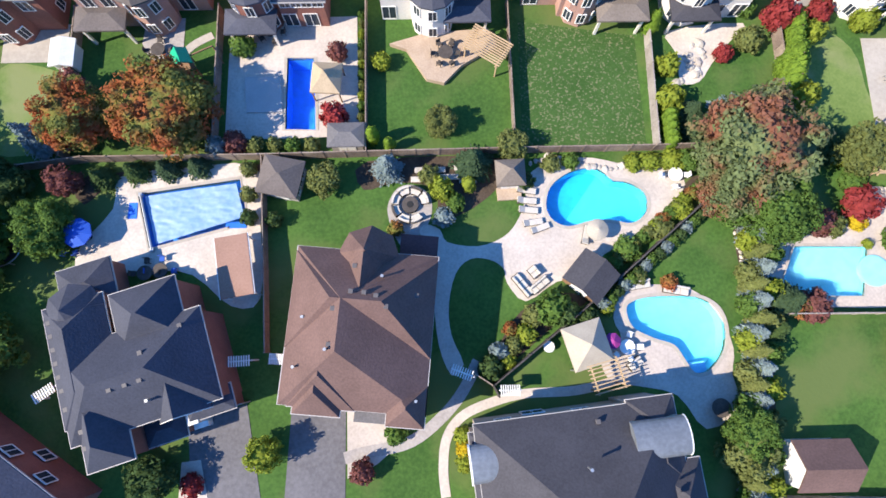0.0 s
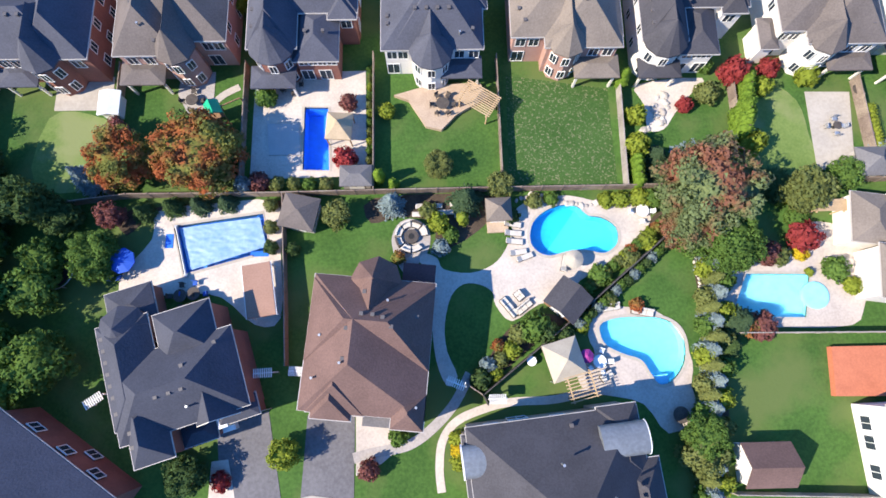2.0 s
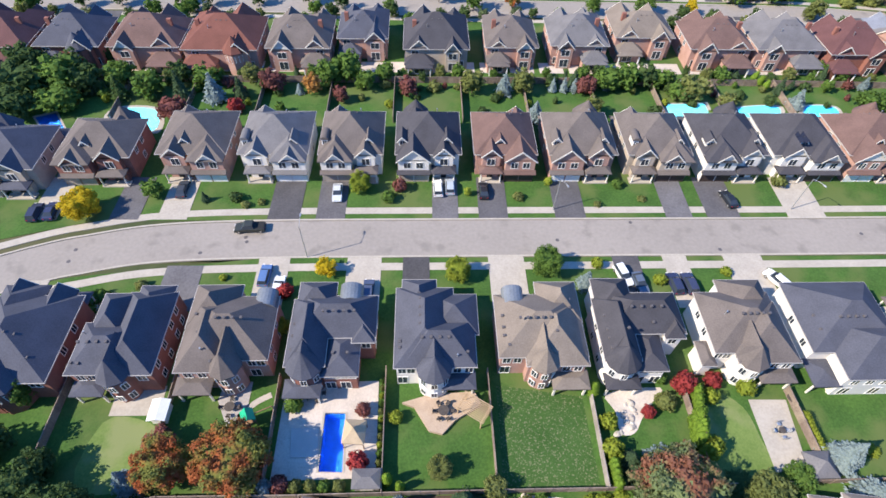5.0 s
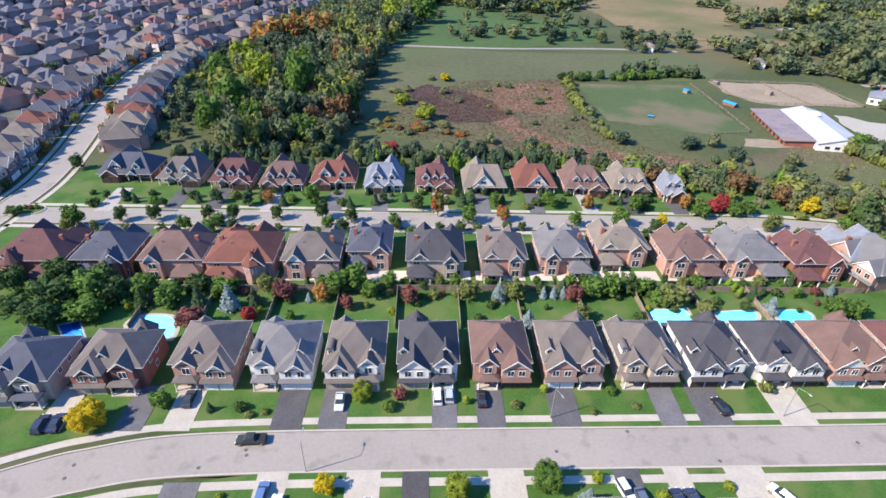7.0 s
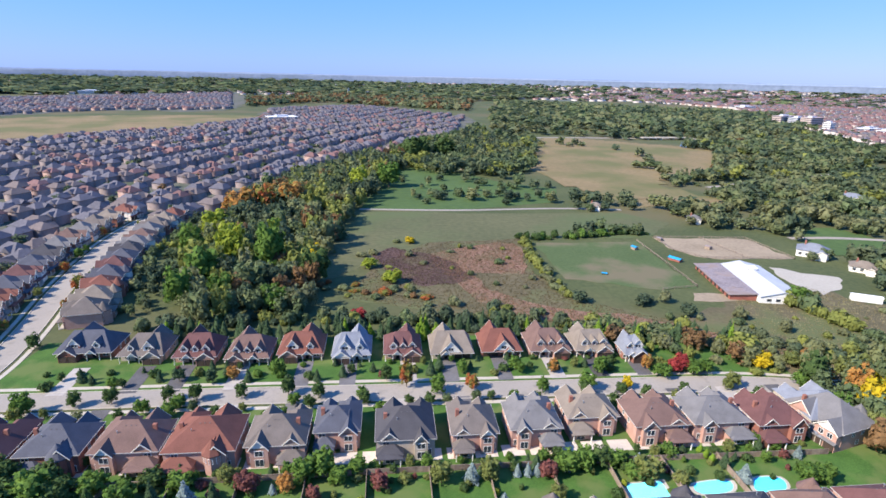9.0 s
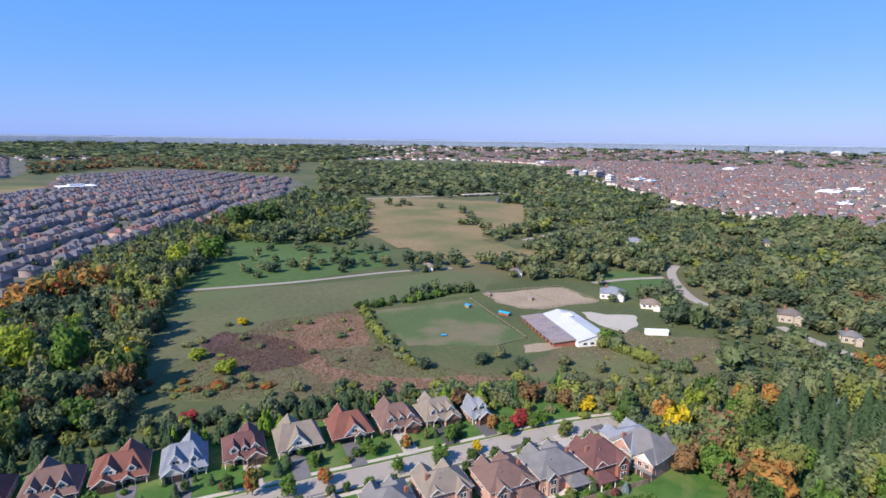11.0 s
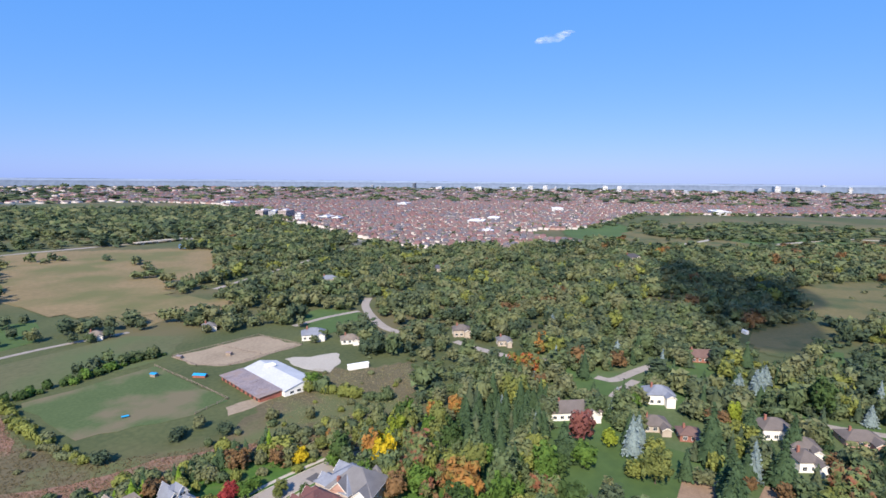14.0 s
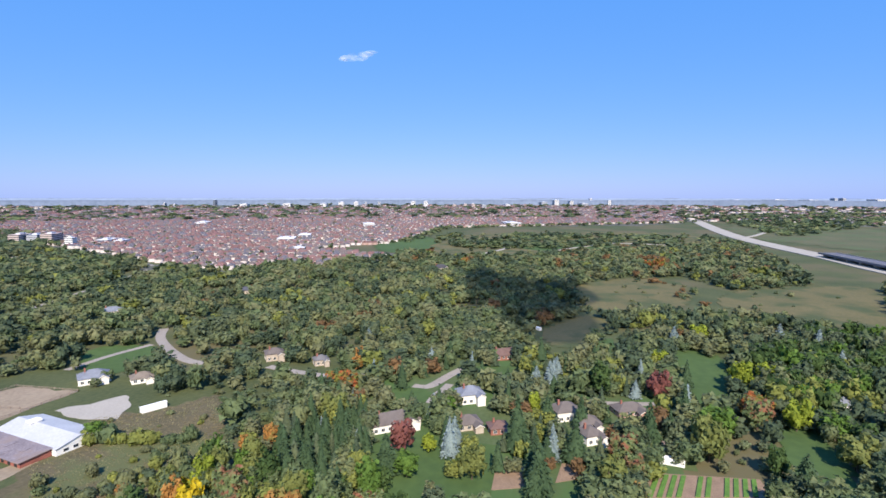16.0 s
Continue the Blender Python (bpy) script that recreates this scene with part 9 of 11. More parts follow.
def far_houses(name, pts, pitch, lane, turn, material_sets, seed, size=11.0, near=0.0, far=9e9):
    """Rows of small hip-roofed houses filling a polygon, too many to count: roofs and walls by colour."""
    rng = np.random.default_rng(seed)
    pts = np.array(pts, float)
    c, s = math.cos(turn), math.sin(turn)
    mid = pts.mean(0)
    ext = float(np.abs(pts - mid).max()) * 1.5
    us, vs = np.arange(-ext, ext, pitch), np.arange(-ext, ext, lane)
    u, v = np.meshgrid(us, vs)
    bend = 18 * np.sin(u / 140 + v / 230) + 12 * np.sin(v / 90)
    pair = np.where((np.arange(len(vs)) % 2 == 0)[:, None], 0, lane * 0.30)
    uu = (u + rng.normal(size=u.shape) * 2.0).ravel()
    vv = (v + bend + pair + rng.normal(size=u.shape) * 2.2).ravel()
    xy = np.stack([mid[0] + c * uu - s * vv, mid[1] + s * uu + c * vv], 1)
    dist = np.hypot(xy[:, 0], xy[:, 1])
    keep = inside(pts, xy) & (rng.random(len(xy)) < 0.93) & (dist > near) & (dist < far)
    xy, dist = xy[keep], dist[keep]
    n = len(xy)
    w, d = rng.uniform(0.40, 0.50, n) * size, rng.uniform(0.46, 0.62, n) * size
    h, top = rng.uniform(5.2, 6.2, n), rng.uniform(3.0, 4.2, n)
    ang = turn + rng.choice([0, math.pi / 2], n, p=[0.8, 0.2]) + rng.normal(size=n) * 0.05
    ca, sa = np.cos(ang), np.sin(ang)

    def at(px, py, pz):
        return np.stack([xy[:, 0] + ca * px - sa * py, xy[:, 1] + sa * px + ca * py, rise(dist) + pz], 1)

    o = 0.5
    base = [at(sx * w, sy * d, 0 * h) for sx, sy in ((-1, -1), (1, -1), (1, 1), (-1, 1))]
    eave = [at(sx * w, sy * d, h) for sx, sy in ((-1, -1), (1, -1), (1, 1), (-1, 1))]
    over = [at(sx * (w + o), sy * (d + o), h) for sx, sy in ((-1, -1), (1, -1), (1, 1), (-1, 1))]
    rdg = [at(0 * w, -(d - w * 0.8), h + top), at(0 * w, d - w * 0.8, h + top)]
    # a cross gable to one side
    gsx = rng.choice([-1, 1], n)
    g = [at(gsx * (w + 0.9), -d * 0.75, h), at(gsx * (w + 0.9), d * 0.15, h), at(gsx * (w + 0.9), -d * 0.3, h + top * 0.75), at(0 * w, -d * 0.3, h + top * 0.75)]
    wallv, roofv = np.stack(base + eave, 1), np.stack(over + rdg + g, 1)
    wf = np.array([(0, 1, 5, 4), (1, 2, 6, 5), (2, 3, 7, 6), (3, 0, 4, 7)])
    rf = np.array([(0, 1, 4, 4), (1, 2, 5, 4), (2, 3, 5, 5), (3, 0, 4, 5), (6, 8, 9, 9), (8, 7, 9, 9), (6, 7, 8, 8)])
    pick = rng.choice(len(material_sets), n, p=[m[3] for m in material_sets])
    for i, (word, rmat, wmat, _) in enumerate(material_sets):
        sel = pick == i
        k = int(sel.sum())
        if not k:
            continue
        me = mesh_np(name, wallv[sel].reshape(-1, 3), (wf[None] + 8 * np.arange(k)[:, None, None]).reshape(-1, 4), wmat)
        tagged(new("distant_houses", me), f"walls of many distant {word}-roofed houses", "houses", kind="stuff")
        me = bpy.data.meshes.new("distant_roofs")
        fs = (rf[None] + 10 * np.arange(k)[:, None, None]).reshape(-1, 4)
        me.from_pydata(roofv[sel].reshape(-1, 3).tolist(), [], [tuple(dict.fromkeys(q)) for q in fs.tolist()])
        me.materials.append(rmat)
        tagged(new("distant_roofs", me), f"{word} shingle roofs of many distant houses", "roofs", kind="stuff")
    return xy


# western estate walls: their shade is put into this darker taupe
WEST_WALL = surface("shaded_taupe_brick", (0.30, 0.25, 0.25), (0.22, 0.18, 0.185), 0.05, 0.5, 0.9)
FAR_WALL = surface("pale_rose_brick", (0.443, 0.317, 0.293), (0.332, 0.222, 0.198), 0.05, 0.5, 0.9)
FAR_PALE = surface("pale_siding", (0.650, 0.598, 0.580), (0.527, 0.466, 0.448), 0.05, 0.5, 0.9)
FAR_RUST = surface("faded_brown_shingle", (0.180, 0.100, 0.096), (0.120, 0.068, 0.068), 0.03, 0.5, 0.9)
FAR_PINK = surface("faded_rose_shingle", (0.216, 0.124, 0.120), (0.148, 0.084, 0.084), 0.03, 0.5, 0.9)
FAR_GREY = surface("faded_grey_shingle", (0.125, 0.120, 0.147), (0.085, 0.083, 0.102), 0.03, 0.5, 0.9)
FAR_TAUPE = surface("faded_taupe_shingle", (0.156, 0.128, 0.126), (0.112, 0.092, 0.092), 0.03, 0.5, 0.9)
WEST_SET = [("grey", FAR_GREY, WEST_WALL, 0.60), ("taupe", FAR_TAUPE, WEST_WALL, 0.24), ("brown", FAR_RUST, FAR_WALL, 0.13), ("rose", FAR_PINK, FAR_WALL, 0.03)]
EAST_SET = [("brown", FAR_RUST, FAR_WALL, 0.28), ("rose", FAR_PINK, FAR_PALE, 0.20), ("taupe", FAR_TAUPE, FAR_PALE, 0.29), ("grey", FAR_GREY, FAR_PALE, 0.23)]
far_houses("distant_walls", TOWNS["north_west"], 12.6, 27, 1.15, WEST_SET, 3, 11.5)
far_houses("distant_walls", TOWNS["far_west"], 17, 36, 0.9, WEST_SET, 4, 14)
far_houses("distant_walls", TOWNS["east"], 13, 27, 2.02, EAST_SET, 5, 11.5, 0, 1500)
far_houses("distant_walls", TOWNS["east"], 15, 33, 1.86, EAST_SET, 6, 13, 1500, 2600)
far_houses("distant_walls", TOWNS["east"], 24, 50, 1.7, EAST_SET, 7, 19, 2600, 4700)

# ---------------------------------------------------------------- woods


DETAIL = {"near": (300, 0.20, 2), "mid": (120, 0.30, 2), "half": (56, 0.42, 1), "far": (26, 0.70, 1), "farther": (8, 0.9, 1)}


TEMPLATES = {(kd, lod): [clump_crown(kd, n, s, i, k, {"near": 2.0, "mid": 1.5}.get(lod, 1.0)) for i in range(6)] for kd in ("round", "cone", "shrub") for lod, (n, s, k) in DETAIL.items()}


def wood(spots, label, colour, kind="round", seed=1):
    """Many trees in one mesh: spots are x, y, radius, height."""
    rng = np.random.default_rng(seed)
    spots = np.asarray(spots, float)
    if not len(spots):
        return
    out, tris, count = [], [], 0
    dist = np.hypot(spots[:, 0], spots[:, 1])
    pick = rng.integers(0, 6, len(spots))
    for lod, d0, d1 in (("near", 0, 260), ("mid", 260, 470), ("half", 470, 800), ("far", 800, 1300), ("farther", 1300, 9999)):
        for i, (tv, tf) in enumerate(TEMPLATES[kind, lod]):
            sp = spots[(pick == i) & (dist >= d0) & (dist < d1)]
            if not len(sp):
                continue
            a = rng.uniform(0, math.tau, len(sp))
            c, s = np.cos(a)[:, None], np.sin(a)[:, None]
            u = tv[None, :, 0] * rng.uniform(0.8, 1.35, (len(sp), 1))
            w = tv[None, :, 1] * rng.uniform(0.75, 1.1, (len(sp), 1))
            x = (u * c - w * s) * sp[:, 2:3] + sp[:, 0:1]
            y = (u * s + w * c) * sp[:, 2:3] + sp[:, 1:2]
            z = tv[None, :, 2] * sp[:, 3:4] + rise(np.hypot(sp[:, 0], sp[:, 1]))[:, None]
            out.append(np.stack([x, y, z], -1).reshape(-1, 3))
            tris.append((tf[None] + (count + len(tv) * np.arange(len(sp)))[:, None, None]).reshape(-1, 3))
            count += len(tv) * len(sp)
    me = mesh_np("woodland", np.concatenate(out), np.concatenate(tris), LEAF[colour])
    me.polygons.foreach_set("use_smooth", np.ones(len(me.polygons), bool))
    tagged(new("woodland", me), label, "trees", kind="stuff")


def scatter(poly, gap, rng, holes=(), tight=()):
    """Points about gap apart in a polygon, but not in the holes."""
    poly = np.array(poly, float)
    lo, hi = poly.min(0), poly.max(0)
    gx, gy = np.meshgrid(np.arange(lo[0], hi[0], gap), np.arange(lo[1], hi[1], gap))
    p = np.stack([gx.ravel(), gy.ravel()], 1)
    p += rng.uniform(-0.5, 0.5, p.shape) * gap
    ok = inside(poly, p)
    for h in holes:
        for k in (1.0, 1.05):  # no tall tree right before an opening either
            ok &= ~inside(h, p * k)
    for h in tight:
        ok &= ~inside(h, p)
    return p[ok]


def sized(p, rng, r0, r1, h0, h1):
    r = rng.uniform(r0, r1, len(p))
    return np.column_stack([p, r, np.clip(r / (r0 + r1) * 2, 0.7, 1.3) * rng.uniform(h0, h1, len(p))])


def stand_noise(p, size, z):
    return np.array([noise.noise((x / size, y / size, z)) + 0.5 * noise.noise((x / size * 2.3, y / size * 2.3, z + 7)) for x, y in p])


def mixed_wood(poly, gap, words, mix, size, holes=(), seed=1, kind="round", tight=(), glades=0.0):
    """Trees over a polygon. Each sort keeps to stands of its own; far off the trees stand wider and larger; glades hold low scrub."""
    rng = np.random.default_rng(seed)
    p = scatter(poly, gap, rng, holes, tight)
    keep = np.clip(620 / np.maximum(np.hypot(p[:, 0], p[:, 1]), 1), 0.42, 1) if gap < 20 else np.ones(len(p))
    ok = rng.random(len(p)) < keep
    p, grow = p[ok], (1 / np.sqrt(keep[ok]))
    if not len(p):
        return
    rank = np.argsort(np.argsort(stand_noise(p, 55, seed) + rng.normal(size=len(p)) * 0.32)) / len(p)
    edges = np.cumsum([m[1] for m in mix])
    pick = np.minimum(np.searchsorted(edges, rank, side="right"), len(mix) - 1)
    spots = sized(p, rng, *size)
    spots[:, 2] *= grow
    if glades:
        low = stand_noise(p, 42, seed + 3) > np.quantile(stand_noise(p, 42, seed + 3), 1 - glades)
        low &= np.hypot(p[:, 0], p[:, 1]) < 900
        spots[low, 2] *= 0.5
        spots[low, 3] *= rng.uniform(0.16, 0.45, int(low.sum()))
    for i, (colour, _) in enumerate(mix):
        wood(spots[pick == i], words.format(TREE_WORDS[colour]), colour, kind, seed + i)


# ---------------------------------------------------------------- the barn and farm
BARN_WHITE = surface("white_fabric_roof", (0.50, 0.505, 0.52), (0.40, 0.41, 0.43), 0.1, 1.0, 0.6)
BARN_GREY = surface("weathered_metal_roof", (0.30, 0.255, 0.26), (0.17, 0.14, 0.145), 0.12, 1.2, 0.6, third=(0.24, 0.185, 0.165), third_scale=0.12)
BARN_RED = surface("faded_red_boards", (0.33, 0.12, 0.09), (0.22, 0.08, 0.06), 0.3, 3, 0.9)
barn = thing("barn", "long riding barn with white fabric roof and red lean-to", "barn", 175.5, 231, 0, -10)


def shed_roof(bm, x0, x1, y0, y1, z0, z1, t=0.3):
    a = [bm.verts.new(p) for p in ((x0, y0, z0), (x1, y0, z1), (x1, y1, z1), (x0, y1, z0))]
    c = [bm.verts.new((v.co.x, v.co.y, v.co.z - t)) for v in a]
    bm.faces.new(a), bm.faces.new(c[::-1])
    for i in range(4):
        bm.faces.new((a[i], c[i], c[(i + 1) % 4], a[(i + 1) % 4]))


house_part(barn, "wall", WHITE, box, -7, -21, 0, 13, 24, 3.2)
bm, wl = bmesh.new(), bmesh.new()
gable(bm, wl, 3.0, -21, 24.4, 10.0, 3.3, 0.24, 0.4)
part("fabric_roof", bm, BARN_WHITE, barn), part("gable_wall", wl, WHITE, barn)
house_part(barn, "lean_to_roof", BARN_GREY, shed_roof, -20, -6.8, -19, 25, 2.7, 3.5)
house_part(barn, "lean_to_wall", BARN_RED, box, -19, -18.4, 0, -7.3, 24.4, 2.6)
for i in range(9):
    house_part(barn, "stall_door", BLACK, box, -19.08, -16.5 + i * 4.6, 0.2, -18.95, -14.5 + i * 4.6, 2.3)
for i in range(4):
    house_part(barn, "front_window", GLASSY, box, -4 + i * 4, -21.06, 1.0, -2 + i * 4, -20.95, 2.2)
for i in range(7):
    house_part(barn, "roof_panel", BARN_GREY, shed_roof, -19.6 + (i % 2) * 5.5, -14.4 + (i % 2) * 5.0, -16 + i * 5.6, -12 + i * 5.6, 2.86 + (i % 2) * 0.33, 3.17 + (i % 2) * 0.3, 0.08)
house_part(barn, "roof_monitor", WHITE, box, 0.5, 10, 5.6, 5.5, 14, 6.6, 0.1)
TARP = plain("blue_tarp", (0.02, 0.28, 0.55), 0.5)


def low_box(name, label, cat, x, y, rz, w, d, h, wall, roof, slope=0.25):
    t = thing(name, label, cat, x, y, 0.1, rz)
    house_part(t, "body", wall, box, -w / 2, -d / 2, 0, w / 2, d / 2, h, 0.05)
    rf = bmesh.new()
    gable(rf, None, 0, -d / 2, d / 2 + 0.2, w / 2, h, slope, 0.15)
    part("roof", rf, roof, t)
    return t


low_box("tarp_shelter", "blue tarpaulin shelter beside the paddock", "shelter", 156.4, 271.1, 30, 3, 7, 1.6, BARN_RED, TARP, 0.4)
low_box("trailer", "white trailer parked beside the gravel lot", "trailer", 216.9, 210.8, 63, 3.2, 12, 2.8, WHITE, WHITE)
low_box("trailer", "long white trailer beside the vegetable garden", "trailer", 222.8, -34.8, -9, 3.2, 10, 2.6, WHITE, WHITE)
low_box("greenhouse", "long glass greenhouse beside the vegetable garden", "greenhouse", 236.6, -35.0, 84, 5, 16, 2.2, STEEL, BARN_GREY)
low_box("camper", "white camper van parked at the field's edge", "camper", 434.0, 36.0, -40, 2.6, 8, 2.5, WHITE, WHITE)
low_box("shelter", "small wooden horse shelter in the sand paddock", "shelter", 187.9, 291.1, 20, 2.4, 3.4, 1.9, FENCE_WOOD, BARN_GREY)
low_box("shelter", "small wooden horse shelter in the sand paddock", "shelter", 166.7, 309.5, 20, 2.4, 3.4, 1.9, FENCE_WOOD, BARN_GREY)
low_box("shelter", "small blue-roofed shelter in the paddock", "shelter", 142.2, 292.0, 20, 2.4, 3.4, 1.9, FENCE_WOOD, TARP)
low_box("water_trough", "dark feed trough in the paddock", "trough", 108.0, 251.7, 70, 1.2, 2.6, 0.8, BLACK, TARP)

# rail fences round the paddocks
def rails(pts, label):
    f = thing("rail_fence", label, "fence")
    for a, c in zip(pts, pts[1:]):
        a, c = Vector(a), Vector(c)
        for z in (0.7, 1.25):
            bm = bmesh.new()
            rod(bm, (a.x, a.y, z), (c.x, c.y, z), 0.09, 4)
            part("rail", bm, FENCE_WOOD, f)
        k = max(1, int((c - a).length / 5))
        for i in range(k + 1):
            p = a.lerp(c, i / k)
            house_part(f, "post", FENCE_WOOD, box, p.x - 0.1, p.y - 0.1, 0, p.x + 0.1, p.y + 0.1, 1.45)


rails([(166, 316), (225, 312), (228, 271), (177, 274), (165, 289), (166, 316)], "weathered rail fence round the sand paddock")
rails([(195, 314), (201, 272)], "weathered rail fence across the sand paddock")
rails([(151, 308), (149, 262), (147, 232), (128, 229)], "weathered rail fence along the green paddock")

# ---------------------------------------------------------------- houses in the woods
def cottage(label, x, y, rz, w, d, roof, wall, ez=3.2):
    h = thing("house", label, "house", x, y, 0, rz, "houses among the trees")
    R, W = ROOF[roof], WALL[wall]
    house_part(h, "wall", W, box, -w / 2, -d / 2, 0, w / 2, d / 2, ez)
    roof_hip(h, R, "roof", -w / 2, -d / 2, w / 2, d / 2, ez, 0.55)
    house_part(h, "wing_wall", W, box, w * 0.1, -d / 2 - 4, 0, w * 0.42, -d / 2 + 1, ez)
    roof_gable(h, R, W, "wing_roof", w * 0.26, -d / 2 - 4, 0, w * 0.16, ez, 0.6)
    for i in range(max(2, int(w / 4))):
        window(h, -w / 2 + 2 + i * 3.4, -d / 2, 0.9, 0, 1.6, 1.5)
    for s in (-1, 1):
        window(h, s * w / 2, 0, 0.9, 90 * s, 1.6, 1.5)
    house_part(h, "chimney", WALL["brick"], box, -w * 0.3, -0.4, ez, -w * 0.3 + 0.9, 0.4, ez + d * 0.3 + 1.0)


cottage("long pale house with taupe hip roof among trees", 228.9, 86.9, -50, 24, 12, "taupe", "white", 4.0)
cottage("white house with pale grey roof among trees", 269.8, 58.0, -60, 13, 11, "silver", "white", 5.2)
cottage("low house with taupe roof among trees", 237.3, 52.6, -60, 12, 10, "taupe", "buff")
cottage("small brick cottage with brown roof and green door", 235.7, 37.7, -65, 9, 8, "brown", "brick")
cottage("white house with taupe roof and paved court", 260.0, 8.6, -60, 13, 11, "taupe", "white", 5.0)
cottage("white gabled house with taupe roof among conifers", 236.5, -2.7, -55, 9, 10, "taupe", "white", 4.5)
cottage("brick bungalow with taupe roof among trees", 272.9, -22.1, -65, 15, 10, "taupe", "rose")
cottage("long red-brick bungalow with brown roof", 352.1, 49.9, -60, 26, 12, "brown", "brick")
cottage("pale house with taupe roof beside the lane", 309.5, 199.1, -50, 12, 10, "taupe", "buff", 5)
cottage("small buff house beside the lane", 307.2, 164.2, -50, 9, 8, "grey", "buff", 4)
cottage("white farmhouse with pale roof beyond the barn", 243.8, 277.3, -40, 16, 12, "silver", "white", 4)
cottage("pale bungalow with tan roof beyond the barn", 251.2, 250.3, -40, 12, 9, "tan", "white")
cottage("buff house deep in the wood", 394.6, 419.8, -40, 18, 12, "silver", "buff", 4)
cottage("buff house deep in the wood", 768.2, 205.7, -55, 24, 16, "charcoal", "buff", 4)
cottage("pale house hidden in the wood", 409.9, 588.6, -40, 18, 12, "charcoal", "buff", 4)
cottage("pale house hidden in the wood", 523.9, 366.2, -50, 20, 12, "slate", "buff", 4)
cottage("pale cottage beside the parkland", 157.0, 395.4, -25, 10, 8, "tan", "white", 3)
cottage("pale cottage beside the parkland", 214.9, 354.9, -25, 9, 8, "grey", "white", 3)
cottage("grey house in the parkland trees", 84.6, 582.0, -10, 22, 14, "slate", "buff", 5)
cottage("pale house at the wood's edge", 305.6, -128.0, -75, 14, 10, "silver", "white", 4)
cottage("grey house beyond the wood", 248.6, -2.3, -70, 10, 9, "taupe", "white", 4.5)
suburban_house("large grey-roofed house at the end of the street", 122.3, 122.4, -75, 17, 15, "grey", "rose", 77, "plain", "houses backing onto the gardens")

# lanes and clearings
for line, wd, lab in (([(360.1, 332.1), (335.4, 313.7), (309.9, 282.9), (291.2, 251.8), (290.1, 231.5)], 7, "pale country lane climbing through the wood"),
                      ([(317.7, 304.9), (287.0, 311.0), (255.2, 311.6)], 5, "pale lane to the farmhouse"),
                      ([(293.9, 193.8), (288.9, 171.1), (286.9, 141.7), (295.8, 126.8)], 6, "pale lane among the trees"),
                      ([(283.5, 93.9), (284.9, 84.6), (307.3, 77.7), (330.0, 69.6)], 6, "pale lane among the trees"),
                      ([(260.8, 80.4), (277.1, 76.1), (291.1, 74.2)], 5, "pale driveway of the long house"),
                      ([(282.5, -3.5), (284.8, -19.5), (287.7, -32.7), (289.9, -45.4)], 5, "grey lane past the houses"),
                      ([(-23.8, 396.2), (50.4, 391.7), (125.0, 396.3), (176.6, 391.3)], 4, "pale gravel track beside the meadow"),
                      ([(187.6, 899.3), (284.5, 916.7), (412.6, 919.3), (561.9, 922.2), (746.7, 998.9)], 12, "pale road across the valley"),
                      ([(300, 480), (672.8, 636.0), (716.4, 732.2)], 6, "pale lane at the wood's edge")):
    strip("lane", smooth(line, 5, False), wd, -0.1, 0.22, ASPHALT, lab, "road")
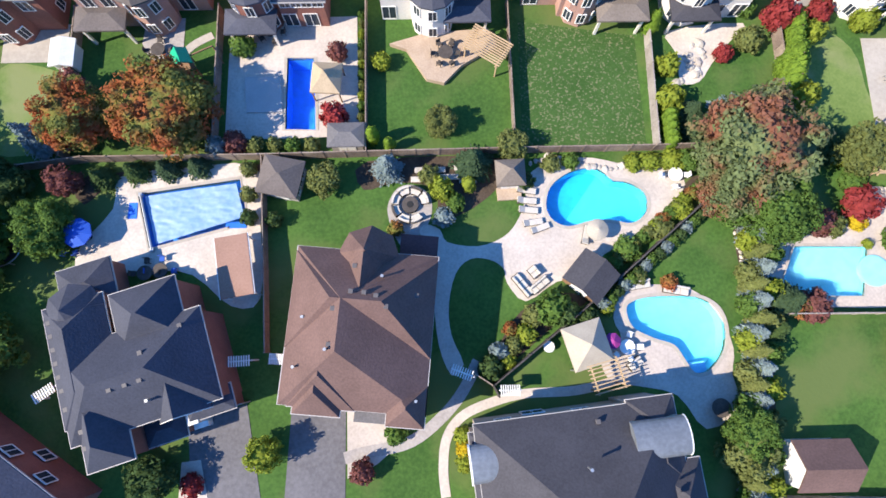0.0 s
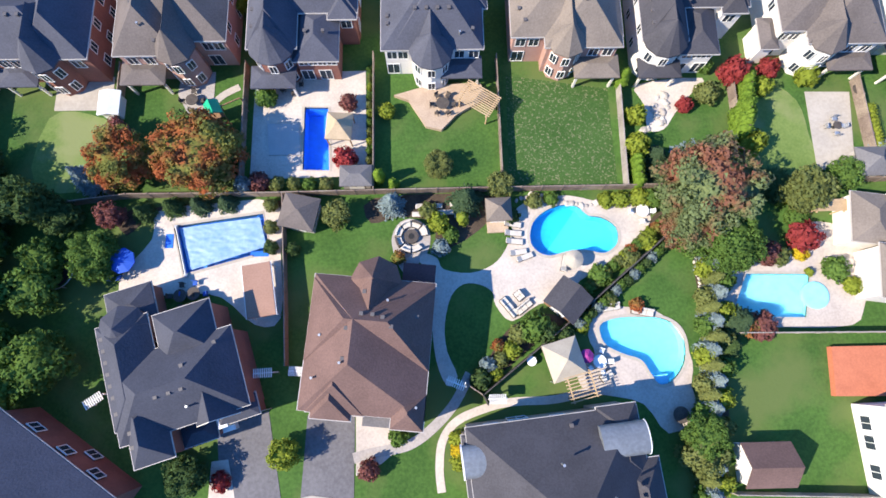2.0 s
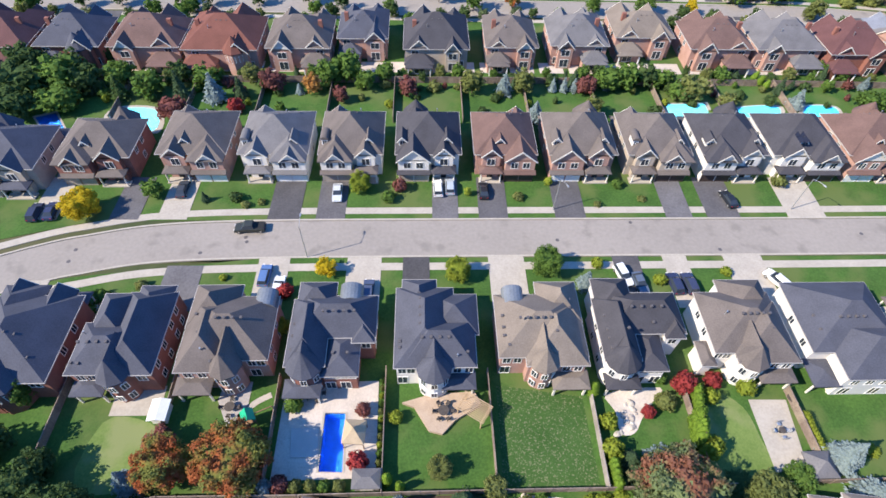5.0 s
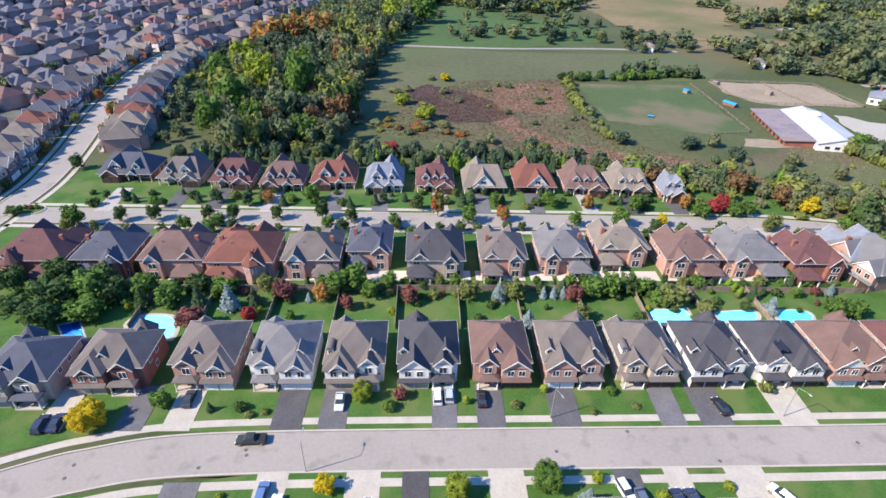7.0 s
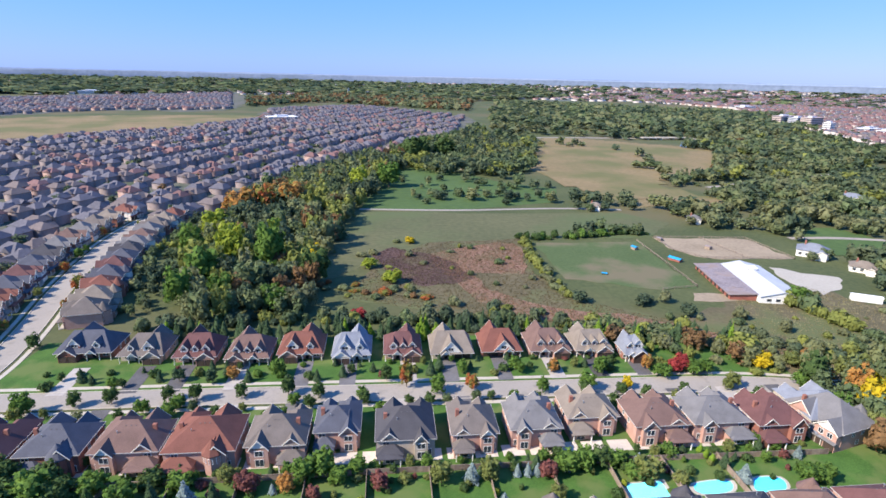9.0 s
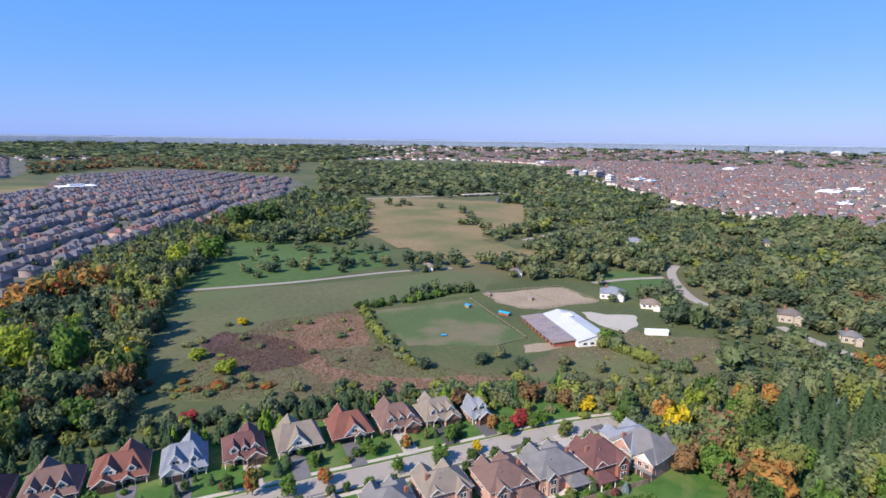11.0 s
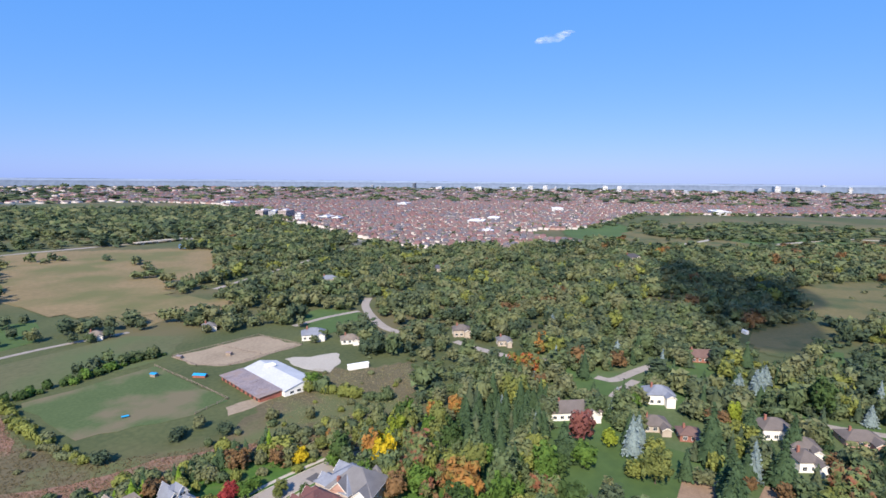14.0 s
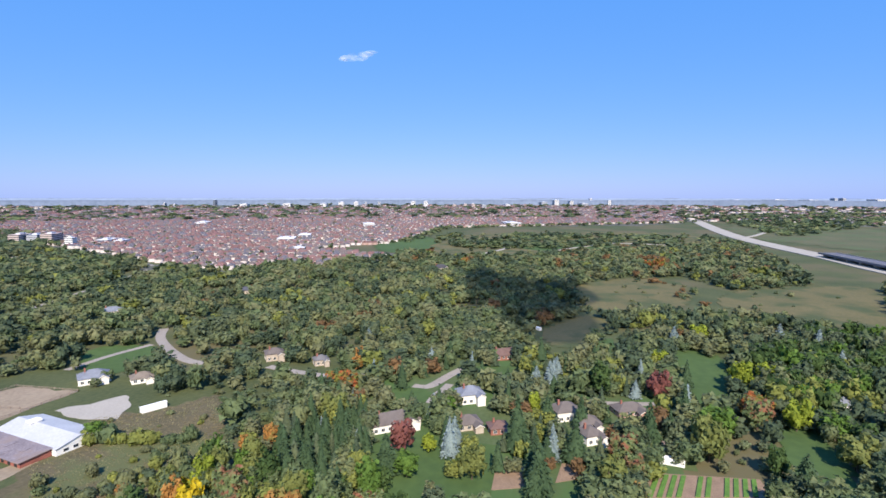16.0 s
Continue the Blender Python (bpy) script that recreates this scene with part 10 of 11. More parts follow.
CLEAR_LAWNS = [
    ([(208.7, 89.8), (229.3, 70.6), (211.4, 56.6), (178.5, 46.7), (165.0, 62.8), (165.6, 75.9)], FIELD_PARK, "sunlit lawn behind the long house"),
    ([(209.5, 50.4), (222.8, 37.3), (183.1, 32.1), (175.0, 45.8)], FIELD_PARK, "mown green lawn among the trees"),
    ([(302.7, 337.2), (313.7, 301.1), (284.0, 268.0), (254.0, 284.0), (272.0, 322.0)], FIELD_PARK, "green lawn behind the lane"),
    ([(296, 44), (306, 66), (326, 64), (330, 44), (314, 36)], FIELD_PARK, "small lawn before the brick house"),
    ([(395.2, -6.3), (422.2, -19.7), (384.5, -21.4), (359.1, -9.0)], FIELD_PARK, "small green lawn among the trees"),
    ([(402.1, -62.0), (380.0, -93.4), (294.0, -69.0), (294.5, -55.6), (324.2, -50.4)], FIELD_PARK, "wide green lawn among the trees"),
    ([(267.0, -85.4), (271.6, -103.1), (216.8, -99.5), (210.0, -80.8)], FIELD_PARK, "sloping green lawn between tall trees"),
    ([(273.6, 110.4), (278.1, 82.5), (259.3, 82.9), (257.6, 100.9)], FIELD_PARK, "green front lawn of the long house"),
    ([(433.5, 31.6), (511.4, -12.1), (478.2, -20.8), (394.9, 0.4), (389.7, 20.4)], FIELD_OLIVE, "brown-green strip field beside the wood"),
    ([(650.9, 13.9), (754.3, -57.9), (730.0, -117.6), (575.8, -101.1), (525.3, -35.6), (529.2, -9.9)], FIELD_OLIVE, "rough olive-brown meadow in the valley"),
    ([(657.2, -159.2), (727.2, -244.2), (723.9, -340.6), (476.8, -238.1), (543.9, -183.7), (569.9, -133.4)], FIELD_OLIVE, "long rough brown meadow in the valley"),
    ([(1124.6, 451.0), (1490.4, 485.5), (1299.3, 352.6), (1025.4, 294.6), (983.1, 359.5)], FIELD_PARK, "green hill with a pale path beside the town"),
    ([(1250, 335), (1500, 322), (1720, 110), (1690, -330), (1296, -262), (1183, -135), (1104, -20), (998, 134), (930, 255), (1040, 300)], FIELD_OLIVE, "open green land beyond the wood"),
    ([(1130, 120), (1290, 90), (1330, -40), (1200, -60), (1110, 30)], FIELD_PARK, "green meadow beyond the wood"),
    ([(1380, 180), (1560, 120), (1580, -20), (1440, 20)], FIELD_PARK, "distant green meadow before the town"),
    ([(-730.0, 1005.9), (-712.7, 1228.6), (-328.2, 1338.9), (-240.6, 1160.1), (-348.4, 955.0), (-543.0, 737.9)], FIELD_TAN, "wide open field between the housing estates"),
    ([(2171.0, -518.4), (2379.6, -788.8), (1950.9, -907.7), (1268.1, -592.2), (1453.5, -483.8), (1625.8, -431.3)], FIELD_MEADOW, "rough green land beyond the motorway"),
]
VILLAGE_GRASS = surface("village_grass", (0.092, 0.120, 0.050), (0.056, 0.084, 0.029), 0.05, 0.6, 0.95, third=(0.060, 0.112, 0.036), third_scale=0.03)
land_patch("gardens", [(278.0, 156.7), (348.8, 107.6), (347.3, 20.4), (417.1, -76.0), (219.7, -43.4), (145.3, 83.4), (199.5, 107.6)], 0.10, VILLAGE_GRASS, "rough grass gardens round the cottages", "field")
for i, (pts, mat, lab) in enumerate(CLEAR_LAWNS):
    land_patch("clearing", pts, 0.16 + 0.02 * i, mat, lab, "field")
for pts, lab in (([(201.7, 33.5), (206.6, 21.2), (190.1, 20.2), (184.9, 32.5)], "bare soil garden plot"), ([(212.0, 8.1), (213.5, -2.0), (203.7, -3.0), (196.1, 9.9)], "bare brown soil patch"), ([(213.0, -25.5), (218.2, -65.7), (204.4, -66.3), (192.7, -21.4)], "brown vegetable garden")):
    slab("soil_plot", pts, 0, 0.25, surface("garden_soil_" + str(len(bpy.data.materials)), (0.27, 0.19, 0.13), (0.19, 0.13, 0.09), 0.2, 2, 0.95), lab, "garden plot")
veg = Vector((211.7, -27.5)), Vector((217.2, -65.5)), Vector((204.6, -62.8)), Vector((194.1, -22.5))
CROP = surface("crop_green", (0.11, 0.22, 0.04), (0.06, 0.13, 0.025), 0.5, 3, 0.9)
for i in range(12):
    if i in (4, 7):
        continue
    u0, u1 = i / 12, i / 12 + 0.045
    slab("crop_row", [tuple(veg[0].lerp(veg[1], u0)), tuple(veg[0].lerp(veg[1], u1)), tuple(veg[3].lerp(veg[2], u1)), tuple(veg[3].lerp(veg[2], u0))], 0.2, 0.7, CROP, "row of green vegetables in brown soil", "crop")

# ---------------------------------------------------------------- motorway, towers and skyline
strip("motorway", smooth([(4300, -800), (3700, -620), (2900, -500), (2238, -446), (1650, -408), (1330, -412), (1080, -428), (908, -432), (700, -460), (500, -520)], 6, False), 46, -0.5, 1.2, GRAVEL, "wide pale motorway running towards the horizon", "road")
strip("slip_road", smooth([(1560, -395), (1700, -480), (2000, -590), (2500, -640)], 6, False), 12, -0.5, 1.4, GRAVEL, "pale slip road curving off the motorway", "road")
br = thing("motorway_bridge", "long dark motorway bridge on piers", "bridge", 1040, -414, 0, 184)
house_part(br, "deck", surface("bridge_concrete", (0.16, 0.16, 0.19), (0.10, 0.10, 0.12), 0.1, 1, 0.8), box, -70, 4, 6.0, 190, 34, 8.5)
for i in range(7):
    house_part(br, "pier", CONCRETE, box, -60 + i * 38, 8, 0, -56 + i * 38, 30, 6.0)
for s in (4, 33.4):
    house_part(br, "parapet", CONCRETE, box, -70, s, 8.5, 190, s + 0.6, 9.6)
vb = thing("valley_bridge", "low road bridge across the valley", "bridge", 474.4, 902.1, 0, 5)
house_part(vb, "deck", CONCRETE, box, -45, -6, 3.0, 45, 6, 4.2)
for i in range(4):
    house_part(vb, "pier", CONCRETE, box, -36 + i * 24, -5, 0, -33 + i * 24, 5, 3.0)
slab("creek", smooth([(479.1, 856.3), (497.9, 847.6), (440.9, 760.5), (409.2, 727.0)], 4), -0.2, 0.2, plain("creek_water", (0.12, 0.16, 0.22), 0.1), "still grey creek below the valley bridge", "water")
TOWER_WALL = [surface("tower_" + k, a, tuple(v * 0.85 for v in a), 0.02, 0.2, 0.7) for k, a in (("white", (0.78, 0.78, 0.80)), ("grey", (0.50, 0.52, 0.58)), ("pink", (0.55, 0.45, 0.42)), ("dark", (0.16, 0.19, 0.25)))]


def tower(x, y, w, d, h, tone, label, rz=0, storey=None):
    z = float(rise(math.hypot(x, y)))
    t = thing("tower_block", label, "building", x, y, z, rz, "towers on the skyline")
    house_part(t, "body", TOWER_WALL[tone], box, -w / 2, -d / 2, -2, w / 2, d / 2, h)
    house_part(t, "roof_box", TOWER_WALL[1], box, -w / 5, -d / 5, h, w / 5, d / 5, h + max(3, h * 0.07))
    n = min(6, max(3, int(h / (storey or max(4, h / 5)))))
    for i in range(n):
        z0 = h * (i + 0.35) / n
        house_part(t, "window_band", GLASSY, box, -w / 2 - 0.15, -d / 2 - 0.15, z0, w / 2 + 0.15, d / 2 + 0.15, z0 + h / n * 0.42)


for pt, w0, h0, tone in (((3079.9, 2358.0), 26, 60, 3), ((3536.4, 1130.4), 60, 58, 0), ((3571.5, 1049.7), 55, 58, 0), ((3449.6, 1439.5), 30, 46, 1), ((3497.0, 1361.9), 34, 48, 1), ((3496.5, 1642.5), 70, 40, 0), ((3547.3, 1554.7), 60, 44, 0), ((3372.1, 1715.1), 80, 30, 0), ((3519.4, 836.4), 40, 34, 2), ((3486.5, 755.5), 40, 44, 2),
                         ((3507.0, 705.8), 40, 44, 2), ((3529.9, 638.8), 60, 30, 1), ((3717.6, 508.0), 70, 26, 0), ((3857.3, 273.9), 80, 40, 1), ((3882.4, 188.3), 60, 62, 0), ((3905.9, 86.2), 50, 48, 0), ((4001.5, -48.5), 34, 68, 0), ((3962.9, -173.0), 40, 52, 0), ((3861.8, 2.0), 90, 28, 1), ((2873.5, 2492.8), 30, 30, 1), ((2837.1, 2534.3), 26, 40, 1),
                         ((3140.9, 2171.9), 90, 26, 0), ((3301.7, 1947.8), 100, 28, 0), ((4072.4, -1590.1), 40, 48, 1), ((4060.5, -1633.6), 40, 48, 1), ((4323.2, -1063.4), 140, 22, 0), ((4277.2, -1305.2), 160, 24, 0), ((4229.2, -1498.6), 120, 22, 0), ((4131.3, -1838.2), 140, 26, 0), ((3091.5, 2358.7), 26, 60, 3), ((-178.8, 2605.0), 8, 40, 0)):
    tower(*pt, w0, w0 * 0.5, h0 * 0.66, tone, "distant apartment tower on the skyline" if h0 > 35 else "distant low white building on the skyline", 20)
for pt, w0, d0, h0, tone in (((941.2, 1237.5), 60, 22, 24, 2), ((960.2, 1216.4), 40, 22, 22, 1), ((975.8, 1190.8), 50, 24, 24, 2), ((929.7, 1083.1), 20, 16, 20, 0), ((1023.0, 1082.6), 60, 26, 10, 0), ((1011.3, 1029.7), 40, 20, 10, 0), ((1169.4, 698.3), 70, 40, 10, 0), ((1279.2, 709.8), 60, 30, 11, 0), ((965.5, 549.9), 40, 22, 8, 0), ((2035.0, 263.4), 110, 50, 12, 0), ((1828.2, 754.5), 90, 40, 12, 0), ((1727.8, 1376.0), 80, 40, 12, 0), ((1292.9, 1908.2), 70, 40, 12, 0), ((-1118.6, 2254.4), 90, 40, 12, 0), ((-224.2, 1193.9), 60, 40, 10, 0)):
    tower(*pt, w0, d0, h0, tone, "flat-roofed pale building at the town's edge", 24, 3.6)

# ---------------------------------------------------------------- clouds
CLOUD = bpy.data.materials.new("cloud_white")
CLOUD.use_nodes = True
_n, _l = CLOUD.node_tree.nodes, CLOUD.node_tree.links.new
_d, _tr, _mx, _tx, _rp = _n.new("ShaderNodeBsdfDiffuse"), _n.new("ShaderNodeBsdfTransparent"), _n.new("ShaderNodeMixShader"), _n.new("ShaderNodeTexNoise"), _n.new("ShaderNodeValToRGB")
_d.inputs[0].default_value = (0.95, 0.95, 0.97, 1)
_tx.inputs["Scale"].default_value, _tx.inputs["Detail"].default_value = 0.014, 6
_rp.color_ramp.elements[0].position, _rp.color_ramp.elements[1].position = 0.34, 0.95
_l(_n.new("ShaderNodeNewGeometry").outputs["Position"], _tx.inputs["Vector"])
_op = _n.new("ShaderNodeMath")
_op.operation, _op.inputs[1].default_value = "MULTIPLY", 0.26
_l(_tx.outputs["Fac"], _rp.inputs[0]), _l(_rp.outputs[0], _op.inputs[0]), _l(_op.outputs[0], _mx.inputs[0]), _l(_tr.outputs[0], _mx.inputs[1]), _l(_d.outputs[0], _mx.inputs[2]), _l(_mx.outputs[0], _n["Material Output"].inputs[0])
SOLID_CLOUD = CLOUD.copy()
SOLID_CLOUD.name = "thick_cloud"
SOLID_CLOUD.node_tree.nodes["Math"].inputs[1].default_value = 0.42
SOLID_CLOUD.node_tree.nodes["Color Ramp"].color_ramp.elements[0].position, SOLID_CLOUD.node_tree.nodes["Color Ramp"].color_ramp.elements[1].position = 0.2, 0.5


def cloud(label, cx, cy, cz, puffs, material, rz=0):
    bm = bmesh.new()
    for x, y, z, rx, ry, rz_ in puffs:
        m = Matrix.Translation((x, y, z)) @ Matrix.Diagonal((rx, ry, rz_, 1))
        g = bmesh.ops.create_icosphere(bm, subdivisions=3, radius=1, matrix=m)
        for v in g["verts"]:
            v.co += v.co.normalized() * 0.25 * min(rx, ry, rz_) * noise.noise(v.co * 2.2 / min(rx, ry, rz_))
    ob = tagged(new("cloud", mesh_bm("cloud", bm, material)), label, "cloud", kind="structure")
    ob.matrix_basis = pose(cx, cy, cz, 0, 0, rz)



# open strips kept clear of trees: lanes, gardens and the sight lines to the houses
LANE_HOLES = []
for o in [ob for ob in scene.objects if ob.parent is None and (ob.name.startswith("lane") or (ob.get("group") == "houses among the trees"))]:
    if o.name.startswith("lane"):
        vs = [v.co for v in o.data.vertices]
        for i in range(0, len(vs) - 4, 4):
            a, b, c, d = vs[i], vs[i + 3], vs[i + 7], vs[i + 4]
            m = (a + b + c + d) / 4
            LANE_HOLES.append([((p.x - m.x) * 2.6 + m.x, (p.y - m.y) * 2.6 + m.y) for p in (a, b, c, d)])
    else:
        x, y = o.location.x, o.location.y
        d = Vector((x, y)).normalized()
        s = Vector((-d.y, d.x))
        c = Vector((x, y))
        LANE_HOLES.append([tuple(c + d * 8 + s * 11), tuple(c + d * 8 - s * 11), tuple(c - d * 17 - s * 5), tuple(c - d * 17 + s * 5)])
LEFT_WOOD = [(-101, 245), (-106, 330), (-107, 428), (-78, 550), (-16, 640), (120, 905), (163, 1000), (167, 883), (140, 720), (18, 628), (-18, 420), (-29, 374), (-34, 306), (-37, 240), (-32, 205), (-80, 200), (-90, 212)]
EAST_WOOD = [(316, 677), (899, 1194), (728, 715), (644, 517), (876, 320), (1460, 373), (1687, -286), (1100, -380), (700, -350), (228, -122), (150, -60), (127, 127), (133, 155), (175, 172), (234, 192), (232, 234), (253, 321), (219, 349), (200, 420), (260, 560)]
LANE_BEFORE = [[(x * 0.95, y * 0.95) for x, y in h] for h in LANE_HOLES]
CLEARINGS = [
    [(422, 41), (509, -3), (481, -10), (406, 0), (395, 31)],
    [(701, -6), (783, -126), (679, -170), (702, -331), (494, -234), (564, -112), (554, -16)],
    [(399, -62), (380, -93), (312, -74), (315, -52)],
    [(265, -89), (259, -112), (218, -96), (218, -80)],
    [(217, -28), (222, -64), (190, -63), (185, -24)],
    [(194, 80), (238, 38), (210, -2), (185, -4), (165, 73)],
]
mixed_wood(LEFT_WOOD, 7.4, "dense wood of {} trees beside the houses", [("wood_dark", 0.26), ("wood_green", 0.40), ("wood_olive", 0.10), ("wood_lime", 0.18), ("wood_orange", 0.06)], (3.2, 5.6, 10, 17), seed=11)
mixed_wood([(-126, 212), (-130, 300), (-128, 372), (-106, 372), (-104, 300), (-92, 212)], 8.0, "small {} trees in the gardens before the wood", [("wood_dark", 0.4), ("wood_green", 0.45), ("wood_lime", 0.15)], (2.0, 3.6, 4, 8), seed=17)
SCRUB_HOLE = [(158.7, 218.0), (201.9, 230.7), (214.9, 208.9), (241.5, 193.7), (216.2, 167.4), (186.7, 154.5), (160.2, 153.2), (138.3, 138.9), (135.2, 167.4), (139.5, 193.3)]
ROAD_VIEW = [(690, -262), (1000, -318), (1250, -335), (1800, -345), (2600, -430), (2600, -560), (1500, -520), (1000, -505), (740, -400)]
VALLEY_FIELD = [(261.3, 904.7), (391.3, 844.3), (475.0, 746.1), (356.3, 574.8), (264.1, 506.6), (276.4, 427.6), (268.3, 396.8), (197.8, 434.5), (160.9, 500.6), (181.8, 638.9)]
land_patch("field", VALLEY_FIELD, 0.5, FIELD_TAN, "dry tan marsh field in the valley", "field")
PLANTATION = [(166, 106), (190, 132), (222, 122), (234, 104), (205, 88), (182, 80)]
AUTUMN_BELT = [(127, 60), (127, 127), (133, 152), (168, 152), (190, 134), (164, 106), (180, 80), (160, 48)]
SOUTH_STAND = [(381.9, -100.6), (459.2, -171.1), (473.2, -224.7), (334.4, -160.5), (257.3, -124.8), (215.7, -110), (249.5, -104), (315.8, -95)]
HOLES = [SCRUB_HOLE, VALLEY_FIELD] + CLEARINGS + [c[0] for c in CLEAR_LAWNS]
mixed_wood(EAST_WOOD, 8.4, "rolling wood of {} trees in the valley", [("wood_orange", 0.012), ("wood_olive", 0.22), ("wood_green", 0.42), ("wood_dark", 0.31), ("wood_lime", 0.038)], (3.0, 6.8, 7, 13), HOLES, seed=21, tight=LANE_HOLES + LANE_BEFORE + [ROAD_VIEW, PLANTATION, AUTUMN_BELT, SOUTH_STAND], glades=0.24)
mixed_wood(SOUTH_STAND, 7.6, "stand of {} trees beyond the lawns", [("wood_dark", 0.34), ("dark", 0.30), ("wood_green", 0.16), ("green", 0.12), ("wood_lime", 0.08)], (3.2, 6.0, 8, 14), [c[0] for c in CLEAR_LAWNS], seed=151)
mixed_wood(PLANTATION, 7.2, "plantation of {} trees beside the long house", [("spruce", 0.78), ("wood_dark", 0.22)], (3.2, 4.6, 11, 17), seed=131, kind="cone")
mixed_wood(AUTUMN_BELT, 7.4, "belt of {} trees behind the houses", [("wood_green", 0.30), ("green", 0.18), ("dark", 0.16), ("olive", 0.14), ("wood_lime", 0.12), ("bronze", 0.06), ("wood_orange", 0.04)], (2.8, 4.8, 8, 14), seed=133)
VILLAGE = [(278.0, 156.7), (348.8, 107.6), (347.3, 20.4), (417.1, -76.0), (227.3, -44.6), (175.4, 43.9), (154.4, 79.5), (199.5, 107.6)]
mixed_wood(VILLAGE, 14.5, "garden {} trees among the cottages", [("spruce", 0.62), ("blue", 0.10), ("wood_dark", 0.28)], (2.6, 4.2, 8, 15), [], 23, "cone", LANE_HOLES + [c[0] for c in CLEAR_LAWNS])
mixed_wood(VILLAGE, 13, "garden {} trees among the cottages", [("wood_green", 0.45), ("wood_olive", 0.25), ("wood_lime", 0.2), ("wood_orange", 0.1)], (3.0, 5.5, 6, 11), [], 25, "round", LANE_HOLES + [c[0] for c in CLEAR_LAWNS])
mixed_wood([(1247.3, 318.8), (1552.4, 172.1), (1594.3, -84.1), (1588.6, -269.5), (1341.4, -228.7), (1150.7, 27.9), (1095.6, 246.1)], 19, "scattered {} trees on the open land", [("wood_green", 0.5), ("wood_dark", 0.5)], (5, 9, 7, 12), seed=27)
mixed_wood([(2.5, 575.4), (77.6, 534.4), (119.9, 535.0), (157.0, 571.3), (235.1, 868.1), (177.2, 904.0), (81.7, 840.9), (6.7, 732.8)], 10, "wood of {} trees beyond the parkland", [("wood_green", 0.45), ("wood_dark", 0.40), ("wood_lime", 0.15)], (4.0, 6.4, 9, 15), seed=13)
mixed_wood([(1.1, 520.4), (73.6, 510.2), (140.2, 499.9), (160.9, 471.2), (104.2, 406.4), (55.5, 400.6), (17.6, 397.7), (-1.5, 423.0)], 23, "scattered {} trees in the parkland", [("wood_green", 0.5), ("wood_dark", 0.5)], (2.4, 4.4, 5, 9), seed=15)
ROW4_HEDGE = [(-90, 188), (60, 183), (130, 172), (130, 177), (60, 190), (-90, 196)]
mixed_wood(ROW4_HEDGE, 4.2, "row of {} behind the houses", [("spruce", 0.8), ("cedar", 0.2)], (2.0, 2.8, 6, 9), seed=31, kind="cone")
VALLEY = [(239, 1177), (419, 2141), (1218, 1630), (1000, 1180), (665, 926)]
mixed_wood(VALLEY, 24, "distant wood of {} trees", [("wood_green", 0.4), ("wood_dark", 0.35), ("wood_olive", 0.25)], (9, 14, 12, 18), seed=41)
BELT = [(-1500, 1900), (-600, 2600), (300, 2200), (900, 2700), (900, 3600), (-800, 3900), (-2300, 3300), (-2600, 2200)]
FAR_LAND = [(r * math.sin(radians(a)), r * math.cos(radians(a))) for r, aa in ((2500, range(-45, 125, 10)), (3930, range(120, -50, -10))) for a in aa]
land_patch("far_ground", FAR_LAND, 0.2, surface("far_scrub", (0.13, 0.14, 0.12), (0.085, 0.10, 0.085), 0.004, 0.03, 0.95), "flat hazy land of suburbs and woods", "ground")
mixed_wood(FAR_LAND, 96, "far {} trees before the horizon", [("wood_green", 0.4), ("wood_dark", 0.6)], (16, 34, 10, 17), seed=55)
far_houses("distant_walls", FAR_LAND, 50, 80, 0.3, EAST_SET, 9, 26)
mixed_wood(BELT, 55, "far belt of {} trees before the horizon", [("wood_green", 0.4), ("wood_dark", 0.45), ("wood_olive", 0.15)], (22, 36, 12, 20), seed=51)

land_patch("field", SCRUB_HOLE, 0.11, FIELD_ROUGH, "rough field of dry grass and reeds beside the barn", "field")
mixed_wood(SCRUB_HOLE, 15, "scattered {} bushes in the rough field", [("wood_olive", 0.6), ("wood_lime", 0.2), ("wood_green", 0.2)], (1.2, 2.6, 1.4, 3.0), seed=63, kind="shrub")

# scrub, hedgerows and single trees on the farmland
mixed_wood([(-17.9, 292.9), (7.8, 315.6), (75.8, 299.7), (65.4, 206.7), (-22.1, 220.8)], 19, "scattered {} scrub in the reed field", [("wood_lime", 0.3), ("wood_olive", 0.4), ("wood_green", 0.3)], (1.6, 3.4, 1.8, 3.6), seed=61, kind="shrub")


def hedge_line(pts, gap, size, colours, words, seed, kind="shrub", spread=2.5):
    rng = np.random.default_rng(seed)
    out = []
    for a, b in zip(pts, pts[1:]):
        a, b = np.array(a, float), np.array(b, float)
        k = max(1, int(np.linalg.norm(b - a) / gap))
        out.append(a + (b - a) * np.arange(k)[:, None] / k)
    p = np.concatenate(out)
    p += rng.normal(size=p.shape) * spread * 0.5
    pick = rng.integers(0, len(colours), len(p))
    for i, c in enumerate(colours):
        wood(sized(p[pick == i], rng, *size), words.format(TREE_WORDS[c]), c, kind, seed + i)


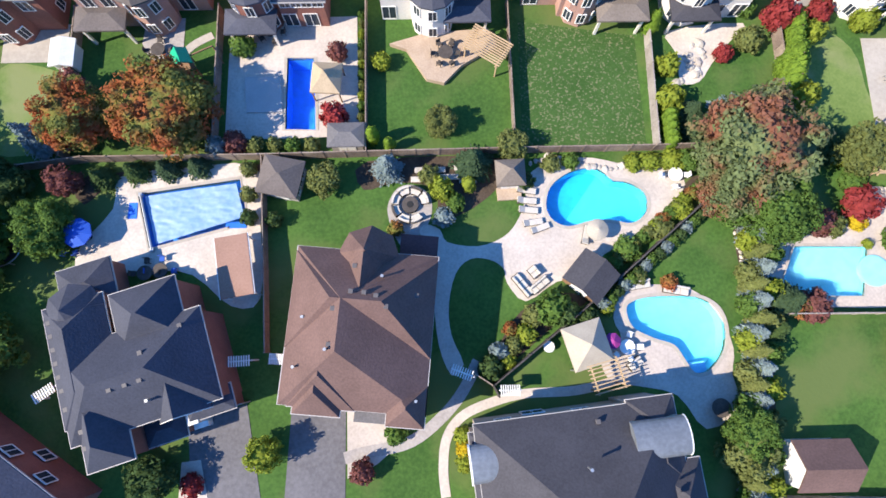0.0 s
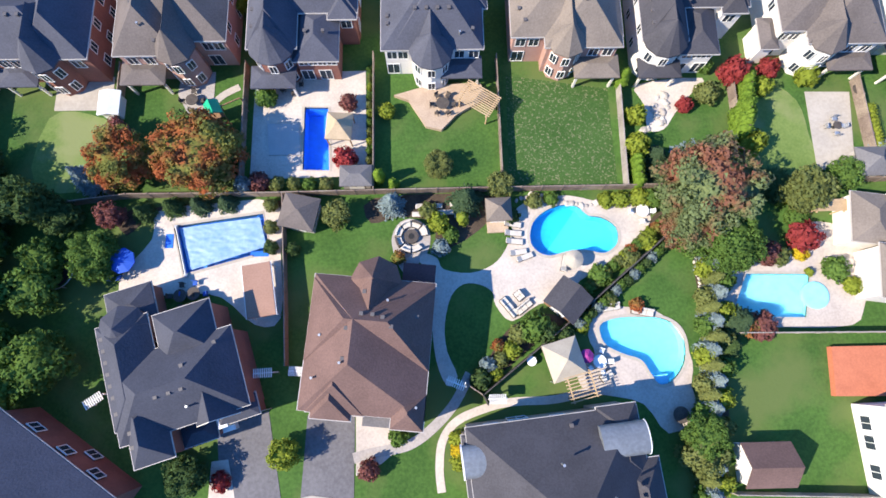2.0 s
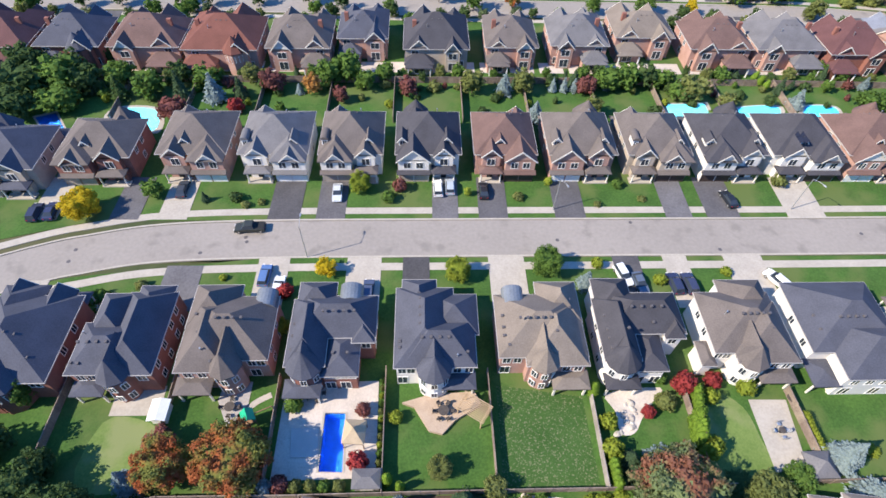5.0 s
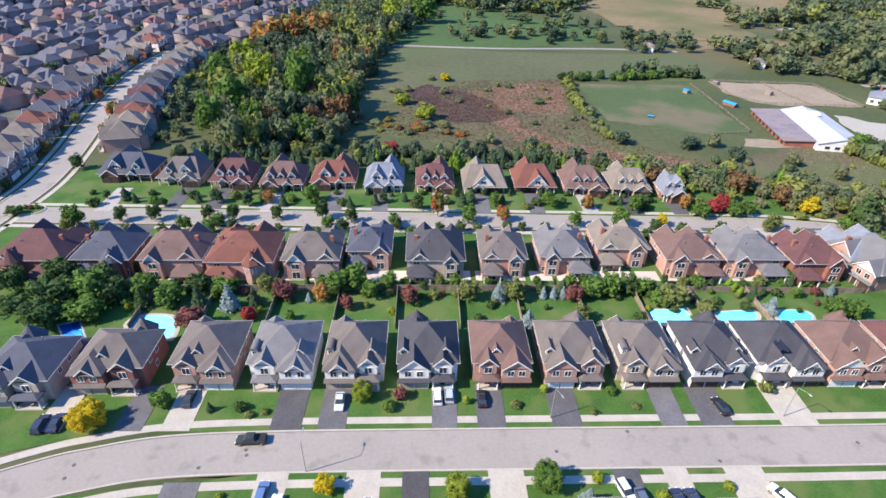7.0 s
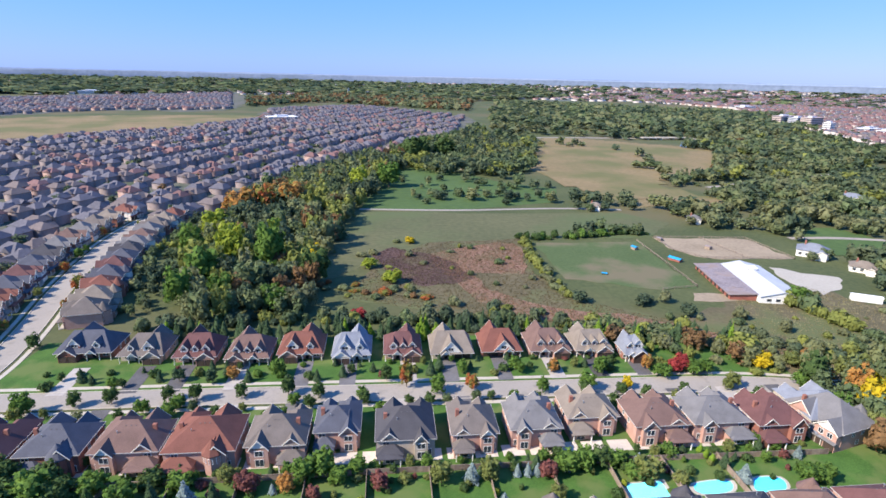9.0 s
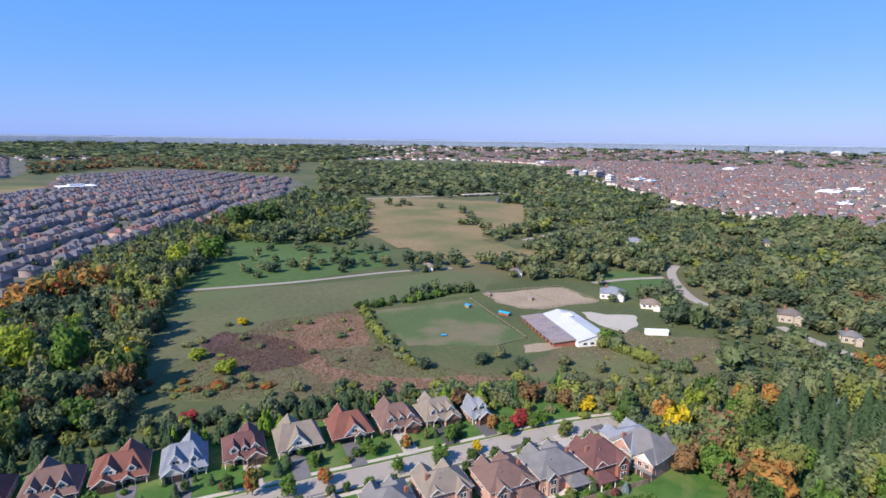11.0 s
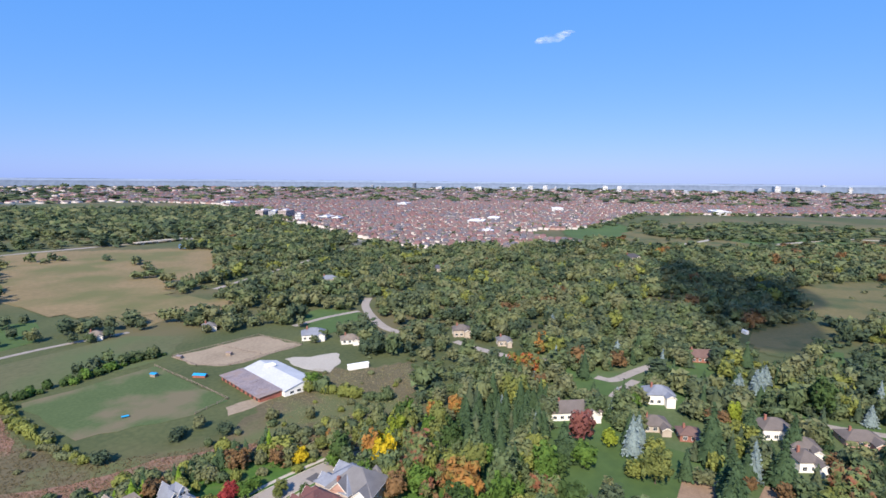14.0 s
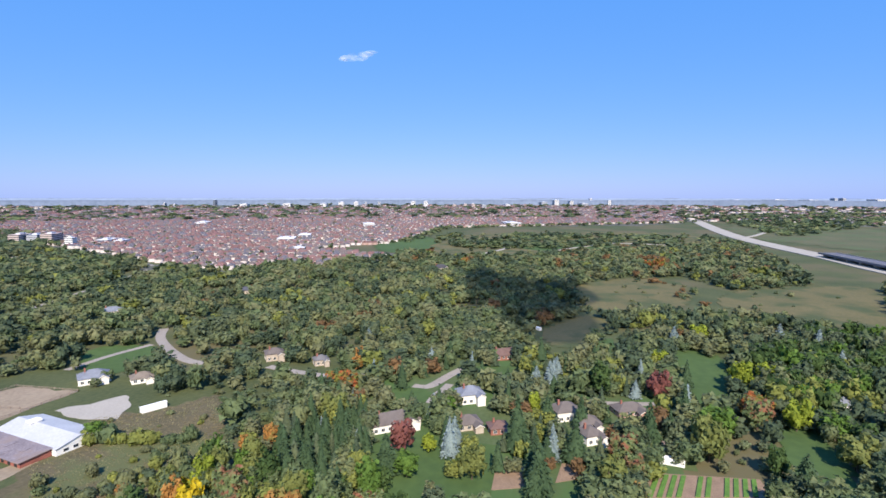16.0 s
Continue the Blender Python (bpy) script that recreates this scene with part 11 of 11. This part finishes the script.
hedge_line([(80.1, 315.5), (76.8, 268.7), (77.7, 238.7), (80.7, 219.5)], 2.6, (2.0, 3.4, 2.2, 4), ("wood_lime", "wood_lime", "wood_olive"), "hedgerow of {} shrubs between two fields", 71)
hedge_line([(80.1, 315.5), (110.3, 316.6), (145.7, 323.8), (167.1, 323.1)], 3.5, (2.0, 3.6, 2.5, 5), ("dark", "green"), "hedgerow of {} shrubs along the meadow", 73)
hedge_line([(121.7, 325.8), (139.6, 329.1), (163.4, 324.6)], 4.5, (3.4, 5.2, 6, 9), ("wood_dark", "wood_green"), "clump of {} trees along the meadow", 75, "round", 5)
hedge_line([(80.7, 219.5), (98.0, 219.5), (123.0, 209.5), (141.1, 198.6)], 9, (2.4, 4.6, 4, 7), ("wood_green", "wood_olive", "wood_dark"), "straggling {} trees before the barn", 77, "round", 9)
hedge_line([(111.7, 200.3), (139.2, 195.9), (158.8, 180.1), (179.4, 160.5)], 12, (2.0, 3.6, 3, 5), ("wood_olive", "wood_dark", "wood_green"), "scattered {} bushes before the barn", 79, "shrub", 9)
hedge_line([(176.8, 209.6), (180.9, 197.5), (186.2, 180.5), (189.9, 165.6)], 3.0, (3, 5, 4, 7), ("wood_green", "wood_lime"), "hedgerow of {} bushes beside the barn field", 81, "shrub", 3)
hedge_line([(-90, 200), (-30, 203), (30, 199), (90, 190), (150, 170), (185, 150)], 2.6, (2.2, 4.2, 3, 6), ("wood_green", "wood_dark", "wood_green", "wood_dark", "wood_lime"), "band of {} scrub behind the houses", 83, "shrub", 8)
hedge_line([(80, 186), (110, 172), (140, 160), (150, 150)], 6, (3.0, 5.5, 5, 9), ("wood_lime", "wood_olive", "wood_green", "wood_orange"), "cluster of {} trees at the end of the street", 85, "round", 9)
hedge_line([(-35.7, 242.0), (-22.9, 236.8), (3.2, 231.9), (13.6, 221.9)], 3, (2, 3.6, 1.6, 3), ("rust", "wood_orange", "wood_olive"), "patch of {} sumac scrub", 87, "shrub", 6)
hedge_line([(132.2, 418.5), (185.2, 410.1), (214.4, 383.6), (225.8, 333.9)], 8, (4.5, 7.5, 8, 14), ("wood_dark", "wood_green", "wood_olive"), "row of {} trees beyond the meadow", 89, "round", 14)
hedge_line([(6.9, 602.1), (54.2, 568.3), (88.9, 509.4), (128.4, 454.9)], 16, (4, 7, 7, 13), ("wood_dark", "wood_green"), "scattered {} trees in the parkland", 91, "round", 30)
hedge_line([(17.6, 421.6), (35.1, 434.0), (73.8, 429.6), (110.4, 426.6)], 9, (3.6, 6, 6, 11), ("wood_dark", "wood_green"), "scattered {} trees in the parkland", 93, "round", 18)
hedge_line([(172.5, 779.4), (273.4, 820.8), (331.0, 728.8), (301.3, 580.8), (277.5, 472.4)], 26, (5, 9, 7, 12), ("wood_dark", "wood_green", "wood_olive"), "scattered {} trees in the hay field", 95, "round", 26)
mixed_wood([(192.1, 1001.9), (334.4, 1810.8), (1199.3, 1637.5), (629.5, 876.1), (404.0, 888.5)], 27, "thin wood of {} trees in the valley", [("wood_green", 0.4), ("wood_dark", 0.35), ("wood_olive", 0.25)], (7, 11, 9, 14), seed=97)
mixed_wood([(1501.9, 47.0), (1372.8, -194.2), (1287.2, -428.9), (1000.7, -468.6), (771.5, -362.6), (783.0, -126.0), (801.8, 25.2)], 15, "autumn wood of {} trees in the valley", [("wood_olive", 0.44), ("wood_dark", 0.22), ("wood_orange", 0.16), ("wood_green", 0.18)], (5, 8, 8, 14), seed=99, tight=[ROAD_VIEW, CLEAR_LAWNS[-5][0]])
mixed_wood([(2765.5, -562.4), (3016.1, -998.0), (2999.9, -1391.0), (2246.0, -1043.8), (1652.9, -549.6), (1865.6, -462.2)], 36, "scattered far {} trees beyond the motorway", [("wood_dark", 0.5), ("wood_green", 0.5)], (10, 16, 9, 14), seed=101, tight=[ROAD_VIEW])
mixed_wood(TOWNS["east"], 30, "{} street trees among the distant houses", [("wood_dark", 0.5), ("wood_green", 0.5)], (3, 5.5, 5, 8), seed=103)
hedge_line([(1215, 415), (1500, 440), (1815, 470), (1985, 212), (2150, -80), (2335, -400)], 17, (7, 12, 7, 12), ("wood_dark", "wood_green", "wood_green", "wood_olive"), "belt of {} trees along the edge of the town", 141, "round", 24)
mixed_wood([(1250, 330), (1500, 315), (1700, 110), (1670, -320), (1296, -255), (1183, -130), (1104, -15), (1000, 140), (940, 260)], 62, "scattered {} trees on the open land", [("wood_dark", 0.4), ("wood_green", 0.4), ("wood_olive", 0.2)], (4, 8, 5, 9), seed=143, glades=0.3)
strip("path", smooth([(1090, 60), (1240, -20), (1311, -65), (1308, -145), (1276, -212), (1240, -260)], 5, False), 9, 0, 1.2, GRAVEL, "pale gravel path over the open land", "path")
strip("path", smooth([(960, 205), (1000, 186), (1094, 161), (1170, 150), (1227, 108)], 5, False), 8, 0, 1.2, GRAVEL, "pale winding path beyond the wood", "path")
hedge_line([(740, -70), (700, -110), (640, -112), (575, -100)], 13, (2.5, 5.5, 3, 8), ("wood_green", "wood_olive", "wood_dark", "wood_orange"), "scattered {} bushes along the meadow", 145, "round", 16)
hedge_line([(560, -40), (610, -70), (690, -50), (730, -80)], 12, (1.4, 3.0, 1.2, 2.6), ("wood_olive", "wood_dark"), "scattered {} bushes in the meadow", 147, "shrub", 26)
hedge_line([(560, -170), (640, -200), (690, -250), (640, -280)], 20, (1.6, 4.2, 1.6, 5), ("wood_olive", "wood_dark", "wood_green"), "scattered {} bushes in the rough pasture", 149, "shrub", 34)
mixed_wood(TOWNS["north_west"], 34, "{} street trees among the distant houses", [("wood_dark", 0.55), ("wood_green", 0.40), ("wood_orange", 0.05)], (2.5, 4.5, 5, 8), seed=105)
mixed_wood([(-408.5, 1677.4), (-216.2, 2004.6), (237.3, 1618.5), (330.9, 2196.0), (-275.1, 2566.5), (-493.7, 2037.4)], 24, "autumn belt of {} trees beyond the houses", [("wood_orange", 0.35), ("wood_olive", 0.35), ("wood_dark", 0.3)], (8, 13, 12, 18), seed=107)


def wild(t_list):
    for x, y, r, h, colour, kind in t_list:
        tree(x, y, r, h, colour, kind, False, "at the wood's edge", 0)


wild([(817, -104.7, 11, 24, "rust", "round"), (824.8, -93, 8.8, 19, "rust", "round"), (829.3, -116.5, 7.2, 19, "wood_orange", "round"), (821.8, 37.9, 10, 19, "wood_orange", "round"), (807.7, 176.8, 9, 16, "rust", "round"), (893.8, -36, 7.3, 20, "wood_orange", "round"), (791.9, -56.4, 11, 18, "wood_olive", "round")])
wild([(846.2, 177.1, 10, 16, "wood_orange", "round"), (908.8, -96.2, 14, 18, "wood_orange", "round"), (900.8, -114.3, 14, 18, "wood_orange", "round"), (369, -153, 4.7, 16, "blue", "cone"), (436.7, -140.5, 5.9, 16, "blue", "cone"), (425.9, -162, 5.3, 16, "blue", "cone"), (-69.2, 312, 6, 17, "lime", "round"), (-90, 311.5, 6.5, 15, "lime", "round"), (-42.6, 282.3, 4, 10, "yellow", "round"), (-31.8, 317.6, 4, 14, "spruce", "cone"), (10.4, 308.4, 3, 5, "yellow", "round"), (-0.6, 244.9, 5, 7, "lime", "round"), (-12.2, 266.8, 5, 6, "lime", "round"), (-14.7, 204.4, 3.5, 5, "red", "round"), (-73.8, 407.1, 8, 15, "orange", "round"), (-93.8, 430.5, 8, 15, "orange", "round"), (-57, 416.6, 7, 14, "rust", "round"), (-110.4, 383.7, 6, 12, "red", "round")])
wild([(95.2, 156.4, 3, 5, "red", "round"), (182.9, 210.7, 6.5, 9, "green", "round"), (197, 90.9, 3.5, 12.4, "blue", "cone"), (187, 74.4, 6.4, 16.7, "spruce", "cone"), (205.6, 74, 6, 15.4, "plum", "round"), (186.2, 65.6, 5, 11.3, "green", "round"), (190.2, 103.5, 5.1, 13.7, "spruce", "cone"), (198.8, 100, 5, 12.4, "spruce", "cone"), (174.4, 102.5, 5.9, 16.8, "spruce", "cone"), (176.3, 112, 5.8, 15.5, "spruce", "cone"), (164.7, 111.4, 5.4, 18, "dark", "round"), (171.7, 84.4, 6.5, 15.2, "wood_green", "round"), (168.2, 74.1, 5.6, 16.6, "green", "round"), (196.5, 129.5, 4.4, 11.4, "orange", "round"), (188.9, 138.2, 3.4, 8.7, "orange", "round"), (301.9, 136.6, 4.1, 10.8, "orange", "round"), (259.1, 121.9, 7, 16.3, "rust", "round"), (160.5, 136.8, 5.2, 13.6, "lime", "round")])
wild([(150.9, 140.9, 5.5, 9.3, "yellow", "round"), (231.6, 127.7, 8.1, 19.3, "wood_olive", "round"), (224.6, 114.6, 7.4, 16.7, "olive", "round"), (216.2, 53.6, 4.6, 13.9, "blue", "cone"), (208.5, 62.9, 3.8, 8, "lime", "round"), (190.5, 40.9, 6.1, 15.7, "olive", "round"), (217.8, 26.9, 7.1, 24.7, "spruce", "cone"), (183.5, 15.4, 7.1, 22.3, "spruce", "cone"), (211.7, 11.7, 3.5, 17.8, "blue", "cone"), (214, 2.8, 6.8, 18.5, "spruce", "cone"), (253.5, 16.6, 5.4, 13.2, "spruce", "cone"), (258.8, 23.3, 3.6, 13, "lime", "round"), (190.3, -10.6, 6.4, 18, "olive", "round"), (189.2, -15, 6.6, 8.4, "orange", "round"), (237.6, -28.3, 5.7, 18.2, "spruce", "cone"), (239.7, -36.6, 4, 17.2, "spruce", "cone"), (266.6, -46.8, 5.7, 19.4, "spruce", "cone"), (295.9, -39.1, 6.4, 17.9, "plum", "round")])
wild([(228.7, -50.1, 7.5, 21.5, "olive", "round"), (219.8, -72, 4.4, 14.6, "dark", "round"), (206.7, -76.9, 7.4, 18, "spruce", "cone"), (321.9, -85.3, 6.7, 19.4, "lime", "round"), (334, -103, 6.9, 15.2, "lime", "round"), (267.1, -78.4, 7, 16.7, "bronze", "round"), (269.7, -95.5, 6.5, 17.4, "lime", "round"), (290.6, -9.1, 6.8, 22.7, "dark", "round"), (325.7, 15.4, 4.7, 11.3, "blue", "cone"), (353.1, -46.4, 7, 13.5, "lime", "round"), (402.2, -62.8, 6.6, 17.6, "blue", "cone"), (422.9, -82.6, 6.9, 15.3, "lime", "round"), (247.8, 0.7, 5.2, 16.3, "spruce", "cone"), (141.2, 92, 8.1, 15.4, "orange", "round"), (141.7, 133.2, 4.6, 15.7, "orange", "round"), (139.7, 125.6, 5.2, 15.6, "yellow", "round"), (153.7, 132.3, 4.4, 14.3, "lime", "round"), (136, 106.1, 5.7, 13, "green", "round")])
wild([(152.5, 82.7, 6.1, 19.7, "wood_green", "round"), (320.2, 142.9, 4.5, 10.6, "orange", "round"), (265.5, 133.6, 6.8, 12.4, "rust", "round"), (204.9, 53.2, 4.7, 19, "blue", "cone"), (243.6, 70.7, 3.9, 12.3, "blue", "cone"), (251.2, 65, 4.3, 9.9, "green", "round"), (362.7, 153.4, 5.1, 11.6, "blue", "cone"), (145.6, 102.1, 4.7, 10.5, "bronze", "round"), (152.7, 119.8, 6.3, 14.8, "bronze", "round"), (309.4, 18.2, 5.2, 14, "blue", "cone"), (300.1, 25.6, 4.7, 13, "blue", "cone"), (194.7, 17.5, 5.9, 20, "spruce", "cone"), (216.2, -15.5, 7, 15, "bronze", "round"), (204.1, -19.8, 5.5, 12, "bronze", "round"), (253.4, -57.2, 9, 16, "green", "round"), (279.2, -81.5, 8, 14, "rust", "round"), (235.3, -105, 8, 16, "olive", "round"), (301.7, -108.5, 7, 13, "lime", "round")])
wild([(263.6, -108.5, 7, 14, "green", "round"), (316.7, -56.3, 4.7, 17, "spruce", "cone"), (251.9, -29.7, 5.3, 15, "spruce", "cone"), (294.6, -27.4, 3.8, 11, "blue", "cone"), (301.9, -20.7, 3.8, 11, "blue", "cone")])

wild([(-86.3, 239.7, 9, 21.8, "green", "round"), (-89, 219.1, 6.1, 19.9, "green", "round"), (-80.8, 268.6, 8.9, 25.8, "lime", "round"), (-60.3, 260.1, 8.9, 30.8, "green", "round"), (-62.2, 225.9, 8.8, 20.4, "wood_green", "round"), (-36.6, 244.2, 7.1, 19.6, "dark", "round"), (-106.4, 327.6, 9, 18.2, "lime", "round"), (-103.7, 371.4, 11.9, 22.4, "orange", "round"), (-88.2, 380.4, 10.4, 24.9, "rust", "round"), (-72.7, 399, 11.3, 21.9, "orange", "round"), (-26.3, 454.2, 10.5, 25.5, "lime", "round"), (-1.7, 480.8, 11, 24.4, "green", "round"), (29.5, 637.4, 18, 33.2, "dark", "round"), (64, 640.9, 15.3, 34.7, "dark", "round"), (-31.1, 319.9, 4.8, 15.3, "spruce", "cone"), (-108.6, 292.4, 7.4, 19.7, "green", "round"), (-72.8, 219.2, 7, 17.5, "green", "round"), (-48.5, 233, 7.5, 16.2, "wood_green", "round"), (-48.6, 213.2, 7, 14, "green", "round"), (-38.7, 256.3, 4.2, 15.2, "yellow", "round")])
mixed_wood([(88, 158), (150, 148), (165, 162), (120, 186), (92, 190)], 6.5, "straggling {} bushes at the end of the street", [("wood_lime", 0.3), ("wood_green", 0.4), ("wood_olive", 0.3)], (1.5, 3.0, 2, 5), seed=121, kind="shrub")

wild([(150, 387, 4, 7, "wood_green", "round"), (163, 389, 4.5, 8, "wood_dark", "round"), (143, 394, 4, 8, "wood_dark", "round"), (208, 347, 4, 7, "wood_olive", "round"), (222, 351, 4.5, 9, "wood_green", "round"), (246, 270, 4, 7, "wood_green", "round"), (236, 268, 3.5, 6, "wood_olive", "round"), (258, 247, 4, 8, "wood_green", "round")])

# a wisp of cloud in the sky, and the thicker one overhead that shades part of the wood
cloud("small wisp of white cloud in clear sky", 3830, 1651, 1148, [(-60, 0, -14, 70, 30, 22), (0, 0, 0, 80, 34, 30), (60, 0, 22, 60, 26, 18), (105, 0, 40, 50, 18, 9), (-100, 0, -24, 40, 20, 14)], CLOUD, -64)
_sx, _sy, _h = 565, 62, 700
_k = _h / math.tan(SUN_ELEV)
cloud("thick white cloud overhead casting shade on the wood", _sx + SUN_FROM.x * _k, _sy + SUN_FROM.y * _k, _h, [(-90, -10, 0, 80, 45, 25), (0, 0, 6, 95, 60, 30), (90, 25, 0, 80, 40, 22), (150, 40, 0, 60, 24, 16), (40, -50, 0, 70, 35, 18)], SOLID_CLOUD, 12)


# the last land before the horizon: low wooded rises, distance haze painted in as blue
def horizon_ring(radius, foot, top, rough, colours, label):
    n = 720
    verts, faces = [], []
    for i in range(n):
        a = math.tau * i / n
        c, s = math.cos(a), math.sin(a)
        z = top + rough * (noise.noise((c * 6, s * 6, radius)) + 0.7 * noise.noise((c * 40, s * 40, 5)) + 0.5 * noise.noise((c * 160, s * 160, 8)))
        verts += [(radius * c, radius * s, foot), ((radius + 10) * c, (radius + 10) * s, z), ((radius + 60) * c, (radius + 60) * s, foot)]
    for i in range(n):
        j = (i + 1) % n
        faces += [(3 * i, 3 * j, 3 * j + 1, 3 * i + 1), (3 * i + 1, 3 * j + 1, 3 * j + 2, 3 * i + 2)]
    m = surface("haze_tinted_woods_" + str(radius), *colours, 0.006, 0.05, 1.0, spec=0.0)
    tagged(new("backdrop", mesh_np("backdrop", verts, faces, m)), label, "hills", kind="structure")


horizon_ring(3950, 40, 91, 4, ((0.17, 0.21, 0.29), (0.12, 0.155, 0.215)), "low wooded rises before the horizon, haze painted as dusky blue")
horizon_ring(4500, 60, 101, 4, ((0.22, 0.28, 0.40), (0.18, 0.235, 0.34)), "low wooded rises along the horizon, haze painted as pale blue")


# tufts of dry reeds standing in the field
def reeds(poly, count, label, material, seed, h0=0.15, h1=0.45):
    rng = np.random.default_rng(seed)
    poly = np.array(poly, float)
    p = rng.uniform(poly.min(0), poly.max(0), (count * 3, 2))
    p = p[inside(poly, p)][:count]
    k = len(p)
    a, h, w = rng.uniform(0, math.tau, (k, 3)), rng.uniform(h0, h1, (k, 3)), rng.uniform(0.12, 0.32, (k, 3))
    c = np.repeat(p[:, None], 3, 1) + rng.normal(size=(k, 3, 2)) * 0.3
    d = np.stack([np.cos(a), np.sin(a)], -1) * w[..., None]
    lean = rng.normal(size=(k, 3, 2)) * 0.25
    z0 = np.full((k, 3, 1), 0.1)
    v = np.stack([np.concatenate([c - d, z0], -1), np.concatenate([c + d, z0], -1), np.concatenate([c + lean, h[..., None] + 0.1], -1)], 2).reshape(-1, 3)
    tagged(new("reeds", mesh_np("reeds", v, np.arange(len(v)).reshape(-1, 3), material)), label, "reeds", kind="stuff")


reeds(FIELDS["core"], 9000, "standing tufts of dry red-brown reeds", leaf("reed_red", (0.325, 0.192, 0.133), (0.227, 0.138, 0.096), island=0.15), 111)
reeds(FIELDS["heath"], 3500, "low tufts of dark purple-brown heath", leaf("reed_dark", (0.125, 0.077, 0.069), (0.073, 0.048, 0.043), island=0.3), 112, 0.12, 0.35)
reeds(FIELDS["red"], 9000, "standing tufts of straw-green reed grass", leaf("reed_straw", (0.177, 0.146, 0.084), (0.113, 0.098, 0.051), island=0.2), 113)
STRAW_REED = leaf("straw_reed", (0.325, 0.286, 0.167), (0.197, 0.167, 0.098), (0.265, 0.256, 0.138), 0.04, 0.07, 0.9, 0.13)
reeds(SCRUB_HOLE, 3500, "standing tufts of straw-brown reed grass", STRAW_REED, 114)
